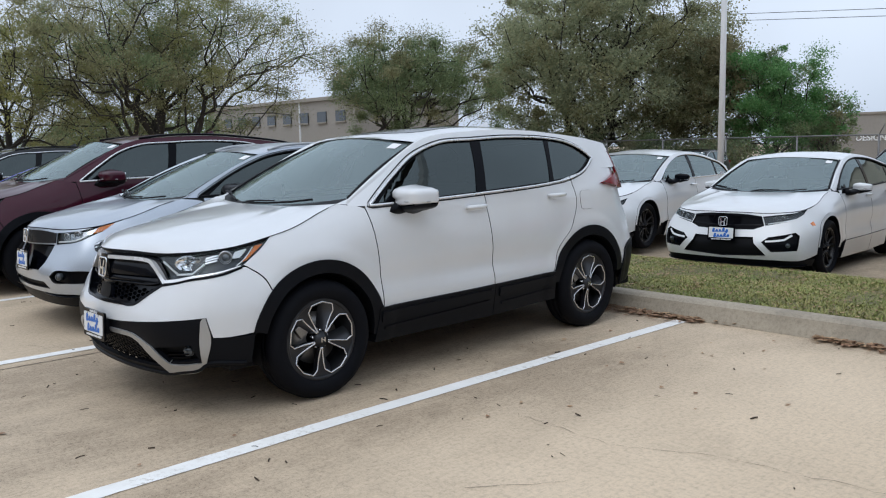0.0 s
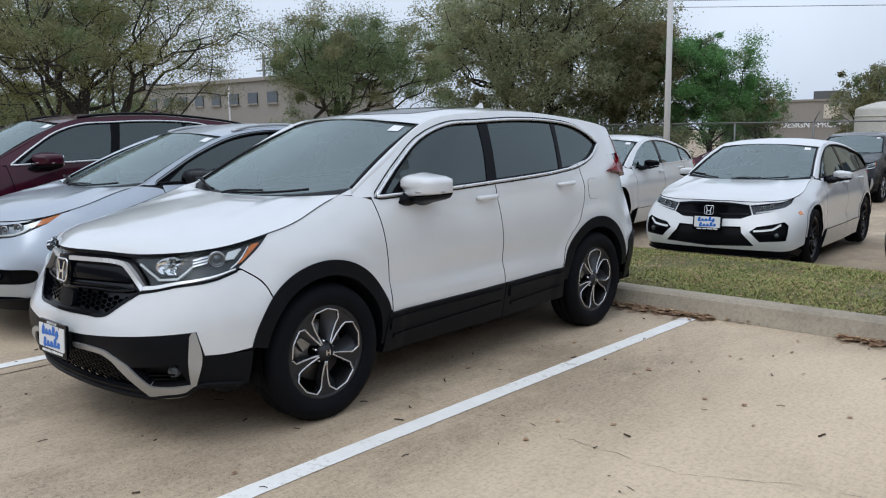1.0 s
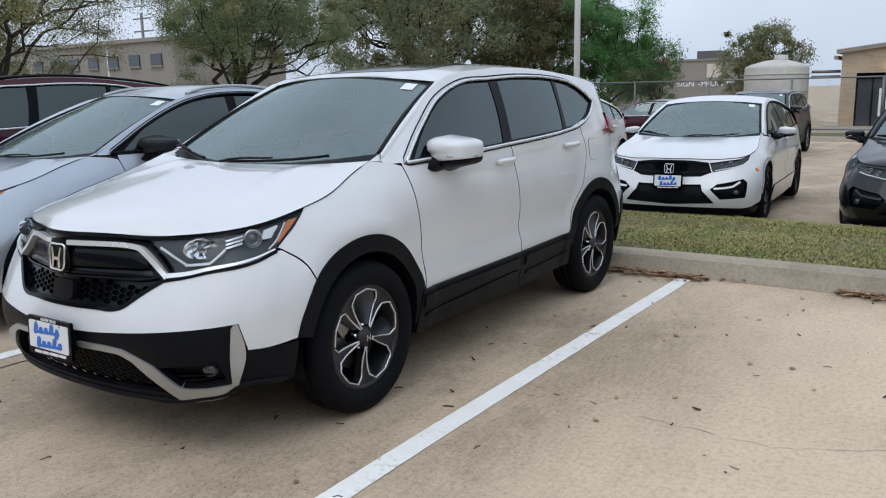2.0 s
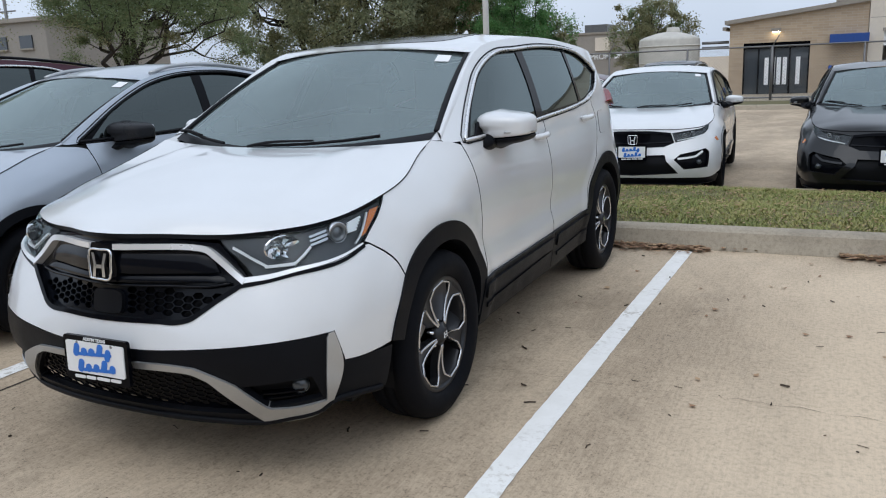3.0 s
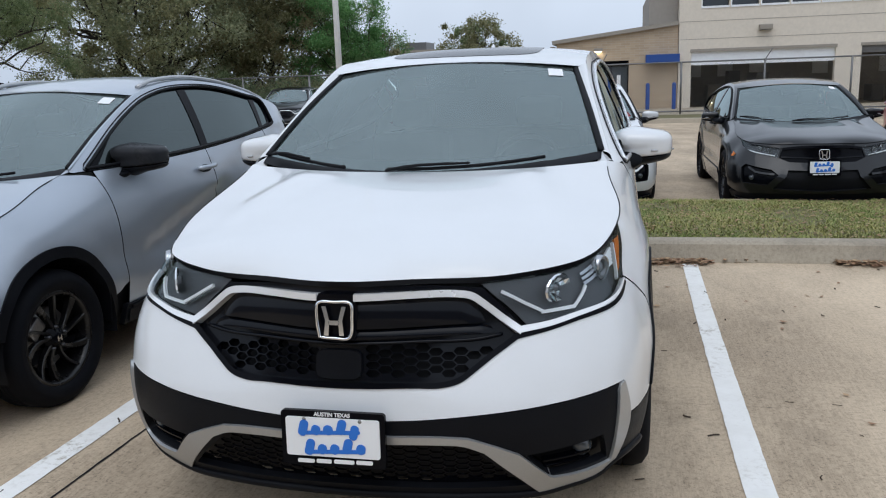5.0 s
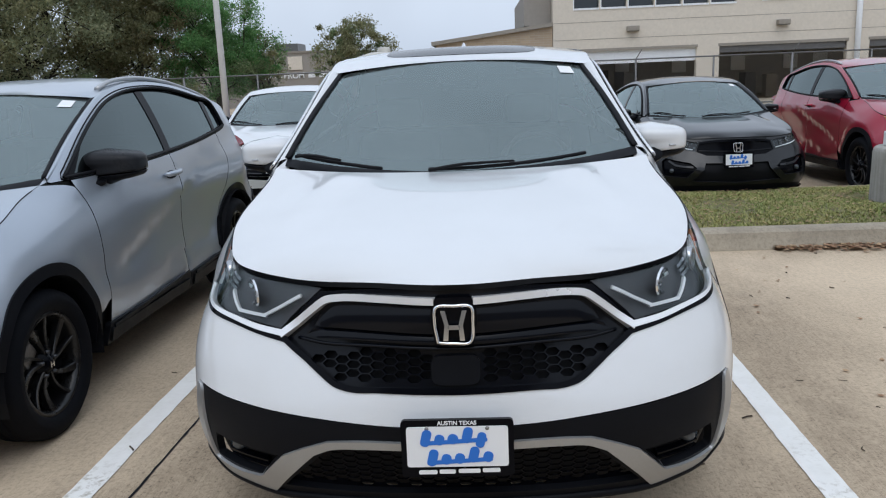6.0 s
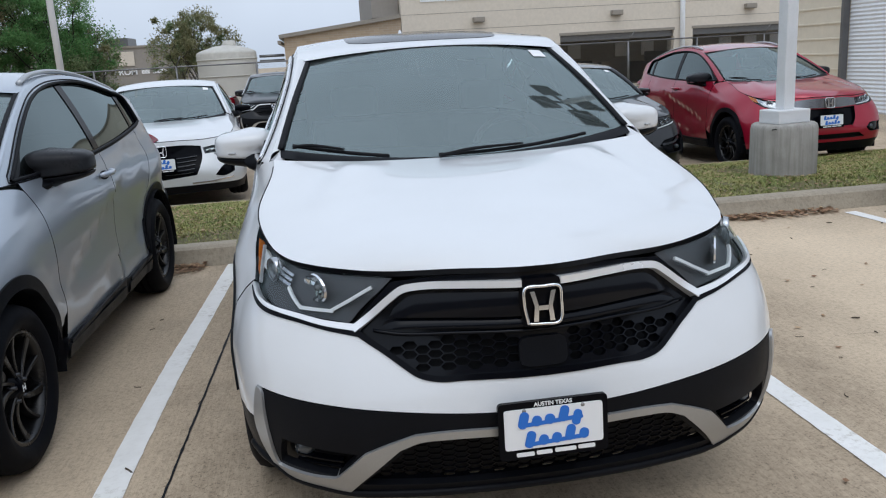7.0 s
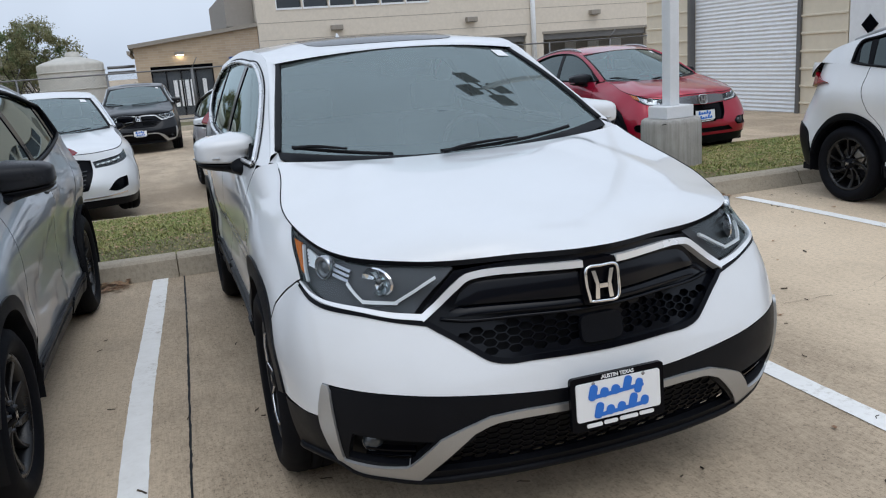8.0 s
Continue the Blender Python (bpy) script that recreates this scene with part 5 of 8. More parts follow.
    # hatch
    lh = np.array([[g.side_x(np.array([y]), np.array([z]))[0], y, z] for y, z in spline(s["hatch"], 0.05)])
    hg = np.stack([np.stack([lh[:, 0] * q, lh[:, 1] + 0.07 * (1 - q * q), lh[:, 2] + 0.03 * (1 - q * q) * np.linspace(1, 0, len(lh))], 1) for q in np.linspace(-1, 1, 21)], 1)
    grid_mesh("rear_window", hg, win_glass, root, "dark rear window")
    sp = np.stack([np.stack([rp[-1, :, 0] * 0.97, rp[-1, :, 1] + d, rp[-1, :, 2] + h], 1) for d, h in ((-0.10, 0.004), (0.02, 0.012), (0.09, 0.006), (0.09, -0.012), (0.0, -0.03))])
    if s.get("spoiler", True):
        grid_mesh("roof_spoiler", sp, coat, root)
    if s.get("aerial"):
        ya = s["aerial"]
        za = float(g.crown(np.array([ya]))[0]) - 0.004
        fin = []
        for k in np.linspace(0, 1, 7):
            h, w = 0.062 * k, 0.022 * (1 - k) ** 0.7 + 0.003
            y0, y1 = ya - 0.09 + 0.13 * k ** 0.8, ya + 0.075 - 0.01 * k
            fin.append([(0, y0, za + h), (w, y0 + (y1 - y0) * 0.45, za + h), (w * 0.7, y1, za + h), (-w * 0.7, y1, za + h), (-w, y0 + (y1 - y0) * 0.45, za + h), (0, y0, za + h)])
        grid_mesh("roof_aerial", np.array(fin), coat, root, "white fin aerial")
    if detail:
        cabin_inside(root, s)
    face(root, g, s, coat, detail)
    return root


def lamp_unit(root, g, side, outline, detail, amber=None, drl=(), bulbs=(), inner=(), bowls=()):
    """A headlamp: dark bezel, projector bowls, light guides and a clear cover."""
    sk = g.skin(side)
    lamp = panel("headlamp", outline, sk, lamp_black, root, 0.035, depth=0.03, proud=-0.030, label="headlamp with clear cover")
    for k, (q, w) in enumerate(inner):
        panel("lamp_reflector", q, sk, rim_grey if w else lamp_silver, lamp, 0.02, depth=0.01, proud=-0.014)
    for (u, z), r in bulbs:
        c = sk(np.array([[u, z]]))[0]
        c2 = sk(np.array([[u + 0.01, z]]))[0]
        t = (c2 - c) / np.linalg.norm(c2 - c)
        nrm = np.cross(t, (0, 0, 1.0)) * side
        nrm /= np.linalg.norm(nrm)
        if nrm[1] > 0:
            nrm = -nrm
        basis = Matrix((nrm, t, (0, 0, 1))).transposed().to_4x4()
        basis.translation = c - nrm * 0.018
        v, f = lathe([(0.0001, 0.010), (r * 0.45, 0.006), (r * 0.62, -0.004), (r * 0.66, 0.008), (r * 0.9, 0.012), (r, 0.0), (r * 1.02, -0.014)], 22)
        me = mesh_of("projector", v, f, projector_glass if detail else lamp_silver, lamp, "", True)
        me.matrix_basis = basis
        if detail:
            v, f = lathe([(r * 0.94, 0.012), (r * 1.02, 0.014), (r * 1.10, 0.008), (r * 1.12, -0.006)], 22)
            me = mesh_of("projector_ring", v, f, lamp_silver, lamp, "", True)
            me.matrix_basis = basis
        for (u, z), r in bowls:
            c = sk(np.array([[u, z]]))[0]
            basis = basis.copy()
            basis.translation = c - nrm * 0.010
            v, f = lathe([(0.010, -0.008), (r * 0.42, -0.011), (r * 0.72, -0.005), (r, 0.006), (r * 1.06, 0.0)], 14)
            v = v * np.array([1.0, 1.35, 0.82])
            v[14:42:2, 0] += 0.004
            me = mesh_of("lamp_bowl", v, f, bowl_chrome, lamp, "faceted chrome lamp bowl")
            me.matrix_basis = basis
            v, f = lathe([(0.0001, 0.004), (0.008, 0.002), (0.011, -0.010)], 12)
            me = mesh_of("lamp_bulb", v, f, projector_glass, lamp, "", True)
            me.matrix_basis = basis
    for q, w in drl:
        panel("light_guide", strip(q, w * 1.2), sk, light_guide, lamp, 0.03, depth=0.010, proud=-0.006)
    if amber is not None:
        panel("side_marker", amber, sk, amber_lens, lamp, 0.03, depth=0.01, proud=-0.004, label="amber side marker")
    panel("lamp_cover", outline, sk, lens_clear, lamp, 0.035, depth=0.0, proud=0.002, label="clear lamp cover")
    return lamp


def face_suv(root, g, s, coat, detail):
    """The nose of the mid-size sport-utility: wide dark grille under a bright bar, black lower bumper, silver skid trim."""
    P = g.P
    sk = g.skin(1)
    c = lambda *p: P(*p)
    grille_side = c(("F", 0.345, 0.634), ("F", 0.44, 0.70), ("F", 0.545, 0.765))
    bump = mirrored(half_line(c(("F", 0.0, 0.626), ("F", 0.2, 0.628), ("F", 0.345, 0.634)), grille_side,
                              c(("F", 0.545, 0.765), ("F", 0.68, 0.790), ("S", -0.58, 0.822), ("S", -0.47, 0.844), ("S", -0.450, 0.845)),
                              c(("S", -0.450, 0.845), ("S", -0.378, 0.784), ("S", *arch(0, g.s["tyre"], g.s["arch_r"], 135, 135, 1)[0])),
                              c(*[("S", *q) for q in arch(0, g.s["tyre"], g.s["arch_r"], 135, 165, 9)]),
                              c(("S", *arch(0, g.s["tyre"], g.s["arch_r"], 165, 165, 1)[0]), ("S", -0.60, 0.476), ("S", -0.68, 0.480)),
                              c(("S", -0.68, 0.480), ("S", -0.695, 0.54), ("S", -0.704, 0.592)),
                              c(("S", -0.704, 0.592), ("F", 0.60, 0.566), ("F", 0.385, 0.546), ("F", 0.2, 0.533), ("F", 0.0, 0.530))))
    panel("front_bumper", bump, sk, coat, root, 0.045, depth=0.02)
    lower = mirrored(half_line(c(("F", 0.0, 0.526), ("F", 0.2, 0.529), ("F", 0.385, 0.542), ("F", 0.60, 0.562), ("S", -0.704, 0.588)),
                               c(("S", -0.704, 0.588), ("S", -0.678, 0.474)), c(("S", -0.678, 0.474), ("S", -0.46, 0.470)),
                               c(("S", -0.46, 0.470), ("S", -0.475, 0.31)), c(("S", -0.475, 0.31), ("S", -0.70, 0.322), ("F", 0.76, 0.292), ("F", 0.66, 0.270), ("F", 0.585, 0.260), ("F", 0.45, 0.262), ("F", 0.0, 0.262))))
    mouth = mirrored(half_line(c(("F", 0.0, 0.452), ("F", 0.29, 0.453), ("F", 0.39, 0.445)), c(("F", 0.39, 0.445), ("F", 0.545, 0.292)), c(("F", 0.545, 0.292), ("F", 0.3, 0.285), ("F", 0.0, 0.285))))
    fogs = [ring(c(("F", 0.548, 0.412), ("F", 0.770, 0.442)), c(("F", 0.770, 0.442), ("F", 0.780, 0.350)), c(("F", 0.780, 0.350), ("F", 0.615, 0.326)), c(("F", 0.615, 0.326), ("F", 0.548, 0.412)))]
    fogs.append(fogs[0] * np.array([-1, 1]))
    skirt = panel("lower_bumper", lower, sk, cladding, root, 0.045, depth=0.025, holes=[mouth, *fogs], label="black plastic lower bumper")
    # deep openings with a honeycomb
    hm = hexes(mouth, 0.0130, 0.90, 2.0)
    panel("lower_grille", mouth, sk, gloss_black, skirt, 0.05, depth=0.006, proud=-0.022, holes=hm, label="black honeycomb mesh")
    panel("grille_back", mouth, sk, seal, skirt, 0.06, depth=0.004, proud=-0.075)
    lip = c(("S", -0.50, 0.315), ("S", -0.70, 0.325), ("F", 0.76, 0.295), ("F", 0.66, 0.272), ("F", 0.585, 0.256), ("F", 0.40, 0.252), ("F", 0.0, 0.25))
    full = np.concatenate([np.array(spline(lip, 0.02)), (np.array(spline(lip, 0.02)) * np.array([-1, 1]))[::-1][1:]])
    tube("bumper_lip", g.at(full) + np.array([0, -0.002, 0]), 0.013, cladding, skirt, sides=8)
    for side in (1, -1):
        k = g.skin(side)
        # silver skid trim: from the plate out to the corner and up
        outer = half_line(c(("F", 0.13, 0.484), ("F", 0.30, 0.485), ("F", 0.385, 0.479)), c(("F", 0.385, 0.479), ("F", 0.46, 0.452), ("F", 0.53, 0.42)), c(("F", 0.53, 0.42), ("F", 0.61, 0.330)),
                          c(("F", 0.61, 0.322), ("F", 0.70, 0.324), ("F", 0.786, 0.338)), c(("F", 0.786, 0.338), ("F", 0.806, 0.45), ("F", 0.812, 0.572)), c(("F", 0.812, 0.572), ("F", 0.816, 0.586), ("S", -0.708, 0.591)),
                          c(("S", -0.706, 0.592), ("S", -0.690, 0.47), ("S", -0.700, 0.33)), c(("S", -0.700, 0.33), ("F", 0.76, 0.288), ("F", 0.67, 0.264), ("F", 0.585, 0.254)), c(("F", 0.585, 0.254), ("F", 0.505, 0.355), ("F", 0.43, 0.43)),
                          c(("F", 0.43, 0.43), ("F", 0.37, 0.455), ("F", 0.29, 0.460), ("F", 0.13, 0.459)), step=0.015)
        panel("skid_trim", outer, k, satin, root, 0.03, depth=0.035, proud=0.009, label="satin silver skid trim")
        fp = fogs[0]
        panel("fog_recess", fp, k, seal, skirt, 0.05, depth=0.005, proud=-0.045)
        for dz in (0.345, 0.366):
            panel("fog_slat", strip(c(("F", 0.60, dz), ("F", 0.74, dz + 0.012)), 0.007), k, gloss_black, skirt, 0.03, depth=0.02, proud=-0.018)
        fu = g.F(0.725, 0.396)
        cpt = k(np.array([fu]))[0]
        fl = lathe_part("fog_lamp", [(0.0001, -0.012), (0.022, -0.008), (0.030, 0.0), (0.034, 0.012), (0.036, 0.03)], 20, win_glass, skirt, "round fog lamp", axis="z")
        fl.matrix_basis = pose(cpt[0] - side * 0.012, cpt[1] + 0.035, cpt[2], -90, 0, side * 38)
        # headlamp
        light = ring(c(("F", 0.415, 0.908), ("F", 0.60, 0.919), ("S", -0.44, 0.955), ("S", -0.278, 0.993)), c(("S", -0.278, 0.990), ("S", -0.37, 0.918), ("S", -0.465, 0.858)),
                     c(("S", -0.465, 0.858), ("S", -0.585, 0.832), ("F", 0.68, 0.803), ("F", 0.552, 0.782)), c(("F", 0.552, 0.782), ("F", 0.49, 0.84), ("F", 0.415, 0.908)), step=0.015)
        lc = [np.array(q) for q in c(("F", 0.415, 0.908), ("S", -0.278, 0.990), ("S", -0.465, 0.858), ("F", 0.552, 0.782))]
        in_lamp = lambda *q: [tuple((1 - v) * (lc[3] + (lc[2] - lc[3]) * w) + v * (lc[0] + (lc[1] - lc[0]) * w)) for w, v in q]
        amb = ring(in_lamp((0.935, 0.80), (0.985, 0.82)), in_lamp((0.985, 0.82), (0.99, 0.55), (0.988, 0.20)), in_lamp((0.988, 0.20), (0.955, 0.16)), in_lamp((0.955, 0.16), (0.95, 0.46), (0.935, 0.80)), step=0.012)
        refl = [(ring(in_lamp((0.49, a), (0.65, a + 0.02)), in_lamp((0.65, a + 0.02), (0.65, a - 0.05)), in_lamp((0.65, a - 0.05), (0.495, a - 0.06)), in_lamp((0.495, a - 0.06), (0.49, a)), step=0.012), 0) for a in (0.70, 0.60, 0.50)]
        combs = [(in_lamp((0.805, 0.64 - 0.05 * q), (0.885, 0.70 - 0.07 * q)), 0.0065) for q in range(5)]
        lamp_unit(root, g, side, light, detail, amb,
                  drl=combs + [(in_lamp((0.03, 0.76), (0.14, 0.17)), 0.008), (in_lamp((0.125, 0.17), (0.35, 0.11)), 0.008), (in_lamp((0.34, 0.10), (0.49, 0.42)), 0.007),
                               (in_lamp((0.925, 0.76), (0.94, 0.46), (0.945, 0.20), (0.92, 0.06)), 0.0045)],
                  bowls=[(in_lamp((0.30, 0.54))[0], 0.050)],
                  bulbs=[(in_lamp((0.73, 0.48))[0], 0.036)], inner=refl)
        # bright bar that dips under the lamp
        panel("chrome_bar", strip(c(("F", 0.055, 0.889), ("F", 0.20, 0.888), ("F", 0.34, 0.881), ("F", 0.385, 0.872), ("F", 0.42, 0.848), ("F", 0.48, 0.800), ("F", 0.53, 0.764)), 0.020, 0.021), k, bright_bar, root, 0.025, depth=0.03, proud=0.010, label="bright chrome grille bar")
        panel("chrome_bar", strip(c(("F", 0.522, 0.768), ("F", 0.60, 0.778), ("F", 0.69, 0.799), ("S", -0.585, 0.826), ("S", -0.478, 0.851)), 0.018, 0.005), k, bright_bar, root, 0.025, depth=0.02, proud=0.008, label="bright chrome lamp trim")
        panel("lamp_gasket", strip(c(("F", 0.515, 0.750), ("F", 0.60, 0.765), ("F", 0.69, 0.787), ("S", -0.585, 0.814), ("S", -0.472, 0.843)), 0.014, 0.010), k, gloss_black, root, 0.025, depth=0.02, proud=0.003, label="black strip below the headlamp")
        # gloss blades of the grille: a broad upper one over two ledges
        for zt, zb, e0, e1, out in ((0.868, 0.792, 0.385, 0.425, 0.016), (0.786, 0.760, 0.43, 0.455, 0.010)):
            gp = np.zeros((9, 14, 3))
            for i, f in enumerate(np.linspace(0, 1, 9)):
                z = zb + (zt - zb) * f
                e = e1 + (e0 - e1) * f
                gp[i] = k(np.array([g.F(x, z) for x in np.linspace(0.055, e, 14)]))
                gp[i, :, 1] += 0.016 - out * math.sin(math.pi * (0.32 + 0.68 * f)) ** 0.8
                gp[i, -1, 1] += 0.012
            grid_mesh("grille_rib", gp, rib_gloss, root, flip=(side > 0))
        ln = k(np.array(spline(c(("F", 0.0, 0.748), ("F", 0.22, 0.747), ("F", 0.40, 0.746), ("F", 0.475, 0.758)), 0.03)))
        tube("grille_rib", ln + np.array([0, 0.010, 0]), 0.0055, rib_gloss, root, sides=8)
    gr = mirrored(half_line(c(("F", 0.0, 0.918), ("F", 0.2, 0.915), ("F", 0.415, 0.895)), c(("F", 0.415, 0.895), ("F", 0.54, 0.772)), c(("F", 0.54, 0.772), ("F", 0.44, 0.702), ("F", 0.345, 0.638)), c(("F", 0.345, 0.638), ("F", 0.2, 0.632), ("F", 0.0, 0.630))))
    low_g = mirrored(half_line(c(("F", 0.0, 0.744), ("F", 0.25, 0.743), ("F", 0.485, 0.738)), c(("F", 0.485, 0.738), ("F", 0.355, 0.642)), c(("F", 0.355, 0.645), ("F", 0.0, 0.638))))
    hx = [h for h in hexes(low_g, 0.0135, 0.90, 1.9) if not (abs(h[:, 0].mean()) < 0.075)]
    panel("grille", gr, sk, rib_gloss, root, 0.05, depth=0.02, proud=-0.020, holes=hx, label="gloss black grille with honeycomb")
    panel("grille_surround", strip(np.concatenate([np.array(spline(c(("F", 0.535, 0.765), ("F", 0.44, 0.700), ("F", 0.345, 0.636), ("F", 0.2, 0.630), ("F", 0.0, 0.628)), 0.02)),
                                                  (np.array(spline(c(("F", 0.535, 0.765), ("F", 0.44, 0.700), ("F", 0.345, 0.636), ("F", 0.2, 0.630), ("F", 0.0, 0.628)), 0.02)) * np.array([-1, 1]))[::-1][1:]])[::3], 0.016), sk, gloss_black, root, 0.03, depth=0.03, proud=0.004)
    pad = ring([(0.072 * math.copysign(abs(math.cos(a)) ** 0.4, math.cos(a)), 0.688 + 0.042 * math.copysign(abs(math.sin(a)) ** 0.4, math.sin(a))) for a in np.linspace(0, 2 * math.pi, 41)], step=0.012)
    panel("radar_cover", pad, sk, cladding, root, 0.04, depth=0.02, proud=-0.004, label="matt black radar cover")
    seat = mirrored(half_line([(0.0, 0.902), (0.052, 0.900)], [(0.052, 0.900), (0.066, 0.86), (0.056, 0.762)], [(0.056, 0.762), (0.0, 0.756)]))
    panel("badge_base", seat, sk, gloss_black, root, 0.03, depth=0.03, proud=0.006)
    y = g.at([(0.0, 0.825)])[0][1]
    emblem(root, (0, y - 0.018, 0.825), 0.110, -8)
    py = g.at([(0.0, 0.49)])[0][1]
    dealer_plate(root, pose(0, py - 0.038, 0.487, -3), 2)
    box_part("plate_bracket", -0.12, 0.12, py - 0.03, py + 0.02, 0.44, 0.53, cladding, root, 0.006)

# ---------------------------------------------------------------- other models, from the same kind of skin
SUV.update(bumper_seam=(arch(0, SUV["tyre"], SUV["arch_r"], 134, 134, 1)[0], (-0.445, 0.85)), seam_mid=(-0.372, 0.790), lamp_outer=((-0.46, 0.857), (-0.36, 0.925), (-0.27, 1.0)), flap=(2.64, 1.052), aerial=2.35)


def derive(base, wide, ym, zm, **own):
    """Another model: the base stretched piece by piece along y and z, with its own numbers on top."""
    fy = lambda y: float(np.interp(y, *ym)) if ym[0][0] <= y <= ym[0][-1] else y
    fz = lambda z: float(np.interp(z, *zm))
    yz = lambda seq: tuple((fy(a), fz(b)) for a, b in seq)
    s = dict(base)
    s["outline"] = [(x * wide, fy(y)) for x, y in base["outline"]]
    s["rows"] = [((k, v * wide if k == "x" else fy(v)), r) for (k, v), r in base["rows"]]
    s["zs"] = tuple(fz(z) for z in base["zs"])
    s["hood_edge"] = tuple((k, a * wide if k == "F" else fy(a), fz(z)) for k, a, z in base["hood_edge"])
    s["hood_mid"] = tuple((x, fy(y), fz(z)) for x, y, z in base["hood_mid"])
    b, t = base["screen"]
    s["screen"] = ((b[0] * wide, fy(b[1]), b[2], fz(b[3]), b[4] * 0.9), (t[0] * wide, fy(t[1]), t[2], fz(t[3]), t[4]))
    for k in ("seam1", "seam2", "seam3", "sill", "bumper_seam", "lamp_outer", "handles"):
        s[k] = yz(base[k])
    s["mirror"] = (base["mirror"][0] * wide, fy(base["mirror"][1]), fz(base["mirror"][2]))
    s["mirror_foot"] = (base["mirror_foot"][0] * wide, fy(base["mirror_foot"][1]), fz(base["mirror_foot"][2]))
    s["bumper_seam"] = yz(((-0.40, 0.62), (-0.445, 0.85)))
    s.pop("seam_mid", None)
    s.pop("flap", None)
    s.pop("aerial", None)
    s.update(own)
    return s


def side_glass(s, a0, b, c, e, tint_f, tint_r, quarter=True):
    """Window outlines between the belt and the roof rail: front base, two pillars, rear tip."""
    belt, rail = hermite(*zip(*s["belt"])), hermite(*zip(*s["rail"]))
    B = lambda y, d=0.0: (float(y), float(belt(y)) + 0.012 + d)
    T = lambda y, d=0.0: (float(y), max(float(rail(y)) - 0.038 - d, float(belt(y)) + 0.02))
    ys = np.linspace(a0 + 0.34, b + 0.05, 5)
    s["glass"] = [dict(tint=tint_f, outline=([B(a0 + 0.10, 0.008), B((a0 + b) / 2, 0.008), B(b - 0.04, 0.008)], [B(b - 0.04, 0.008), T(b + 0.03, 0.014)], [T(b + 0.03, 0.014)] + [T(y, 0.014) for y in ys[::-1][1:]] + [B(a0 + 0.10, 0.008)])),
                  dict(tint=tint_r, outline=([B(b + 0.04, 0.008), B((b + c) / 2, 0.008), B(c - 0.02, 0.008)], [B(c - 0.02, 0.008), T(c + 0.02, 0.014)], [T(c + 0.02, 0.014), T((b + c) / 2 + 0.06, 0.014), T(b + 0.12, 0.014)], [T(b + 0.12, 0.014), B(b + 0.04, 0.008)]))]
    if quarter:
        s["glass"].append(dict(tint=tint_r, outline=([B(c + 0.03, 0.008), B((c + e) / 2, 0.010), B(e - 0.06, 0.016)], [B(e - 0.06, 0.016), T((c + e) / 2 + 0.06, 0.02), T(c + 0.08, 0.016)], [T(c + 0.08, 0.016), B(c + 0.03, 0.008)])))
    s["dlo"] = ([B(a0), B((a0 + b) / 2), B(b), B(c), B((c + e) / 2), B(e, 0.006)], [B(e, 0.006), T((c + e) / 2 + 0.08), T(c + 0.02), T((b + c) / 2), T(b)] + [T(y) for y in np.linspace(b - 0.2, a0 + 0.34, 4)] + [B(a0)])
    return s


mirror_black = grained("mirror_black", (0.022, 0.023, 0.026), 0.3, 60, 0.0, 0.1)
SMALL_SUV = side_glass(derive(
    SUV, 0.885 / 0.925, ((-0.965, 0, 0.235, 1.04, 2.66, 3.67), (-0.82, 0, 0.30, 1.22, 2.61, 3.45)), ((0, 0.26, 0.94, 1.155, 1.66), (0, 0.24, 0.885, 1.085, 1.585)),
    belt=((0.3, 1.088), (0.6, 1.09), (1.4, 1.098), (2.2, 1.14), (2.8, 1.195), (3.3, 1.20)), rail=((0.36, 1.095), (0.75, 1.295), (1.22, 1.476), (1.7, 1.537), (2.2, 1.505), (2.75, 1.375), (3.15, 1.26)),
    crown=((1.15, 1.50), (1.7, 1.578), (2.2, 1.555), (2.75, 1.44), (3.15, 1.31)), roof_end=2.98, hatch=((2.98, 1.31), (3.33, 1.06)), wheelbase=2.61, tyre=0.335, rim=0.228, track=0.765, arch_r=0.440, arch_in=0.388,
    bright=seal, mirror=(0.865, 0.81, 1.125), mirror_foot=(0.79, 0.68, 1.075), mirror_size=(0.150, 0.125, 0.078), mirror_mat=mirror_black, tail_wrap=0.02, sill=((0.40, 0.345), (1.5, 0.335), (2.3, 0.36)), sill_low=0.235, rails=(1.30, 2.75), sunroof=False, wheel_style="swirl", tail=("plain", 2.86, 1.03), tail_h=0.17, handles=((1.50, 0.985),), dark_handles=True,
    tumble=(0.40, 0.30), seat_y=1.3, dash_y=0.62, ridge=1.2, front_in=0.2, spoiler=False), 0.46, 1.60, 2.46, 2.66, privacy_glass, privacy_glass)
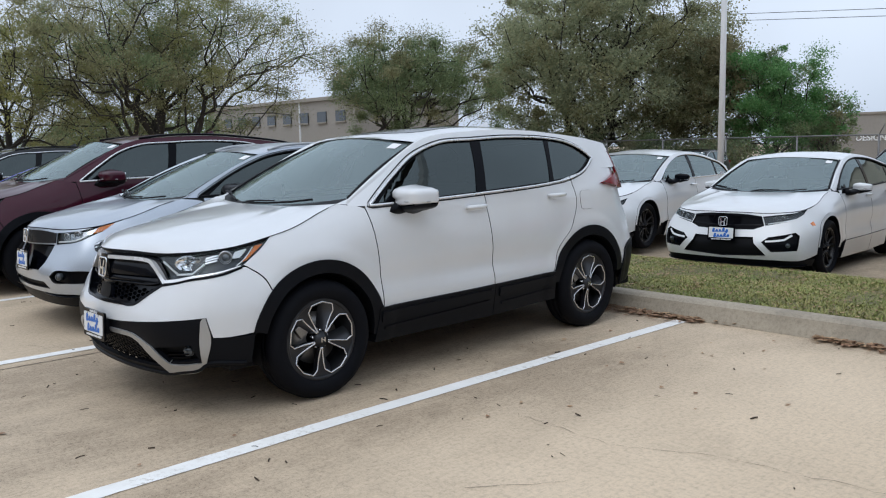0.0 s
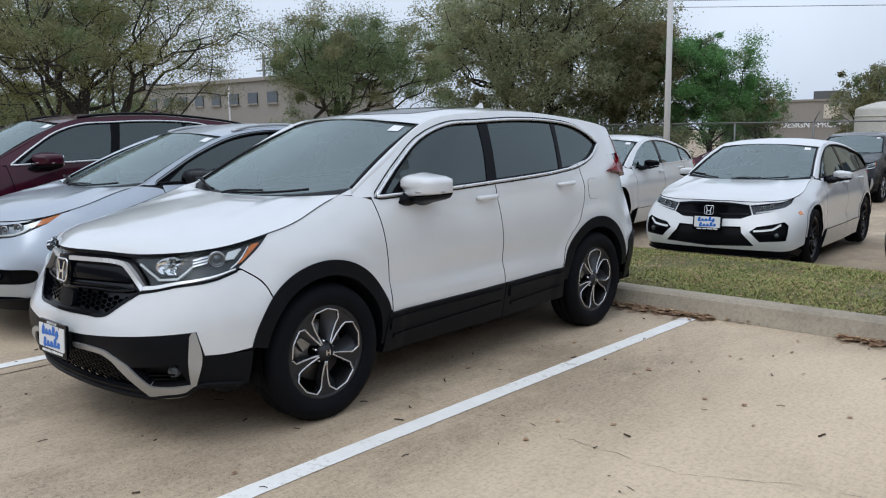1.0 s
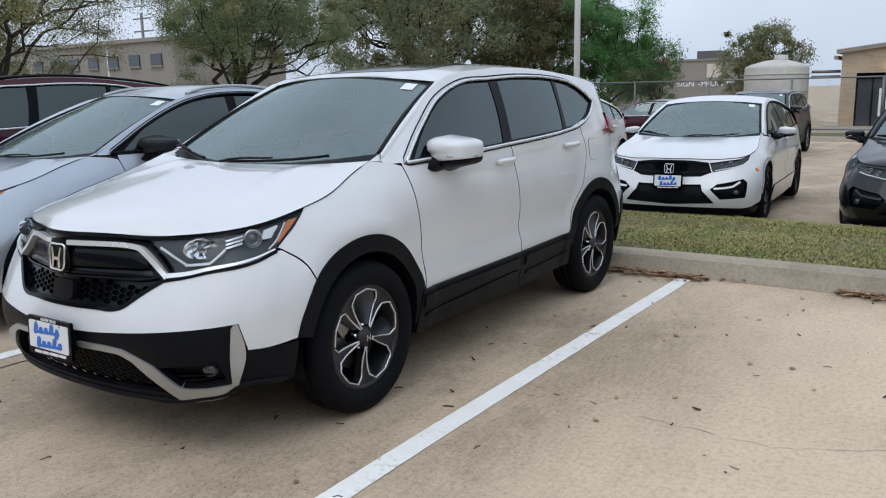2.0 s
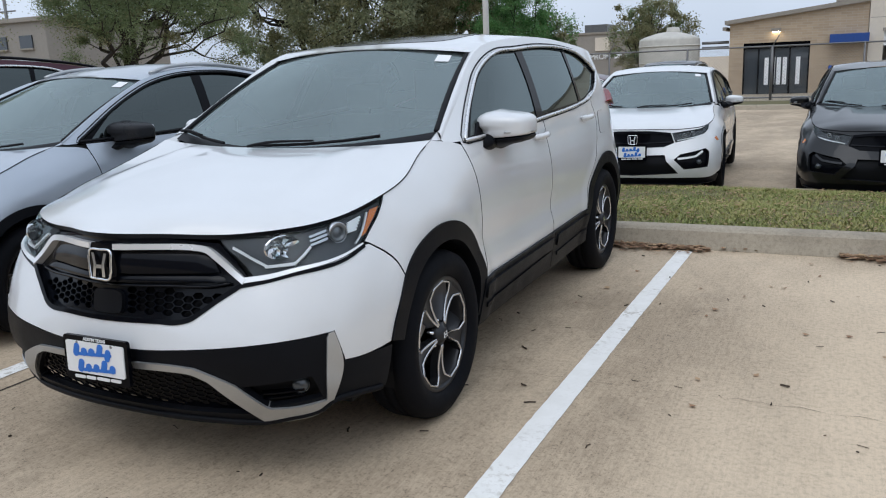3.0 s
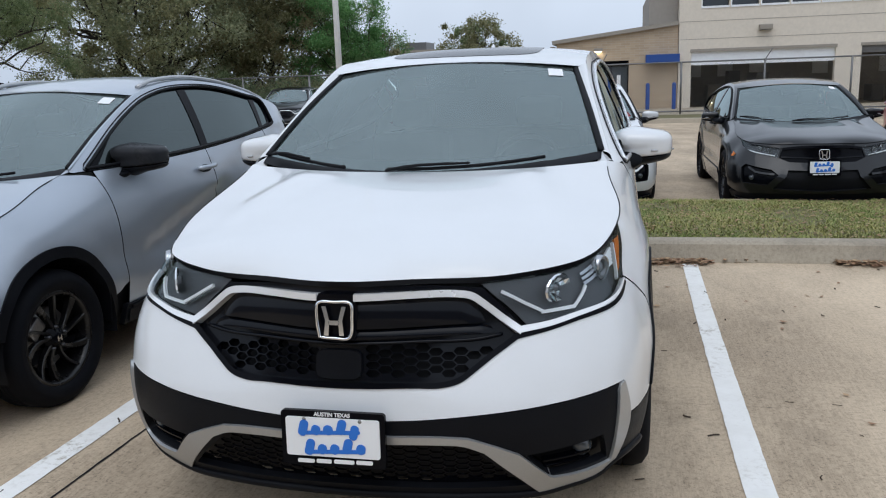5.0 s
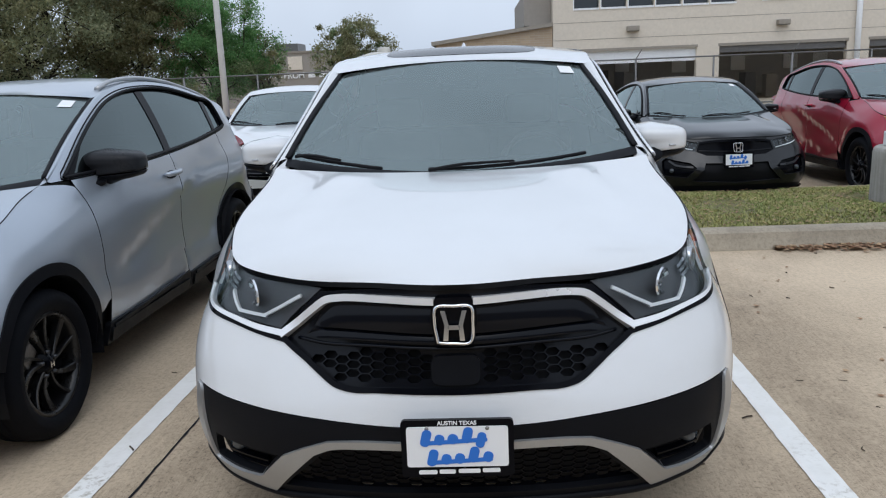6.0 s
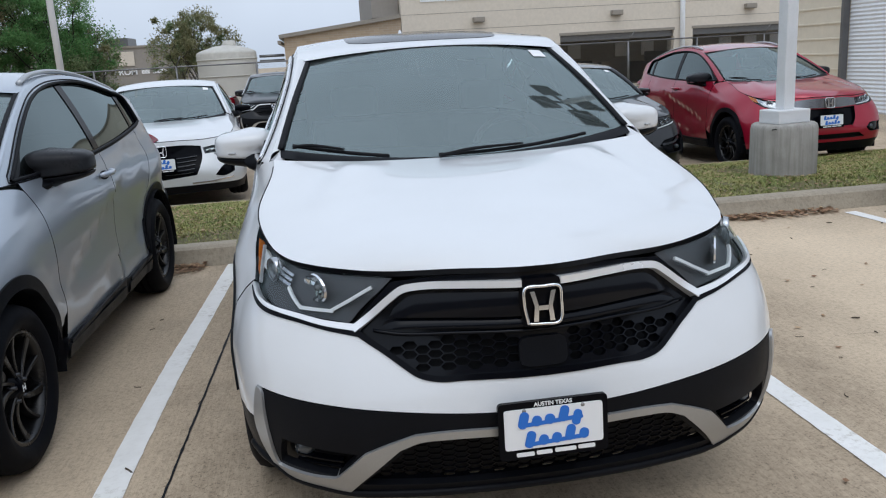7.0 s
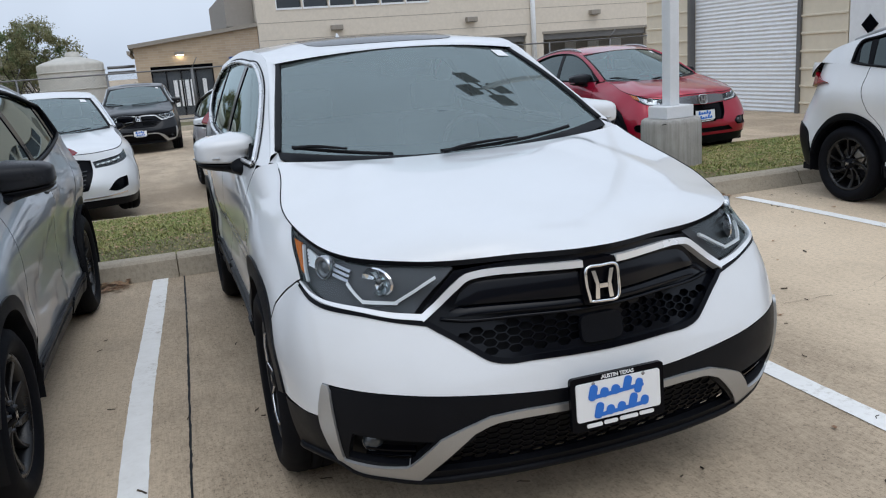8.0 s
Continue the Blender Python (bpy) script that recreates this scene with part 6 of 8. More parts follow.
HATCH = side_glass(derive(
    SUV, 0.90 / 0.925, ((-0.965, 0, 0.235, 1.04, 2.66, 3.67), (-0.90, 0, 0.36, 1.22, 2.70, 3.60)), ((0, 0.26, 0.94, 1.155, 1.66), (0, 0.16, 0.755, 0.955, 1.44)),
    belt=((0.3, 0.955), (0.6, 0.96), (1.4, 0.97), (2.4, 1.0), (3.3, 1.03)), rail=((0.42, 0.965), (0.80, 1.17), (1.22, 1.328), (1.7, 1.385), (2.2, 1.35), (2.8, 1.24), (3.3, 1.10)),
    crown=((1.15, 1.358), (1.7, 1.43), (2.2, 1.40), (2.8, 1.295), (3.3, 1.13)), roof_end=3.2, hatch=((3.2, 1.125), (3.42, 1.03)), wheelbase=2.70, tyre=0.325, rim=0.228, track=0.79, arch_r=0.405, arch_in=0.365, sill_low=0.15,
    bright=seal, mirror=(0.955, 0.92, 0.985), mirror_foot=(0.82, 0.70, 0.95), mirror_size=(0.105, 0.06, 0.055), wheel_style="twin", tail=("plain", 3.1, 0.95), sunroof=False, tumble=(0.40, 0.35), floor_z=0.22, seat_y=1.35, dash_y=0.72, clad=None), 0.52, 1.62, 2.55, 3.02, privacy_glass, privacy_glass)
SEDAN = side_glass(derive(
    SUV, 0.93 / 0.925, ((-0.965, 0, 0.235, 1.04, 2.66, 3.67), (-0.96, 0, 0.40, 1.32, 2.83, 3.92)), ((0, 0.26, 0.94, 1.155, 1.66), (0, 0.16, 0.765, 0.955, 1.45)),
    belt=((0.3, 0.95), (0.6, 0.955), (1.4, 0.97), (2.4, 0.995), (3.6, 1.02)), rail=((0.46, 0.965), (0.88, 1.18), (1.32, 1.338), (1.8, 1.395), (2.4, 1.352), (3.0, 1.22), (3.4, 1.11)),
    crown=((1.25, 1.365), (1.8, 1.445), (2.4, 1.405), (3.0, 1.275), (3.4, 1.14)), roof_end=3.3, hatch=((3.3, 1.14), (3.62, 1.04)), wheelbase=2.83, tyre=0.335, rim=0.238, track=0.80, arch_r=0.412, arch_in=0.372, sill_low=0.15,
    bright=chrome, mirror=(0.975, 1.0, 1.005), mirror_foot=(0.85, 0.78, 0.97), mirror_size=(0.108, 0.06, 0.058), mirror_mat=gloss_black, wheel_style="twin", tail=("plain", 3.35, 0.95), sunroof=False, tumble=(0.40, 0.35), floor_z=0.22, seat_y=1.45, dash_y=0.80, clad=None), 0.58, 1.72, 2.62, 3.18, clear_glass, clear_glass)
for spec in (HATCH, SEDAN):
    spec["clad"] = "paint"
    spec["front_in"] = 0.2


def scalloped(rows):
    """Doors with a sharp shoulder and a hollow below it."""
    out = []
    for (k, v), r in rows:
        q = list(r)
        if k == "y" and 1.0 < v < 2.9:
            q[1], q[2], q[3], q[4], q[5], q[6] = 0.022, 0.034, 0.038, 0.026, 0.0, 0.003
        out.append(((k, v), tuple(q)))
    return out


SMALL_SUV["rows"] = scalloped(SMALL_SUV["rows"])
SMALL_SUV["slash"] = ((0.55, 0.52, 2.05, 0.98, 0.022), (0.95, 0.40, 2.40, 0.60, 0.016))


def face_common(root, g, s, coat, lamps, openings, bottom, detail, bars=(), plate_z=0.55, badge_z=0.75, badge=0.10, amber=None, drl=(), bulbs=(), fogs=(), splitter=None, bowl=0.0):
    """A nose of one painted bumper skin with openings for lamps and grilles."""
    P = g.P
    sk = g.skin(1)
    he, ti = s["hood_edge"], 5
    R, ty = s["arch_r"], s["tyre"]
    bs = s["bumper_seam"]
    a_seam = math.degrees(math.atan2(bs[0][1] - ty, bs[0][0]))
    top = [(k, a, z - 0.006) for k, a, z in he[:ti + 1]]
    half = half_line(P(*top), P(("S", *s["lamp_outer"][-1]), *[("S", *q) for q in s["lamp_outer"][::-1]][1:]), P(("S", *s["lamp_outer"][0]), ("S", *bs[1])), P(("S", *bs[1]), ("S", *arch(0, ty, R, a_seam, a_seam, 1)[0])),
                     P(*[("S", *q) for q in arch(0, ty, R, a_seam, 186, 10)]), P(("S", *arch(0, ty, R, 186, 186, 1)[0]), ("S", -0.62, bottom), ("F", 0.55, bottom), ("F", 0.0, bottom)))
    lamp = ring(*[P(*q) for q in lamps], step=0.018)
    both = lambda q: [q, q * np.array([-1, 1])]
    holes = both(lamp)
    made = []
    for name, pts, mat, proud, wide, lab in openings:
        if wide:
            o = mirrored(half_line(*[P(*q) for q in pts]))
            holes.append(o)
            made.append((name, o, mat, proud, 1, lab))
        else:
            o = ring(*[P(*q) for q in pts], step=0.018)
            holes += both(o)
            made += [(name, o, mat, proud, 1, lab), (name, o, mat, proud, -1, lab)]
    panel("front_bumper", mirrored(half), sk, coat, root, 0.05, holes=holes, depth=0.02)
    for name, o, mat, proud, side, lab in made:
        panel(name, o, g.skin(side), mat, root, 0.06, depth=0.02, proud=proud, label=lab)
    skirt = mirrored(half_line(P(("F", 0.0, bottom - 0.003), ("F", 0.55, bottom - 0.003), ("S", -0.62, bottom - 0.003), ("S", -0.40, bottom - 0.003)), P(("S", -0.40, bottom - 0.003), ("S", -0.42, s["sill_low"])), P(("S", -0.42, s["sill_low"]), ("S", -0.62, s["sill_low"]), ("F", 0.55, s["sill_low"]), ("F", 0.0, s["sill_low"]))))
    panel("lower_bumper", skirt, sk, cladding, root, 0.05, depth=0.03, proud=-0.006, label="black plastic lower bumper")
    if splitter:
        ln = spline(P(*splitter), 0.03)
        full = np.concatenate([ln, (ln * np.array([-1, 1]))[::-1][1:]])
        tube("splitter", g.at(full) + np.array([0, -0.01, 0]), 0.016, gloss_black, root, sides=6, flat=0.5)
    for side in (1, -1):
        amb = None if amber is None else ring(*[P(*q) for q in amber], step=0.012)
        lamp_unit(root, g, side, lamp, detail, amb, drl=[(P(*q), w) for q, w in drl], bulbs=[(P(q)[0], r) for q, r in bulbs], inner=[(lamp.mean(0) + (lamp - lamp.mean(0)) * bowl, 0)] if bowl else ())
        for line, w, mat, proud, name in bars:
            panel(name, strip(P(*line), w), g.skin(side), mat, root, 0.04, depth=0.02, proud=proud)
        for q, r in fogs:
            cpt = g.skin(side)(np.array([P(q)[0]]))[0]
            fl = lathe_part("fog_lamp", [(0.0001, -0.012), (r * 0.6, -0.009), (r * 0.64, -0.004), (r * 0.9, -0.01), (r, 0.0), (r * 1.05, 0.03)], 18, win_glass, root, "round fog lamp", axis="z")
            fl.matrix_basis = pose(cpt[0] - side * 0.008, cpt[1] + 0.016, cpt[2], -90, 0, side * 30)
    y = g.at([(0.0, badge_z)])[0][1]
    emblem(root, (0, y - 0.022, badge_z), badge, -8)
    py = g.at([(0.0, plate_z)])[0][1]
    dealer_plate(root, pose(0, py - 0.035, plate_z, -4), detail)


def face_small_suv(bar):
    def f(root, g, s, coat, detail):
        face_common(root, g, s, coat,
                    lamps=((("F", 0.40, 0.838), ("F", 0.56, 0.852), ("S", -0.42, 0.895), ("S", -0.275, 0.928)), (("S", -0.275, 0.928), ("S", -0.40, 0.852)), (("S", -0.40, 0.852), ("F", 0.66, 0.772), ("F", 0.42, 0.742)), (("F", 0.42, 0.742), ("F", 0.40, 0.838))),
                    openings=[("grille_bar", ((("F", 0.0, 0.858), ("F", 0.20, 0.855), ("F", 0.392, 0.836)), (("F", 0.392, 0.836), ("F", 0.405, 0.755)), (("F", 0.405, 0.755), ("F", 0.2, 0.748), ("F", 0.0, 0.748))), bar, 0.008, True, "smooth grille bar"),
                              ("grille", ((("F", 0.0, 0.738), ("F", 0.2, 0.738), ("F", 0.395, 0.742)), (("F", 0.395, 0.742), ("F", 0.36, 0.60), ("F", 0.30, 0.53)), (("F", 0.30, 0.53), ("F", 0.0, 0.525))), gloss_black, -0.03, True, "black lower grille"),
                              ("fog_recess", ((("F", 0.50, 0.49), ("F", 0.55, 0.535), ("F", 0.70, 0.545), ("S", -0.52, 0.52), ("S", -0.53, 0.47), ("F", 0.68, 0.44), ("F", 0.55, 0.445), ("F", 0.50, 0.49)),), gloss_black, -0.035, False, "black oval fog lamp recess"),
                              ("lower_intake", ((("F", 0.0, 0.44), ("F", 0.40, 0.44)), (("F", 0.40, 0.44), ("F", 0.48, 0.385)), (("F", 0.48, 0.385), ("F", 0.0, 0.38))), seal, -0.03, True, "black lower intake")],
                    bottom=0.345, detail=detail, plate_z=0.60, badge_z=0.803, badge=0.115, bowl=0.62, fogs=((("F", 0.60, 0.49), 0.032),), amber=((("S", -0.42, 0.885), ("S", -0.285, 0.922)), (("S", -0.285, 0.922), ("S", -0.40, 0.858), ("S", -0.47, 0.842)), (("S", -0.47, 0.842), ("S", -0.42, 0.885))),
                    drl=(((("F", 0.43, 0.765), ("F", 0.64, 0.79), ("S", -0.50, 0.835)), 0.010),), bulbs=((("F", 0.52, 0.805), 0.034), (("F", 0.63, 0.825), 0.034)),
                    splitter=(("S", -0.50, 0.335), ("F", 0.62, 0.325), ("F", 0.5, 0.33)) if detail > 1 else None)
    return f


def face_hatch(root, g, s, coat, detail):
    F = lambda *q: [("F", *p) for p in q]
    seg = lambda *q: tuple(tuple(F(a, b)) for a, b in zip(q[:-1], q[1:]))
    face_common(root, g, s, coat,
                lamps=((("F", 0.40, 0.700), ("F", 0.56, 0.722), ("F", 0.70, 0.746), ("S", -0.36, 0.785)), (("S", -0.36, 0.785), ("S", -0.47, 0.725)), (("S", -0.47, 0.725), ("F", 0.66, 0.655), ("F", 0.44, 0.600)), (("F", 0.44, 0.600), ("F", 0.40, 0.700))),
                openings=[("grille", (F((0.0, 0.733), (0.2, 0.727), (0.388, 0.703)), F((0.388, 0.703), (0.428, 0.598)), F((0.428, 0.598), (0.325, 0.556)), F((0.325, 0.556), (0.0, 0.548))), gloss_black, -0.010, True, "gloss black grille band"),
                          ("lower_intake", (F((0.0, 0.47), (0.34, 0.475)), F((0.34, 0.475), (0.36, 0.41)), F((0.36, 0.41), (0.485, 0.275)), F((0.485, 0.275), (0.0, 0.25))), seal, -0.03, True, "wide black lower intake"),
                          ("side_vent", (F((0.435, 0.425), (0.50, 0.480)), F((0.50, 0.480), (0.63, 0.505), (0.745, 0.535)), (("F", 0.745, 0.535), ("F", 0.785, 0.50)), (("F", 0.785, 0.50), ("F", 0.775, 0.335)), F((0.775, 0.335), (0.54, 0.318)), F((0.54, 0.318), (0.435, 0.425))), gloss_black, -0.03, False, "black side vent")],
                bottom=0.225, detail=detail, plate_z=0.505, badge_z=0.638, badge=0.10, fogs=((("F", 0.70, 0.392), 0.026),),
                bars=((F((0.475, 0.432), (0.58, 0.442), (0.66, 0.456)), 0.020, coat, 0.004, "vent_blade"), (F((0.655, 0.455), (0.72, 0.505)), 0.020, coat, 0.004, "vent_blade"), (F((0.01, 0.716), (0.2, 0.711), (0.385, 0.690)), 0.024, gloss_black, 0.012, "grille_rib"), (F((0.01, 0.60), (0.2, 0.602), (0.40, 0.607)), 0.012, rib_gloss, 0.004, "grille_rib")),
                drl=((F((0.46, 0.622), (0.6, 0.648), (0.72, 0.68)), 0.008),), bulbs=((("F", 0.53, 0.668), 0.024), (("F", 0.61, 0.690), 0.024)), splitter=(("S", -0.50, 0.165), ("F", 0.72, 0.155), ("F", 0.4, 0.155), ("F", 0.0, 0.16)),
                amber=None)
    for side in (1, -1):
        mk = ring(g.P(("S", -0.47, 0.63), ("S", -0.40, 0.645)), g.P(("S", -0.40, 0.645), ("S", -0.395, 0.60)), g.P(("S", -0.395, 0.60), ("S", -0.45, 0.60)), g.P(("S", -0.45, 0.60), ("S", -0.47, 0.63)), step=0.012)
        panel("side_marker", mk, g.skin(side), amber_lens, root, 0.03, depth=0.01, proud=0.004, label="amber side marker")


def face_sedan(root, g, s, coat, detail):
    face_common(root, g, s, coat,
                lamps=((("F", 0.45, 0.655), ("F", 0.60, 0.675), ("F", 0.74, 0.70), ("S", -0.42, 0.745)), (("S", -0.42, 0.745), ("S", -0.55, 0.665)), (("S", -0.55, 0.665), ("F", 0.66, 0.60), ("F", 0.47, 0.585)), (("F", 0.47, 0.585), ("F", 0.45, 0.655))),
                openings=[("grille", ((("F", 0.0, 0.705), ("F", 0.25, 0.70), ("F", 0.432, 0.675)), (("F", 0.432, 0.675), ("F", 0.44, 0.57), ("F", 0.36, 0.36)), (("F", 0.36, 0.36), ("F", 0.0, 0.33))), gloss_black, -0.028, True, "black grille with thin bright slats"),
                          ("side_vent", ((("F", 0.56, 0.34), ("F", 0.66, 0.44), ("F", 0.78, 0.47)), (("F", 0.78, 0.47), ("F", 0.78, 0.36)), (("F", 0.78, 0.36), ("F", 0.66, 0.32), ("F", 0.56, 0.34))), gloss_black, -0.03, False, "black side vent")],
                bottom=0.245, detail=detail, plate_z=0.50, badge_z=0.645, badge=0.12,
                bars=tuple(((("F", 0.02, z), ("F", 0.22, z + 0.004), ("F", 0.40 - (0.62 - z) * 0.30, z + 0.014)), 0.007, rim_grey, -0.010, "grille_slat") for z in (0.56, 0.515, 0.47, 0.425, 0.38)) + (((("F", 0.30, 0.272), ("F", 0.55, 0.276), ("F", 0.76, 0.30)), 0.014, chrome, 0.006, "bumper_trim"),),
                drl=(((("F", 0.49, 0.625), ("F", 0.62, 0.64), ("F", 0.74, 0.672)), 0.012),), bulbs=((("F", 0.53, 0.612), 0.016), (("F", 0.59, 0.622), 0.016), (("F", 0.65, 0.632), 0.016), (("F", 0.71, 0.648), 0.016)))

# ---------------------------------------------------------------- ground, kerbs, lines
SLOPE = -0.0165


def ground_z(y):
    return 0.0 if y < 3.6 else (-0.07 * (y - 3.6) / 2.6 if y < 6.2 else (-0.07 + SLOPE * (y - 6.2) if y < 40 else -0.65))


gy = [-400, -60, -12, 0, 3.6, 6.2, 12, 20, 30, 40, 80, 200, 900]
gx = [-900, -200, -60, -20, 0, 20, 60, 200, 900]
gv = [(x, y, ground_z(y)) for y in gy for x in gx]
gf = [(i * len(gx) + j, i * len(gx) + j + 1, (i + 1) * len(gx) + j + 1, (i + 1) * len(gx) + j) for i in range(len(gy) - 1) for j in range(len(gx) - 1)]
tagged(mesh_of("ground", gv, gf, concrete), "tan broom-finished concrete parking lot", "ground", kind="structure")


def flat_line(name, pts, width, mat, label, category, z=0.004, rough=0.0, kind="structure", seed=1):
    """A painted line or a thin seam on the ground, with a slightly ragged edge."""
    rnd = random.Random(seed)
    p = spline([(x, y) for x, y in pts], 0.05, False)
    t = np.gradient(p, axis=0)
    t /= np.linalg.norm(t, axis=1)[:, None]
    n = np.stack([-t[:, 1], t[:, 0]], 1)
    v, f = [], []
    for (x, y), (nx, ny) in zip(p, n):
        for q in (1, -1):
            w = width / 2 + rnd.uniform(-rough, rough)
            xx, yy = x + q * nx * w, y + q * ny * w
            v.append((xx, yy, ground_z(yy) + z))
    for i in range(len(p) - 1):
        f.append((2 * i, 2 * i + 1, 2 * i + 3, 2 * i + 2))
    return tagged(mesh_of(name, v, f, mat), label, category, kind=kind)


BAY_LINES = (((1.380, 3.33), (1.350, 1.8), (1.332, 0.6), (1.322, -0.3), (1.325, -1.0), (1.335, -2.27)),
             ((-1.336, 3.42), (-1.415, 1.75), (-1.447, 1.1), (-1.468, 0.3), (-1.476, -0.3), (-1.52, -2.18)),
             ((3.930, 3.26), (3.958, 2.6), (3.969, 1.8), (3.975, -2.34)),
             ((-4.25, 3.4), (-4.33, -1.1), (-4.35, -2.2)), ((-7.0, 3.4), (-7.05, -1.1), (-7.07, -2.2)))
for k, pts in enumerate(BAY_LINES):
    flat_line("bay_line", spline(pts, 0.3), 0.113, road_paint, "worn white painted parking bay line on concrete", "painted line", rough=0.0018, seed=k + 3)
JOINTS = (((-1.165, 3.4), (-1.193, 2.16), (-1.226, 1.06), (-1.253, 0.2), (-1.268, -0.3), (-1.31, -2.0), (-1.42, -9.0)), ((-5.6, 3.4), (-5.7, -9)), ((-0.62, 6.3), (-0.2, 26.0)), ((4.6, 6.3), (5.0, 26.0)), ((-30, -4.9), (-1.36, -5.2)))
for k, pts in enumerate(JOINTS):
    flat_line("slab_joint", spline(pts, 0.4), 0.011, seal, "dark sealed joint between concrete slabs", "slab joint", z=0.003, rough=0.002, seed=k)
rnd = random.Random(8)


def crack(x0, y0, x1, y1, n, wander, seed):
    r = random.Random(seed)
    pts = [(x0 + (x1 - x0) * i / n + r.uniform(-wander, wander), y0 + (y1 - y0) * i / n + r.uniform(-wander, wander)) for i in range(n + 1)]
    flat_line("ground_crack", pts, 0.0020, crack_dirt, "fine wandering crack in the concrete", "crack", z=0.0035, rough=0.0013, seed=seed)


crack(0.85, 0.55, 1.87, 0.535, 18, 0.012, 1)
crack(1.95, 0.56, 2.62, 0.525, 14, 0.014, 2)
crack(2.62, 0.525, 3.05, 0.75, 10, 0.012, 3)
crack(3.05, 0.75, 5.0, 1.02, 26, 0.018, 4)
crack(2.45, -0.35, 2.75, 0.05, 8, 0.012, 5)
crack(-1.28, -0.5, -2.4, -1.1, 14, 0.03, 6)


def kerb_run(name, prof, x0, x1, step, label, mat, along="x", y0=0.0):
    """A kerb of cast sections with open joints; prof is its (y, z) section."""
    root = thing(name, label, "kerb", kind="structure")
    x = x0
    k = 0
    while x < x1 - 0.01:
        xe = min(x1, x + step)
        bm = bmesh.new()
        a = [bm.verts.new((x + 0.004, y, z)) for y, z in prof]
        m = [bm.verts.new(((x + xe) / 2, y, z + 0.004 * math.sin(k * 2.1))) for y, z in prof]
        b = [bm.verts.new((xe - 0.004, y, z)) for y, z in prof]
        for p, q in ((a, m), (m, b)):
            for i in range(len(prof)):
                j = (i + 1) % len(prof)
                bm.faces.new((p[i], q[i], q[j], p[j]))
        bm.faces.new(a[::-1])
        bm.faces.new(b)
        bmesh.ops.recalc_face_normals(bm, faces=bm.faces)
        part("kerb_section", bm, mat, root)
        x, k = xe, k + 1
    return root


def rounded_kerb(y, z, h, w, batter=0.07):
    """A section with a sloping front and a rounded nose, front at y."""
    return [(y, z - 0.1), (y, z), (y + batter * 0.55, z + h * 0.55), (y + batter * 0.8, z + h * 0.85), (y + batter + 0.02, z + h * 0.97), (y + batter + 0.05, z + h), (y + w, z + h), (y + w, z - 0.1)]


kerb_run("kerb_near", rounded_kerb(3.40, 0.0, 0.15, 0.24, 0.09), -43.2, 14.0, 6.0, "worn concrete kerb with rounded nose", kerb_concrete)
far_prof = [(y, z) for y, z in ((6.06, -0.15), (6.06, 0.065), (6.08, 0.075), (6.16, 0.075), (6.20, 0.06), (6.24, -0.2))]
kerb_run("kerb_far", far_prof, -43.2, 14.0, 3.0, "low concrete kerb behind the grass strip", kerb_concrete)
back_prof = rounded_kerb(26.4, ground_z(26.4), 0.16, 0.22)
kerb_run("kerb_back", back_prof, -60.0, 12.0, 4.0, "concrete kerb along the building", kerb_concrete)
mesh_of("back_verge", [(-60, 26.6, ground_z(26.4) + 0.15), (12, 26.6, ground_z(26.4) + 0.15), (12, 28.6, ground_z(26.4) + 0.17), (-60, 28.6, ground_z(26.4) + 0.17)], [(0, 1, 2, 3)], soil_mat)
tagged(bpy.data.objects["back_verge"], "dry dirt and grass verge below the fence", "verge", kind="structure")
walkv = [(-2.2, 28.6), (30, 28.6), (30, 34.2), (-2.2, 34.2)]
mesh_of("back_walk", [(x, y, ground_z(26.4) + 0.175) for x, y in walkv], [(0, 1, 2, 3)], kerb_concrete)
tagged(bpy.data.objects["back_walk"], "concrete walk in front of the building", "walkway", kind="structure")

# grass strip
sv, sf = [], []
nx, ny = 240, 12
for j in range(ny + 1):
    for i in range(nx + 1):
        x, y = -43 + 57 * i / nx, 3.6 + 2.5 * j / ny
        edge = min(1.0, min(y - 3.6, 6.1 - y) / 0.5)
        sv.append((x, y, 0.128 - 0.055 * max(0.0, (y - 4.4) / 1.7) + 0.03 * edge * noise.noise((x * 0.7, y * 1.3, 0)) + 0.02 * edge))
for j in range(ny):
    for i in range(nx):
        a = j * (nx + 1) + i
        sf.append((a, a + 1, a + nx + 2, a + nx + 1))
tagged(mesh_of("grass_bed", sv, sf, soil_mat, smooth=True), "soil bed of the grass strip between the kerbs", "soil", kind="structure")


def bed_z(x, y):
    edge = min(1.0, max(0.0, min(y - 3.6, 6.1 - y) / 0.5))
    return 0.128 - 0.055 * max(0.0, (y - 4.4) / 1.7) + 0.03 * edge * noise.noise((x * 0.7, y * 1.3, 0)) + 0.02 * edge


def blades(count, x0, x1, y0, y1, hmin, hmax, seed):
    r = random.Random(seed)
    v, f = [], []
    while len(f) < count:
        x, y = r.uniform(x0, x1), r.uniform(y0, y1)
        thin = noise.noise((x * 1.4, y * 1.4, 4.0))
        if thin < -0.25 and r.random() < 0.6:
            continue
        z = bed_z(x, y)
        h = r.uniform(hmin, hmax) * (1.0 + 0.5 * thin)
        a, lean = r.uniform(0, 6.283), r.uniform(0.3, 2.2)
        w = r.uniform(0.0035, 0.008)
        dx, dy = math.cos(a), math.sin(a)
        k = len(v)
        v += [(x - dy * w, y + dx * w, z - 0.004), (x + dy * w, y - dx * w, z - 0.004), (x + dx * h * lean, y + dy * h * lean, z + h)]
        f.append((k, k + 1, k + 2))
    return v, f


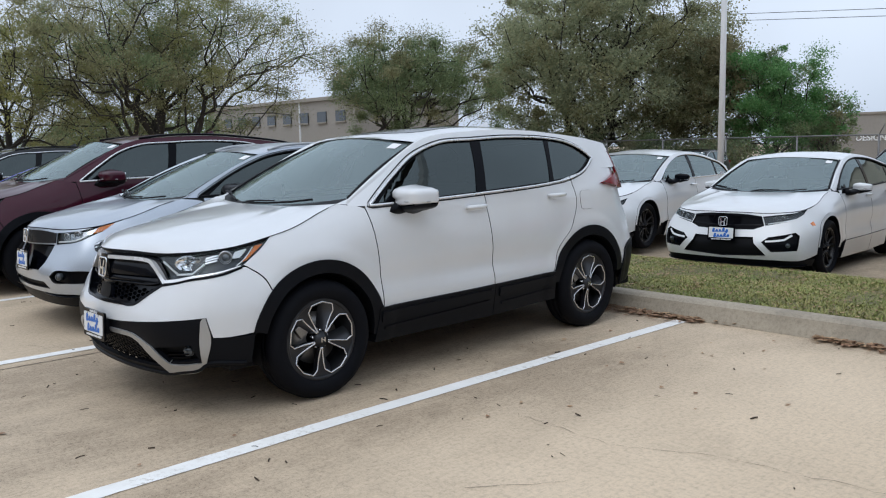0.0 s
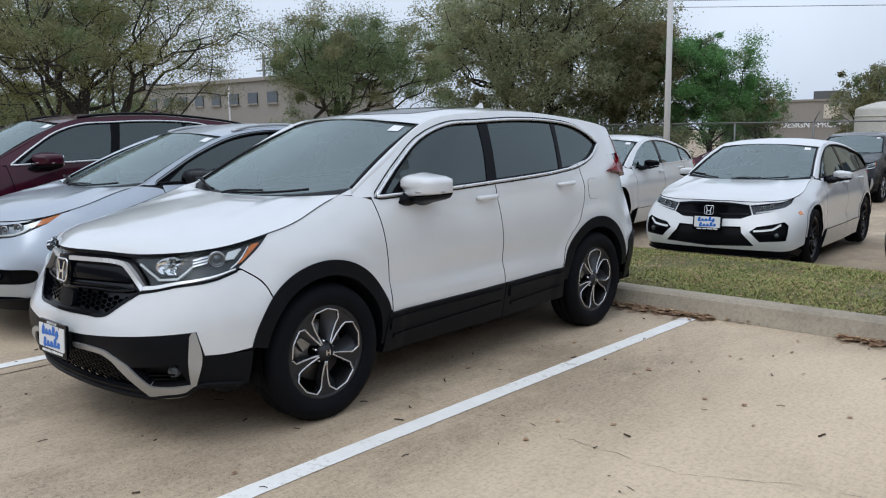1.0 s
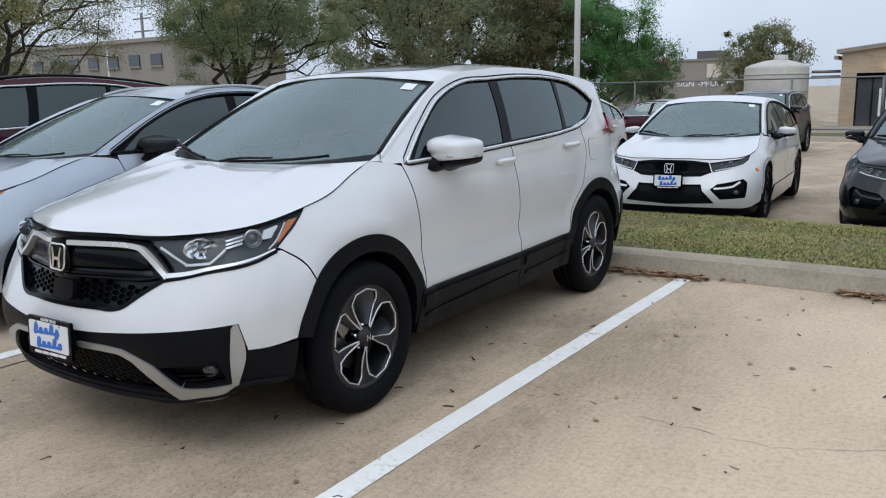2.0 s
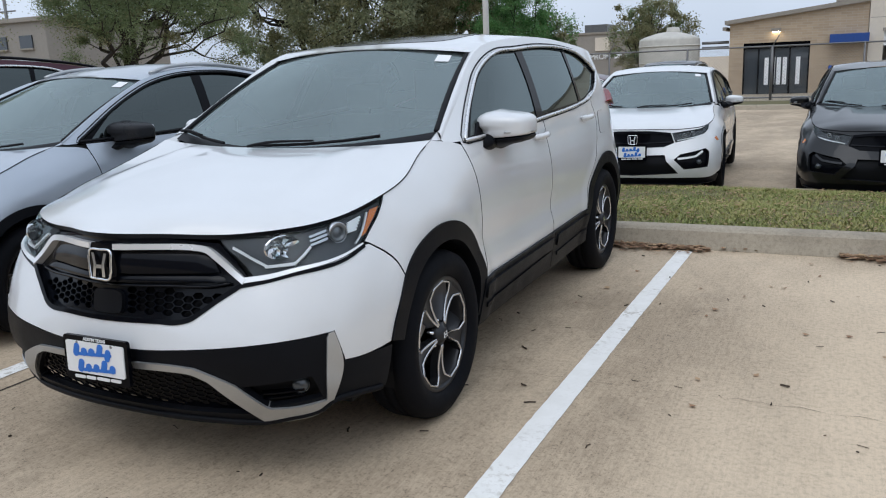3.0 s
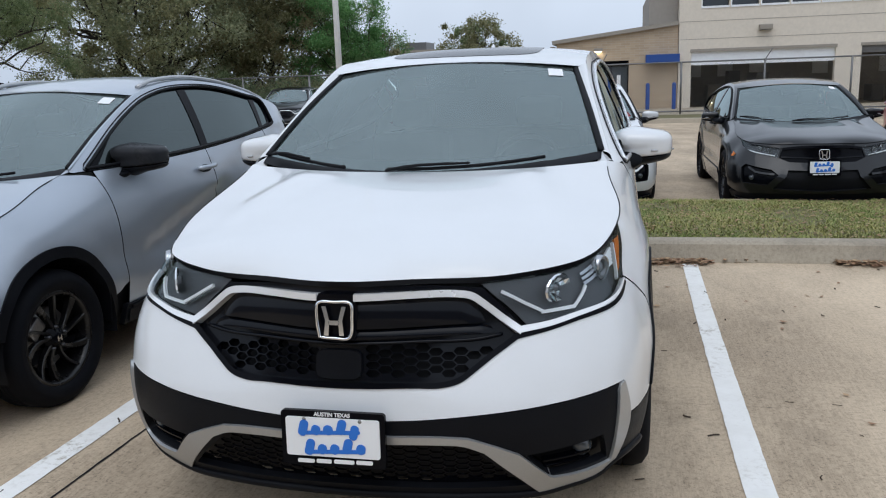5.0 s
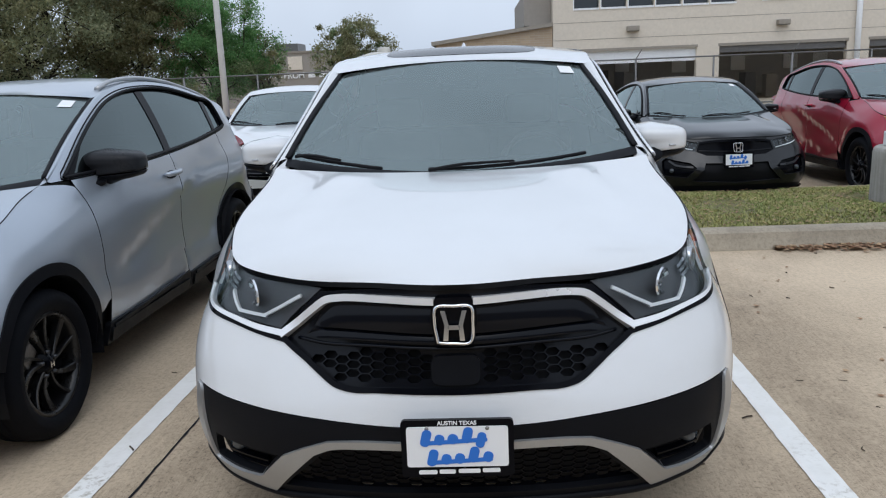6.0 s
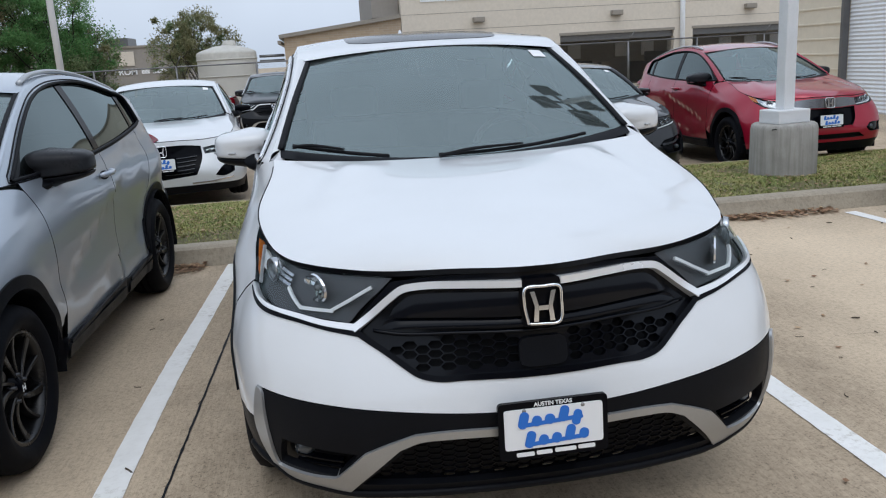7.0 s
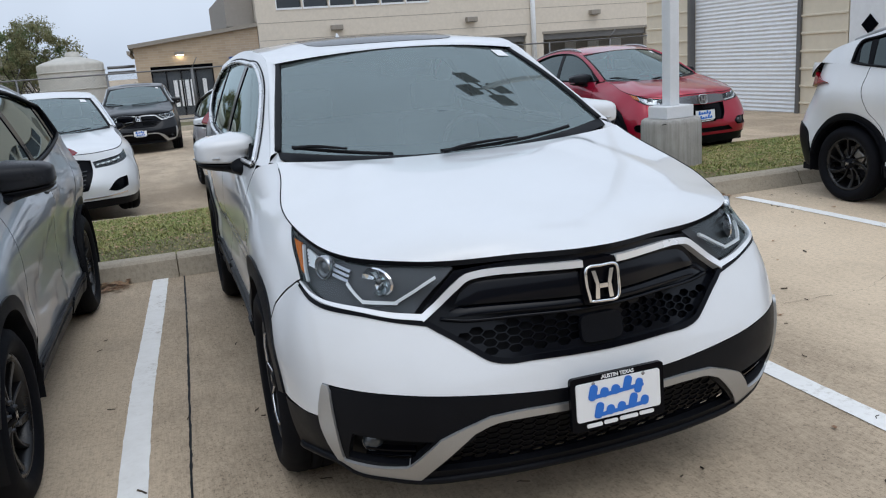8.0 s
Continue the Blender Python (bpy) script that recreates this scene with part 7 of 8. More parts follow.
bv, bf = blades(190000, -4.6, 9.2, 3.60, 6.07, 0.006, 0.025, 3)
bv2, bf2 = blades(30000, -24, -4.6, 3.60, 6.07, 0.015, 0.045, 4)
n0 = len(bv)
bv += bv2
bf += [tuple(k + n0 for k in q) for q in bf2]
tagged(mesh_of("grass", bv, bf, grass_mat), "patchy green and straw-coloured mown grass", "grass", kind="stuff")


def litter(count, boxes, size, seed, height):
    """Dry leaves and bark chips lying about, each a small curled scrap."""
    r = random.Random(seed)
    v, f = [], []
    for x0, x1, y0, y1, share in boxes:
        for _ in range(int(count * share)):
            x = r.uniform(x0, x1)
            y = y1 - (y1 - y0) * (abs(r.gauss(0, 0.45)) if y1 < 3.6 else r.random())
            y = max(y0 - 0.05, min(y1, y))
            a, s = r.uniform(0, 6.283), r.uniform(0.5, 1.3) * size
            w = s * r.uniform(0.18, 0.42)
            dx, dy = math.cos(a), math.sin(a)
            z = ground_z(y) + 0.004 + r.uniform(0, height)
            if y > 3.6:
                z = bed_z(x, y) + 0.012 + r.uniform(0, height)
            k = len(v)
            c = r.uniform(0.1, 0.35) * s
            tilt = r.uniform(-0.3, 0.3) * s
            v += [(x - dx * s / 2, y - dy * s / 2, z + c * 0.4), (x - dy * w, y + dx * w, z + tilt * 0.3 + 0.002), (x + dx * s / 2, y + dy * s / 2, z + c * 0.5), (x + dy * w, y - dx * w, z + 0.001)]
            f += [(k, k + 1, k + 3), (k + 1, k + 2, k + 3)]
    return v, f


lv, lf = litter(2600, ((-0.35, 1.55, 3.24, 3.42, 0.42), (1.5, 1.9, 3.35, 3.42, 0.004), (2.45, 3.1, 3.28, 3.42, 0.11), (3.0, 3.85, 3.24, 3.42, 0.12), (-1.95, -1.55, 3.2, 3.42, 0.08), (-6, -2, 3.25, 3.42, 0.13)), 0.052, 5, 0.03)
tagged(mesh_of("leaf_litter", lv, lf, litter_mat), "drift of dry brown leaves and chips against the kerb", "leaf litter", kind="stuff")
lv, lf = litter(60, ((0.9, 5.0, -3.6, 3.2, 0.8), (-2.0, 0.9, -4.0, -1.4, 0.2)), 0.042, 9, 0.004)
tagged(mesh_of("stray_leaves", lv, lf, litter_mat), "dry brown leaves strewn on the concrete", "leaf litter", kind="stuff")
lv, lf = litter(7500, ((-4.5, 9, 3.7, 6.0, 0.85), (-20, -4.5, 3.7, 6, 0.15)), 0.036, 6, 0.010)
tagged(mesh_of("grass_litter", lv, lf, litter_mat), "dry leaves scattered in the grass", "leaf litter", kind="stuff")
rt = random.Random(12)
tv, tf = [], []
for _ in range(190):
    x, y = rt.uniform(-4.5, 6.5), rt.uniform(-2.2, 3.3)
    n, s, a = rt.choice((2, 3, 4)), rt.uniform(0.010, 0.055), rt.uniform(0, 6.283)
    w = rt.uniform(0.0015, 0.0045)
    for i in range(n):
        a2 = a + rt.uniform(-0.5, 0.5)
        dx, dy = math.cos(a2), math.sin(a2)
        k = len(tv)
        x2, y2 = x + dx * s / n, y + dy * s / n
        z = 0.004
        tv += [(x - dy * w, y + dx * w, z), (x + dy * w, y - dx * w, z), (x2 + dy * w, y2 - dx * w, z), (x2 - dy * w, y2 + dx * w, z), (x, y, z + w * 1.6), (x2, y2, z + w * 1.6)]
        tf += [(k, k + 3, k + 5, k + 4), (k + 2, k + 1, k + 4, k + 5), (k, k + 4, k + 1), (k + 3, k + 2, k + 5)]
        x, y = x2, y2
tagged(mesh_of("ground_twigs", tv, tf, twig_mat), "small dark twigs and leaf bits strewn on the concrete", "twigs", kind="stuff")

# ---------------------------------------------------------------- lamp posts, fence, wires
def rail_between(name, a, b, r, mat, parent=None, label="", sides=8):
    return tube(name, np.linspace(a, b, 2), r, mat, parent, label, sides)


def streaked_concrete():
    """Old cast concrete with runs of damp and grime down its side."""
    m = shader("streaked_concrete", (0.36, 0.345, 0.315), 0.92)
    runs, blot, fine = noise_of(m, 1.0, 5, 0.65, (24, 24, 0.9)), noise_of(m, 5, 4, 0.6), noise_of(m, 160, 3, 0.6)
    base = mix_of(m, 0.4, ramp_of(m, blot, ((0.3, (0.29, 0.275, 0.25)), (0.7, (0.43, 0.415, 0.385)))), ramp_of(m, fine, ((0.3, (0.25, 0.24, 0.22)), (0.7, (0.45, 0.435, 0.40)))))
    set_color(m, mix_of(m, 0.42, base, ramp_of(m, runs, ((0.36, (0.42, 0.41, 0.39)), (0.56, (1.0, 1.0, 1.0)))), "MULTIPLY"))
    set_bump(m, fine, 0.35, 0.004)
    return m


pier_concrete = streaked_concrete()


def big_lamp_post(x, y, z, heads=True, name="lamp_post", height=9.0):
    root = thing(name, "white square lamp post on a round concrete pier in the grass", "lamp post")
    pier = lathe_part("pier", [(0.0001, 0.60), (0.29, 0.60), (0.312, 0.585), (0.322, 0.55), (0.325, 0.3), (0.327, -0.1)], 40, pier_concrete, root, "stained round concrete pier", axis="z", at=(x, y, z))
    box_part("base_cover", x - 0.19, x + 0.19, y - 0.15, y + 0.15, z + 0.60, z + 0.735, pole_white, root, 0.012, turn=pose(x, y, 0) @ pose(0, 0, 0, 0, 0, 8) @ pose(-x, -y, 0))
    box_part("post", x - 0.066, x + 0.066, y - 0.066, y + 0.066, z + 0.73, z + height, pole_white, root, 0.015, turn=pose(x, y, 0) @ pose(0, 0, 0, 0, 0, 8) @ pose(-x, -y, 0))
    ck = [(x - 0.26 + 0.03 * i, y - 0.215 - 0.012 * i, z + 0.555 + 0.012 * math.sin(i * 2.2)) for i in range(6)]
    tube("pier_crack", ck, 0.004, seal, pier, sides=4)
    if heads:
        for a in range(4):
            t = pose(x, y, z + height) @ pose(0, 0, 0, 0, 0, 90 * a + 30)
            part("lamp_head", box(bmesh.new(), 0.34, 0.86, -0.27, 0.27, -0.07, 0.07, 0.03, t), lamp_head_dark, root)
            part("lamp_arm", box(bmesh.new(), 0.0, 0.4, -0.04, 0.04, -0.03, 0.03, 0.0, t), lamp_head_dark, root)
    return root


big_lamp_post(4.105, 4.62, 0.07, heads=True, height=7.7)
thin = thing("lamp_post", "tall slim white lamp post in the lot", "lamp post")
tube("post", [(-7.3, 20.5, ground_z(20.5)), (-7.3, 20.5, 5), (-7.3, 20.5, 12)], [0.10, 0.085, 0.06], pole_white, thin, sides=12)
lathe_part("foot", [(0.0001, 0.5), (0.25, 0.5), (0.27, 0.45), (0.27, -0.2)], 24, old_concrete, thin, axis="z", at=(-7.3, 20.5, ground_z(20.5)))

FENCE_Y, FENCE_X0, FENCE_X1, FENCE_H = 29.0, -35.15, 22.5, 1.98
fz = ground_z(26.4) + 0.15
fence = thing("chain_link_fence", "grey galvanised chain-link fence on steel posts", "fence")
k = 0
xx = FENCE_X0
while xx <= FENCE_X1:
    post = rail_between("fence_post", (xx, FENCE_Y, fz), (xx, FENCE_Y, fz + FENCE_H - 0.05), 0.038 if k % 4 else 0.05, galvanised, fence)
    if k % 2 == 0:
        rail_between("wire_arm", (xx, FENCE_Y, fz + FENCE_H - 0.05), (xx + 0.22, FENCE_Y - 0.12, fz + FENCE_H + 0.34), 0.018, galvanised, post)
    xx += 2.95
    k += 1
for zz in (FENCE_H - 0.05, 0.12):
    rail_between("fence_rail", (FENCE_X0, FENCE_Y, fz + zz), (FENCE_X1, FENCE_Y, fz + zz), 0.028, galvanised, fence)
mv, mf = [], []


def wire(a, b, w):
    n = len(mv)
    mv.extend([(a[0] - w, a[1], a[2]), (a[0] + w, a[1], a[2]), (b[0] + w, b[1], b[2]), (b[0] - w, b[1], b[2])])
    mf.append((n, n + 1, n + 2, n + 3))


step = 0.11
i = 0
top = FENCE_H - 0.05
while i * step < (FENCE_X1 - FENCE_X0):
    x = FENCE_X0 + i * step
    for sgn in (1, -1):
        xe = x + sgn * top
        wire((x, FENCE_Y, fz), (xe, FENCE_Y, fz + top), 0.0032)
    i += 1
tagged(mesh_of("fence_mesh", mv, mf, galvanised, fence), "woven wire mesh", kind="stuff")

wires = (((-30, 46, 10.4), (30, 46, 4.9)), ((-30, 46, 10.0), (30, 46, 4.5)), ((-75, 46, 9.45), (-30, 46, 11.0)), ((-90, 46, 10.75), (-50, 46, 9.4)))
for a, b in wires:
    line = [(a[0] + (b[0] - a[0]) * t, a[1] + (b[1] - a[1]) * t, a[2] + (b[2] - a[2]) * t - 0.4 * t * (1 - t)) for t in np.linspace(0, 1, 24)]
    tagged(tube("power_line", line, 0.016, seal, None, sides=4), "thin black overhead power line", "power line")


def utility_pole(x, y, h, arm=True):
    root = thing("utility_pole", "weathered wooden utility pole with a crossarm", "utility pole")
    tube("pole", [(x, y, -0.6), (x, y, h * 0.5), (x, y, h)], [0.17, 0.15, 0.12], galvanised, root, sides=10)
    if arm:
        for dz in (0.5, 1.6):
            rail_between("crossarm", (x - 1.2, y, h - dz), (x + 1.2, y, h - dz), 0.07, galvanised, root, sides=6)
    return root


utility_pole(-60.9, 45.0, 9.0)
st = thing("street_lamp", "slim street lamp with two arms", "street lamp")
tube("pole", [(-47.5, 32, -0.6), (-47.5, 32, 3), (-47.5, 32, 6.0)], [0.1, 0.09, 0.07], pole_white, st, sides=8)
rail_between("lamp_arm", (-48.4, 32, 6.0), (-46.6, 32, 6.0), 0.06, pole_white, st, sides=6)

# ---------------------------------------------------------------- buildings
def wall_openings(name, x0, x1, z0, z1, y, thick, openings, mat, parent):
    """A wall along x with rectangular openings cut through; openings are (xa, xb, za, zb)."""
    xs = sorted({x0, x1, *[o[0] for o in openings], *[o[1] for o in openings]})
    zs = sorted({z0, z1, *[o[2] for o in openings], *[o[3] for o in openings]})
    bm = bmesh.new()
    for a, b in zip(xs[:-1], xs[1:]):
        for c, d in zip(zs[:-1], zs[1:]):
            mx, mz = (a + b) / 2, (c + d) / 2
            if any(o[0] < mx < o[1] and o[2] < mz < o[3] for o in openings):
                continue
            box(bm, a, b, y, y + thick, c, d)
    bmesh.ops.remove_doubles(bm, verts=bm.verts, dist=0.001)
    seen = {}
    for f in bm.faces:
        key = tuple(round(c, 3) for c in f.calc_center_median())
        seen.setdefault(key, []).append(f)
    bmesh.ops.delete(bm, geom=[f for fs in seen.values() if len(fs) > 1 for f in fs], context="FACES_ONLY")
    return part(name, bm, mat, parent)


BZ = ground_z(34) + 0.05
WY = 34.0
service = thing("service_building", "tan stucco service building with open vehicle bays and upper windows", "building")
bays = [(3.95, 9.66, BZ - 0.3, 2.10), (10.65, 16.12, BZ - 0.3, 2.11), (17.06, 22.9, BZ - 0.3, 2.12), (23.9, 29.5, BZ - 0.3, 2.12)]
wins = [(4.3 + 1.18 * i, 5.42 + 1.18 * i, 3.92, 5.0) for i in range(6)] + [(12.4 + 1.18 * i, 13.52 + 1.18 * i, 3.98, 5.0) for i in range(6)]
wall_openings("wall", 3.42, 33.0, BZ - 0.4, 7.4, WY - 0.3, 0.3, bays + wins, tan_wall, service)
box_part("roof", 3.3, 33.1, WY - 0.4, WY + 18, 7.4, 7.6, roof_metal, service)
box_part("side_wall", 3.42, 3.72, WY + 0.002, WY + 18, BZ - 0.4, 7.39, tan_wall, service)
box_part("back_wall", 3.73, 33.0, WY + 12, WY + 12.2, BZ - 0.4, 7.39, dark_inside, service)
box_part("bay_ceiling", 3.73, 33.0, WY + 0.01, WY + 11.9, 2.75, 2.95, dark_inside, service)
box_part("bay_floor", 3.73, 33.0, WY - 0.25, WY + 11.9, BZ - 0.12, BZ - 0.02, kerb_concrete, service)
for xa, xb, za, zb in wins:
    w = box_part("window", xa + 0.05, xb - 0.05, WY - 0.2, WY - 0.17, za + 0.05, zb - 0.05, win_glass, service)
    box_part("window_frame", xa, xa + 0.05, WY - 0.26, WY - 0.12, za, zb, metal_white, w)
    box_part("window_sill", xa, xb, WY - 0.33, WY - 0.12, za - 0.04, za + 0.04, metal_white, w)
for i, (xa, xb, za, zb) in enumerate(bays):
    sh = box_part("bay_shutter", xa, xb, WY - 0.18, WY - 0.12, zb - (0.55 if i == 0 else 0.28), zb, metal_white if i == 0 else galvanised, service, label="rolled-up shutter")
    box_part("bay_lintel", xa - 0.05, xb + 0.05, WY - 0.33, WY - 0.28, zb + 0.0, zb + 0.12, roof_metal, service)
    if i:
        tl = box_part("tube_lamp", xa + 1.2, xa + 2.6, WY + 4.0, WY + 4.12, 1.95, 2.03, lamp_glow, service, label="lit tube lamp")
    rb = random.Random(i + 40)
    for q in range(5):
        bx = xa + 0.5 + q * (xb - xa - 1) / 4 + rb.uniform(-0.2, 0.2)
        box_part("work_bench", bx - 0.25, bx + 0.3, WY + 5 + rb.uniform(0, 3), WY + 8.6, BZ, BZ + rb.uniform(0.8, 1.9), rb.choice((galvanised, trim_dark, roof_metal, grey_wall)), service)
    for q in range(3):
        bx = xa + 0.8 + q * 1.7
        box_part("back_window", bx, bx + 0.8, WY + 11.9, WY + 11.98, 0.9, 1.7, metal_white, service)
for x in (6.87, 13.3, 19.84, 26.3):
    lm = box_part("wall_lamp", x - 0.26, x + 0.26, WY - 0.62, WY - 0.31, 2.90, 3.12, roof_metal, service, 0.03)
    box_part("lamp_face", x - 0.22, x + 0.22, WY - 0.60, WY - 0.35, 2.885, 2.898, win_glass, lm)
for x in (16.5, 30.2):
    tube("downpipe", [(x, WY - 0.42, BZ), (x, WY - 0.42, 3), (x, WY - 0.42, 7.4)], 0.12, metal_white, service, sides=10)
for z in (3.35, 2.62):
    box_part("wall_joint", 3.45, 33.0, WY - 0.306, WY - 0.298, z, z + 0.02, roof_metal, service)
for i in range(9):
    box_part("parapet_rail", 2.3 + 0.02 * i, 2.34 + 0.02 * i, WY + 1 + i, WY + 1.04 + i, 3.4, 4.9, blue_awning if i % 3 == 1 else metal_white, service)
box_part("stair_parapet", 2.2, 3.4, WY + 0.4, WY + 9.6, 3.35, 4.75, grey_wall, service)


def brick_material():
    m = brick_wall
    n, l = m.node_tree.nodes, m.node_tree.links
    bt, tc, mp = n.new("ShaderNodeTexBrick"), n.new("ShaderNodeTexCoord"), n.new("ShaderNodeMapping")
    mp.inputs["Rotation"].default_value = (radians(90), 0, 0)
    bt.inputs["Color1"].default_value, bt.inputs["Color2"].default_value, bt.inputs["Mortar"].default_value = (0.50, 0.385, 0.265, 1), (0.40, 0.30, 0.205, 1), (0.48, 0.43, 0.36, 1)
    bt.inputs["Scale"].default_value, bt.inputs["Brick Width"].default_value, bt.inputs["Row Height"].default_value, bt.inputs["Mortar Size"].default_value = 1.0, 0.40, 0.10, 0.008
    l.new(tc.outputs["Object"], mp.inputs[0])
    l.new(mp.outputs[0], bt.inputs[0])
    set_color(m, mix_of(m, 0.35, bt.outputs[0], ramp_of(m, noise_of(m, 0.8, 5), ((0.3, (0.36, 0.275, 0.19)), (0.7, (0.54, 0.42, 0.30))))))


brick_material()
wing = thing("brick_wing", "low tan brick wing with a sloping roof and a glazed entrance", "building")
wall_openings("wall", -1.75, 3.40, BZ - 0.4, 2.3, WY - 0.25, 0.25, [(-1.19, 1.35, BZ - 0.5, 1.86)], brick_wall, wing)
bm = bmesh.new()
vs = [bm.verts.new(p) for p in ((-1.75, WY - 0.25, 2.302), (3.40, WY - 0.25, 2.302), (3.40, WY - 0.25, 3.25), (-1.75, WY - 0.25, 2.66), (-1.75, WY, 2.302), (3.40, WY, 2.302), (3.40, WY, 3.25), (-1.75, WY, 2.66))]
for q in ((0, 1, 2, 3), (7, 6, 5, 4), (0, 4, 5, 1), (1, 5, 6, 2), (2, 6, 7, 3), (3, 7, 4, 0)):
    bm.faces.new([vs[k] for k in q])
part("gable", bm, brick_wall, wing)
box_part("side_wall", -1.75, -1.5, WY + 0.002, WY + 9, BZ - 0.4, 2.55, brick_wall, wing)
rf = box_part("roof", -1.95, 3.42, WY - 0.45, WY + 9, 0.0, 0.16, roof_metal, wing)
rf.matrix_basis = pose(0, 0, 2.865) @ pose(0, 0, 0, 0, -6.55, 0)
door = box_part("entrance", -1.19, 1.35, WY - 0.14, WY - 0.10, BZ - 0.3, 1.86, win_glass, wing, label="dark glazed entrance")
for x in (-1.19, -0.62, -0.02, 0.58, 1.29):
    box_part("entrance_frame", x, x + 0.06, WY - 0.19, WY - 0.141, BZ - 0.1, 1.86, gloss_black, door)
box_part("entrance_head", -1.19, 1.35, WY - 0.22, WY - 0.142, 1.62, 1.86, gloss_black, door)
for x in (-0.35, -0.1, 0.12, 0.35, 0.85):
    box_part("poster", x, x + 0.16, WY - 0.155, WY - 0.142, 0.15, 1.25, white_card if x != 0.12 else metal_white, door, label="pale panel behind the glass")
aw = box_part("awning", 2.05, 3.44, WY - 0.85, WY - 0.26, 1.72, 2.06, blue_awning, wing, 0.02, "blue fabric awning")
wl_ = box_part("wall_lamp", -0.14, 0.24, WY - 0.42, WY - 0.26, 2.28, 2.42, roof_metal, wing, 0.02)
box_part("lamp_face", -0.10, 0.20, WY - 0.40, WY - 0.28, 2.262, 2.278, lamp_glow, wl_)
box_part("gutter", -2.02, -1.88, WY - 0.5, WY + 9, 2.42, 2.56, roof_metal, wing)
for x in (2.14, 3.22):
    bl = thing("bollard", "blue steel bollard beside the entrance", "bollard", "bollards")
    lathe_part("bollard_post", [(0.0001, 1.12), (0.06, 1.10), (0.085, 1.05), (0.085, 0)], 16, blue_awning, bl, axis="z", at=(x, WY - 1.1, ground_z(26.4) + 0.17))
GX = 10.9
shed = thing("metal_shed", "cream ribbed sheet-metal building with a white roller shutter", "building")
gz = -0.4
for a, b in ((13.59, 15.4), (8.92, 10.09), (2.0, 8.89)):
    box_part("wall", GX, GX + 0.2, a, b, gz, 5.2, metal_cream if a > 8.9 else metal_white, shed)
    if a > 8.9:
        for k in range(16):
            box_part("wall_rib", GX - 0.03, GX + 0.001, a + 0.01, b - 0.01, gz + 0.12 + k * 0.335, gz + 0.16 + k * 0.335, metal_cream, shed, 0.008)
box_part("wall_above", GX, GX + 0.2, 10.092, 13.588, 3.3, 5.2, metal_cream, shed)
box_part("side_wall", GX + 0.201, GX + 9, 15.2, 15.4, gz, 5.2, metal_cream, shed)
box_part("roof", GX - 0.1, GX + 9, 1.9, 15.5, 5.2, 5.35, roof_metal, shed)
for y in (10.05, 13.55):
    box_part("door_jamb", GX - 0.05, GX + 0.1, y, y + 0.09, gz, 3.3, galvanised, shed)
bm = bmesh.new()
rows = 44
for k in range(rows * 2 + 1):
    z = gz + 0.02 + k * (3.68 / (rows * 2))
    d = 0.10 + (0.022 if k % 2 else 0.0)
    bm.verts.new((GX + d, 10.13, z))
    bm.verts.new((GX + d, 13.55, z))
bm.verts.ensure_lookup_table()
for k in range(rows * 2):
    bm.faces.new((bm.verts[2 * k], bm.verts[2 * k + 1], bm.verts[2 * k + 3], bm.verts[2 * k + 2]))
part("roller_shutter", bm, metal_white, shed, "white ribbed roller shutter")
dm = box_part("diamond_mark", -0.13, 0.13, -0.13, 0.13, -0.004, 0.004, gloss_black, shed, label="black diamond mark")
dm.matrix_basis = pose(GX - 0.012, 8.43, 1.50, 0, 90, 0) @ pose(0, 0, 0, 0, 0, 45)

tank = thing("water_tank", "pale round plastic water tank with a domed lid", "water tank")
lathe_part("tank_body", [(0.0001, 2.64), (0.5, 2.58), (1.05, 2.42), (1.24, 2.33), (1.27, 2.26), (1.27, -0.8)], 40, tank_mat, tank, axis="z", at=(-4.25, 33.9, -0.12))
lathe_part("tank_lid", [(0.0001, 0.22), (0.25, 0.2), (0.3, 0.0)], 20, tank_mat, tank, axis="z", at=(-4.1, 33.9, 2.48))
for z in (0.4, 1.2, 1.9):
    tube("tank_hoop", [(-4.25 + 1.28 * math.cos(a), 33.9 + 1.28 * math.sin(a), z) for a in np.linspace(0, 2 * math.pi, 33)[:-1]], 0.03, tank_mat, tank, sides=6, closed=True)
rail_between("tank_pipe", (-2.85, 33.7, 1.95), (-1.8, 33.95, 1.95), 0.06, galvanised, tank)
rail_between("tank_pipe", (-2.85, 33.7, 1.75), (-1.8, 33.95, 1.75), 0.05, galvanised, tank)

print_shop = thing("print_shop", "flat grey-brown commercial building with white wall lettering", "building")
box_part("wall", -22, -9.6, 60, 66, -0.7, 3.35, grey_wall, print_shop)
box_part("roof", -22.1, -9.5, 59.9, 66, 3.35, 3.5, roof_metal, print_shop)
box_part("roof_hut", -15.9, -14.1, 62, 65, 3.45, 4.15, galvanised, print_shop)
box_part("wall_sign", -14.5, -13.4, 59.9, 59.99, 2.1, 3.1, tan_wall, print_shop)
for word, x in (("IC", -18.35), ("DESIGN", -16.45), ("-", -15.05), ("PROM", -14.1)):
    text_mesh(word, 0.60, pose(x, 59.96, 1.65, 90), white_card, print_shop, depth=0.02, bold=0.012)
for xa, xb in ((-13.0, -12.45), (-12.2, -11.2)):
    box_part("sign_bar", xa, xb, 59.94, 59.98, 1.48, 1.82, white_card, print_shop, 0.004)

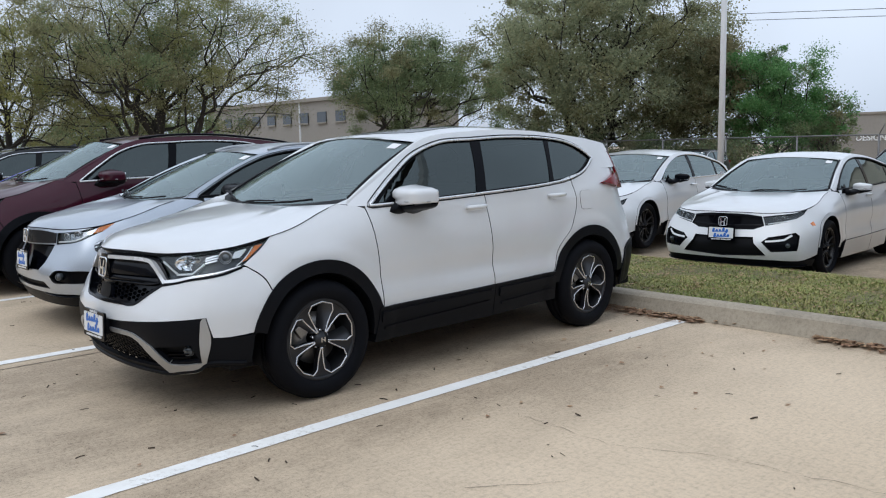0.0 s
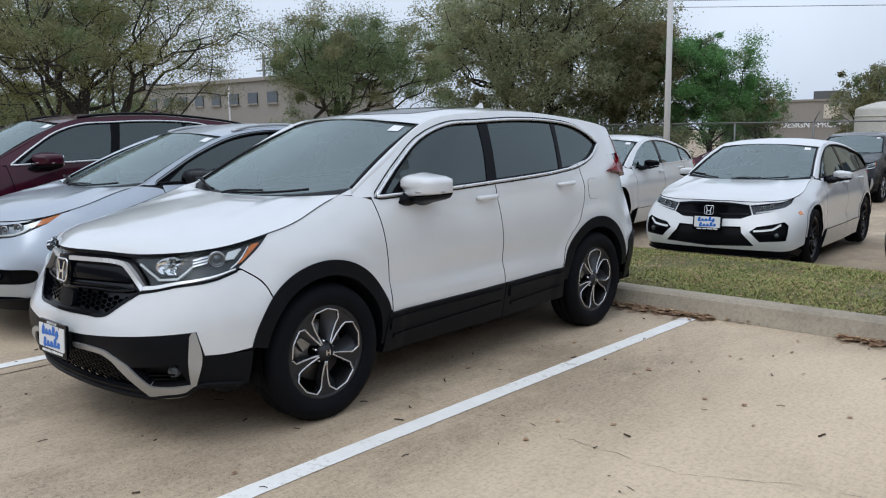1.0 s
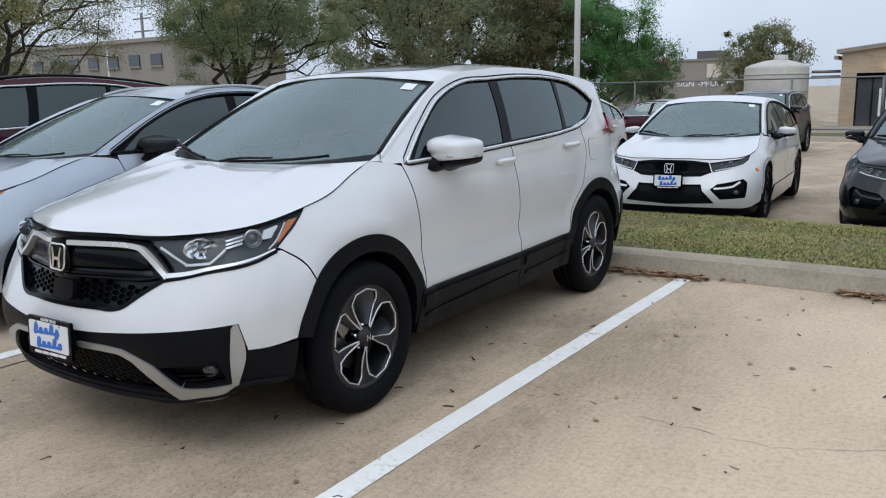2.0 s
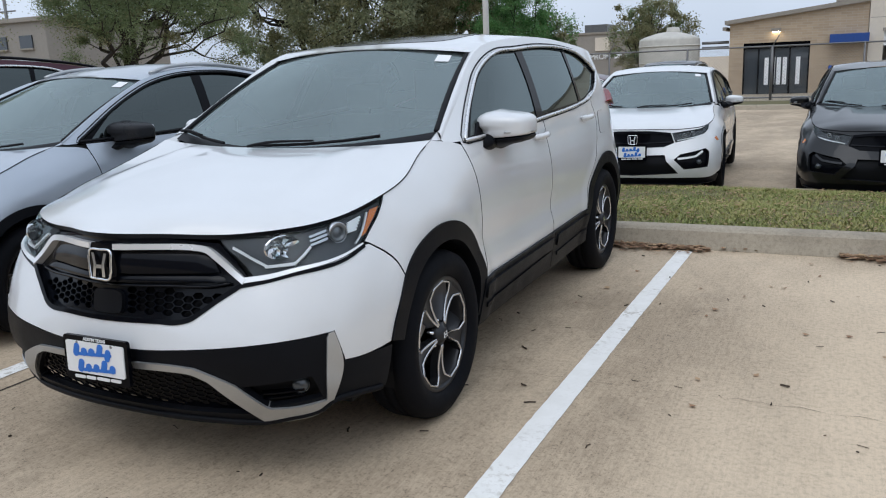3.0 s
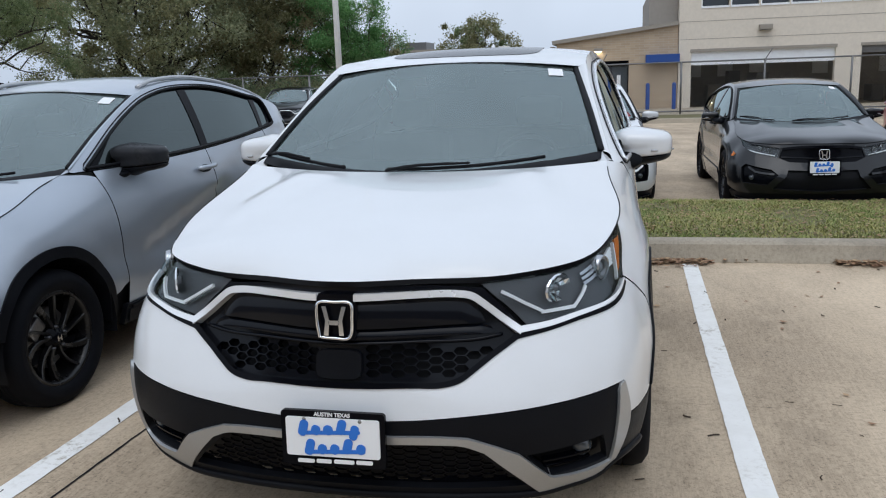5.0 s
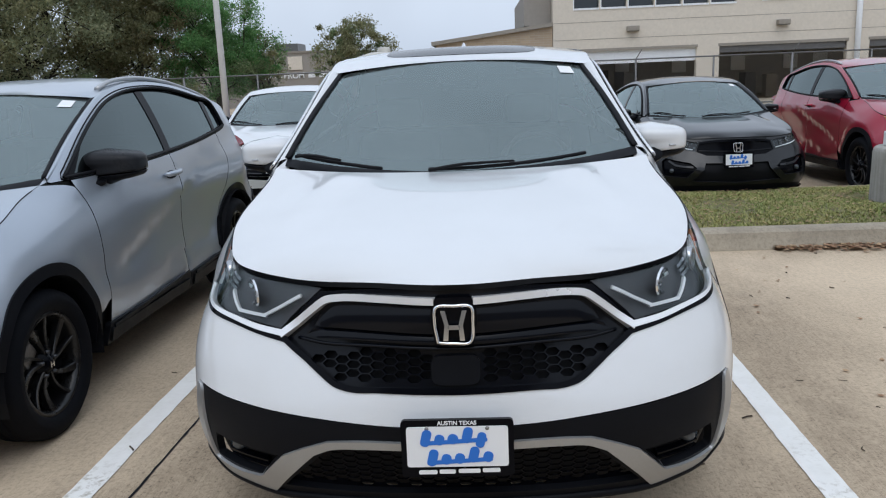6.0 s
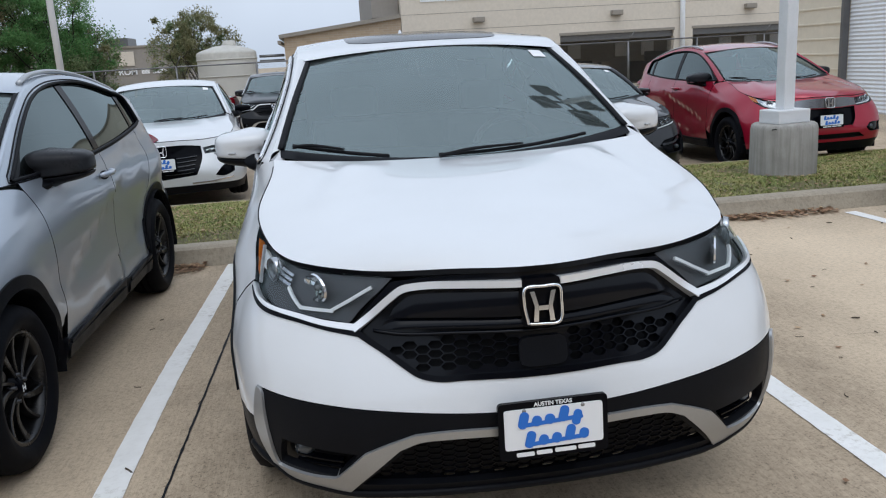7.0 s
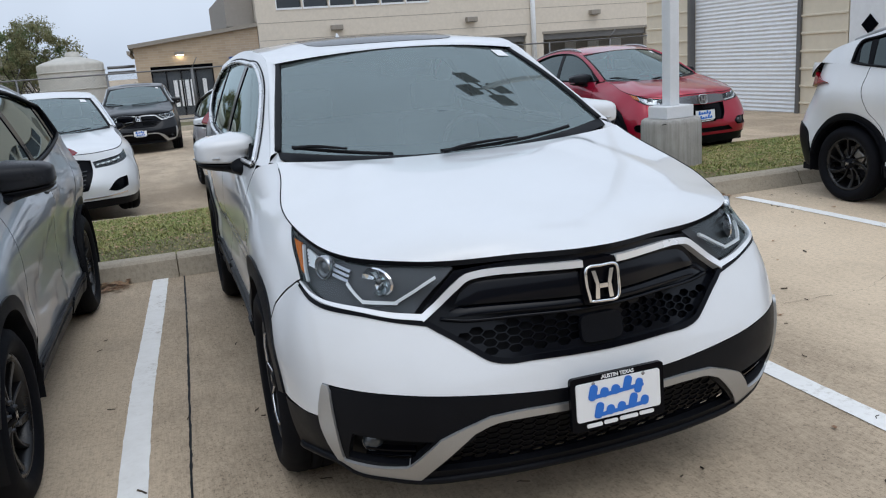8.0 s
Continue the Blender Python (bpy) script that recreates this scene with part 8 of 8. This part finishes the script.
office = thing("office_block", "grey two-storey office block with small windows behind the trees", "building")
box_part("wall", -62, -40.5, 32, 42, -0.7, 5.1, grey_wall, office)
box_part("roof", -62.2, -40.3, 31.8, 42, 5.1, 5.35, roof_metal, office)
for i in range(9):
    for z in (1.0, 3.55):
        w = box_part("window", -61.2 + 2.3 * i, -60.1 + 2.3 * i, 31.9, 31.99, z, z + 0.75, win_glass, office)
        box_part("window_sill", -61.25 + 2.3 * i, -60.05 + 2.3 * i, 31.86, 31.99, z - 0.1, z, roof_metal, w)

# unseen wall added behind the camera to block low sky and darken reflections
box_part("wall_south", -60, 60, -22.4, -22.0, -0.3, 9.0, grey_wall)
tagged(bpy.data.objects["wall_south"], "plain grey wall closing the far side of the lot", "wall", kind="structure")

# ---------------------------------------------------------------- trees
def leaf_mesh(name, centres, size, mat, parent, rng):
    """Many small folded leaves, each a four-cornered scrap with its own tilt."""
    n = len(centres)
    s = (size * rng.uniform(0.55, 1.35, n))[:, None]
    nr = rng.normal(size=(n, 3)) + np.array([0, 0, 0.5])
    nr /= np.linalg.norm(nr, axis=1)[:, None]
    a = np.cross(nr, rng.normal(size=(n, 3)))
    a /= np.linalg.norm(a, axis=1)[:, None] + 1e-9
    b = np.cross(nr, a)
    v = np.stack([centres - a * s * 0.5, centres + b * s * 0.32 + nr * s * 0.1, centres + a * s * 0.5, centres - b * s * 0.32 + nr * s * 0.1], 1).reshape(-1, 3)
    me = bpy.data.meshes.new(name)
    me.vertices.add(4 * n)
    me.loops.add(4 * n)
    me.polygons.add(n)
    me.vertices.foreach_set("co", v.ravel())
    me.loops.foreach_set("vertex_index", np.arange(4 * n, dtype=np.int32))
    me.polygons.foreach_set("loop_start", np.arange(0, 4 * n, 4, dtype=np.int32))
    me.update()
    me.materials.append(mat)
    ob = new(name, me)
    ob.parent = parent
    return tagged(ob, "clumps of small leaves", kind="stuff")


def tree(name, label, x, y, z, height, radius, fork, mats, leaves, leaf=0.09, seed=1, twigs=420, low=1.0, trunk_r=0.2, fill=0.5, stems=1, droop=0.0, spread=0.22, lump=0.3):
    """A trunk whose limbs branch out to twig ends spread through an uneven crown, with leaves about the twigs."""
    rng = np.random.default_rng(seed)
    root = thing(name, label, "tree")
    hz, cz = (height - low) / 2, z + (height + low) / 2
    d = rng.normal(size=(twigs, 3))
    d /= np.linalg.norm(d, axis=1)[:, None]
    ph = rng.uniform(0, 6.28, 6)
    bump = 1 + lump * (np.sin(3 * d[:, 0] + ph[0]) * np.sin(4 * d[:, 1] + ph[1]) + 0.7 * np.sin(6 * d[:, 2] + 5 * d[:, 0] + ph[2])) * 0.6
    q = rng.uniform(0, 1, twigs) ** fill * bump
    ends = np.stack([x + d[:, 0] * q * radius, y + d[:, 1] * q * radius, cz + d[:, 2] * q * hz - droop * q ** 2 * (d[:, 2] < 0.2)], 1)
    ends[:, 2] = np.maximum(ends[:, 2], z + low * 0.7)
    pos, par, plen = [], [], []

    def node(p, k):
        pos.append(np.array(p, float))
        par.append(k)
        plen.append(0.0 if k < 0 else plen[k] + float(np.linalg.norm(pos[-1] - pos[k])))
        return len(pos) - 1
    for s_ in range(stems):
        off = rng.normal(size=2) * (0.35 if stems > 1 else 0)
        k = node((x + off[0], y + off[1], z - 0.2), -1)
        k = node((x + off[0] * 1.3, y + off[1] * 1.3, z + fork * 0.5), k)
        k = node((x + off[0] * 2 + rng.normal() * 0.06, y + off[1] * 2 + rng.normal() * 0.06, z + fork), k)
        lead = rng.normal(size=2) * 0.25
        for f in (0.25, 0.5):
            k = node((x + off[0] * 2 + lead[0] * f * 2, y + off[1] * 2 + lead[1] * f * 2, z + fork + (height - fork) * f), k)
    base = np.array([x, y, z + fork])
    tips = []
    order = np.argsort(np.linalg.norm(ends - base, axis=1))
    for e in ends[order]:
        P_ = np.array(pos)
        cost = np.linalg.norm(P_ - e, axis=1) + 0.42 * np.array(plen)
        cost[P_[:, 2] < z + fork * 0.9] += 50
        cost += np.maximum(0, P_[:, 2] - e[2]) * 0.8
        k = int(np.argmin(cost))
        a = pos[k]
        n = max(1, int(np.linalg.norm(e - a) / 0.55))
        wob = rng.normal(size=3) * 0.10 * np.linalg.norm(e - a)
        sag = np.array([0, 0, 0.10 * np.linalg.norm(e - a)])
        for i in range(1, n + 1):
            t = i / n
            k = node(a + (e - a) * t + (wob + sag) * math.sin(math.pi * t), k)
        tips.append(k)
    count = np.zeros(len(pos))
    for k in tips:
        while k >= 0:
            count[k] += 1
            k = par[k]
    rad = np.maximum(0.008, trunk_r * (np.maximum(count, 0.3) / count.max()) ** 0.5)
    v, f = [], []
    for k, p in enumerate(par):
        if p < 0:
            continue
        ax = pos[k] - pos[p]
        ax /= np.linalg.norm(ax) + 1e-9
        u = np.cross(ax, (0.31, 0.22, 0.4))
        u /= np.linalg.norm(u) + 1e-9
        w = np.cross(ax, u)
        sides = 8 if rad[k] > 0.06 else 4
        r0 = min(rad[p], rad[k] * 1.25) if count[p] > count[k] * 1.6 else rad[p]
        n = len(v)
        for c, r in ((pos[p], r0), (pos[k], rad[k])):
            for j in range(sides):
                t = 6.2832 * j / sides
                v.append(tuple(c + (u * math.cos(t) + w * math.sin(t)) * r))
        f += [(n + j, n + (j + 1) % sides, n + sides + (j + 1) % sides, n + sides + j) for j in range(sides)]
    mesh_of("trunk", v, f, bark, root, "dark branching trunk", True)
    hosts = np.array([pos[k] for k in range(len(pos)) if count[k] <= 3 and pos[k][2] > z + fork])
    share = rng.uniform(0.15, 1.4, len(hosts)) ** 1.6
    which = rng.choice(len(hosts), leaves, p=share / share.sum())
    kind = (rng.uniform(0, 1, len(hosts)) ** 1.5 * len(mats)).astype(int)
    c = hosts[which] + rng.normal(size=(leaves, 3)) * np.array([spread, spread, spread * 0.75]) * rng.uniform(0.4, 1.3, len(hosts))[which][:, None]
    for m, mt in enumerate(mats):
        pick = kind[which] == m
        if pick.any():
            leaf_mesh("crown", c[pick], leaf, mt, root, rng)
    return root


tree("oak_tree", "broad spring oak with thin olive leaves and dark limbs", -22.9, 9.8, -0.2, 8.0, 5.6, 1.5, (leaf_olive, leaf_green, leaf_yellow), 165000, 0.058, 12, 900, 1.9, 0.30, 0.6, 1, 0.2, 0.33)
tree("oak_tree", "round spring oak with fresh grey-green leaves", -18.4, 17.6, -0.3, 6.2, 3.25, 1.2, (leaf_green, leaf_green, leaf_olive), 125000, 0.058, 5, 520, 2.3, 0.18, 0.5, 2, 0.2, 0.26)
tree("oak_tree", "large dense evergreen oak with dark leaves", -21.2, 33.4, -0.5, 11.5, 6.9, 1.9, (leaf_dark, leaf_olive, leaf_dark), 160000, 0.125, 23, 800, 1.5, 0.42, 0.45, 2, 0.3, 0.42, 0.25)
tree("oak_tree", "dense evergreen oak with brownish leaves", -15.6, 34.6, -0.5, 7.6, 3.0, 1.5, (leaf_rust, leaf_olive, leaf_dark), 62000, 0.12, 31, 330, 0.9, 0.2, 0.45, 1, 0.2, 0.3)
tree("elm_tree", "upright tree with bright green leaves behind the fence", -11.95, 34.5, -0.5, 6.5, 2.15, 1.2, (leaf_bright, leaf_bright, leaf_green), 62000, 0.085, 41, 300, 0.9, 0.14, 0.5, 1, 0.0, 0.26)
tree("elm_tree", "small tree with pale green leaves behind the fence", -10.5, 36.5, -0.5, 4.3, 1.25, 1.0, (leaf_green, leaf_olive, leaf_bright), 16000, 0.10, 43, 200, 0.8, 0.10, 0.5, 1, 0.0, 0.22)
tree("elm_tree", "yellow-green young tree at the lot's edge", -27.0, 6.0, -0.1, 7.0, 5.0, 1.8, (leaf_yellow, leaf_olive, leaf_yellow), 80000, 0.072, 47, 560, 1.4, 0.18, 0.5, 1, 0.3, 0.24)
tree("elm_tree", "bushy olive tree low behind the parked cars", -36.0, 14.0, -0.3, 4.2, 5.0, 0.7, (leaf_olive, leaf_green), 40000, 0.11, 53, 360, 0.5, 0.15, 0.5, 2, 0.0, 0.3)
tree("elm_tree", "sparse bushy tree behind the water tank", -6.9, 43.2, -0.6, 5.2, 2.0, 0.6, (leaf_olive, leaf_green), 30000, 0.10, 59, 330, 1.0, 0.10, 0.4, 2, 0.0, 0.2)
for k, (x, y, h, rad) in enumerate(((-33.5, 27.0, 2.6, 2.0), (-50, 24, 3.6, 3.2), (-27.5, 27.5, 1.9, 1.8), (-60, 18, 4.2, 4.0), (-21.5, 30.8, 2.6, 2.4), (-17.0, 31.4, 2.4, 2.2), (-25.0, 31.0, 2.5, 2.4), (-13.6, 31.6, 2.0, 1.6))):
    tree("shrub", "low green shrub among the far trees", x, y, -0.4, h, rad, 0.3, (leaf_green, leaf_olive), 14000, 0.11, 61 + k, 160, 0.2, 0.05, 0.5, 2, 0.0, 0.25)

# ---------------------------------------------------------------- the parked cars
make_car(SUV, white_paint, "white mid-size suv with black cladding parked between painted lines", Matrix.Identity(4), face_suv, res=0.034, detail=2)
steel_bar = shader("satin_chrome", (0.26, 0.265, 0.28), 0.26, 0.9)
dark_bar = shader("dark_chrome", (0.035, 0.036, 0.04), 0.2, 0.6)
make_car(SMALL_SUV, silver_paint, "silver small suv with black wheels and black door mirrors", pose(-2.685, 0.22, 0, 0, 0, -1.5), face_small_suv(dark_bar), detail=2, res=0.05)
MAROON = dict(SUV, rails=(1.2, 3.3), rail_mat=cladding, wheel_style="twin", sunroof=False)
make_car(MAROON, maroon_paint, "dark maroon suv with black roof rails and chrome window trim", pose(-5.48, 0.10, 0) @ Matrix.Diagonal((1.03, 1.08, 1.05, 1.0)), face_suv, res=0.07)
make_car(HATCH, white_paint, "white hatchback with black grille and black alloy wheels", pose(0.34, 6.76, ground_z(7.0) + 0.03, -0.9, 0, 3.5), face_hatch, res=0.06, name="hatchback")
make_car(HATCH, grey_paint, "dark grey hatchback with black grille nosed up to the grass", pose(2.93, 6.82, ground_z(7.0), -0.9), face_hatch, res=0.036, name="hatchback")
make_car(SEDAN, white_paint, "white saloon with black grille and dark mirrors", pose(-2.45, 7.30, ground_z(7.8) + 0.085, -0.9, 0, 6.0), face_sedan, res=0.06, name="saloon")
make_car(SMALL_SUV, red_paint, "red small suv with a satin grey grille bar and black wheels", pose(5.35, 6.5, ground_z(6.8), -0.9), face_small_suv(steel_bar), res=0.04)
make_car(SMALL_SUV, white_paint, "white small suv with black wheels backed up to the kerb", pose(5.32, -0.08, 0), face_small_suv(dark_bar), res=0.06)
make_car(HATCH, blue_paint, "dark blue hatchback in the far bay of the row", pose(-8.1, 0.2, 0), face_hatch, detail=0, res=0.1, name="hatchback")
make_car(MAROON, grey_paint, "dark grey suv at the end of the row", pose(-10.8, 0.3, 0), face_suv, detail=0, res=0.1)
make_car(SUV, black_paint, "black suv with silver skid trim facing the aisle", pose(-1.62, 18.2, ground_z(19), -0.9), face_suv, detail=0, res=0.1)
make_car(SEDAN, maroon_paint, "dark maroon saloon parked across the aisle", pose(-6.6, 21.0, ground_z(21), 0, 0, -90), face_sedan, detail=0, res=0.1, name="saloon")
make_car(SUV, black_paint, "black suv parked along the fence", pose(-10.2, 23.0, ground_z(23), -0.9, 0, 10), face_suv, detail=0, res=0.1)
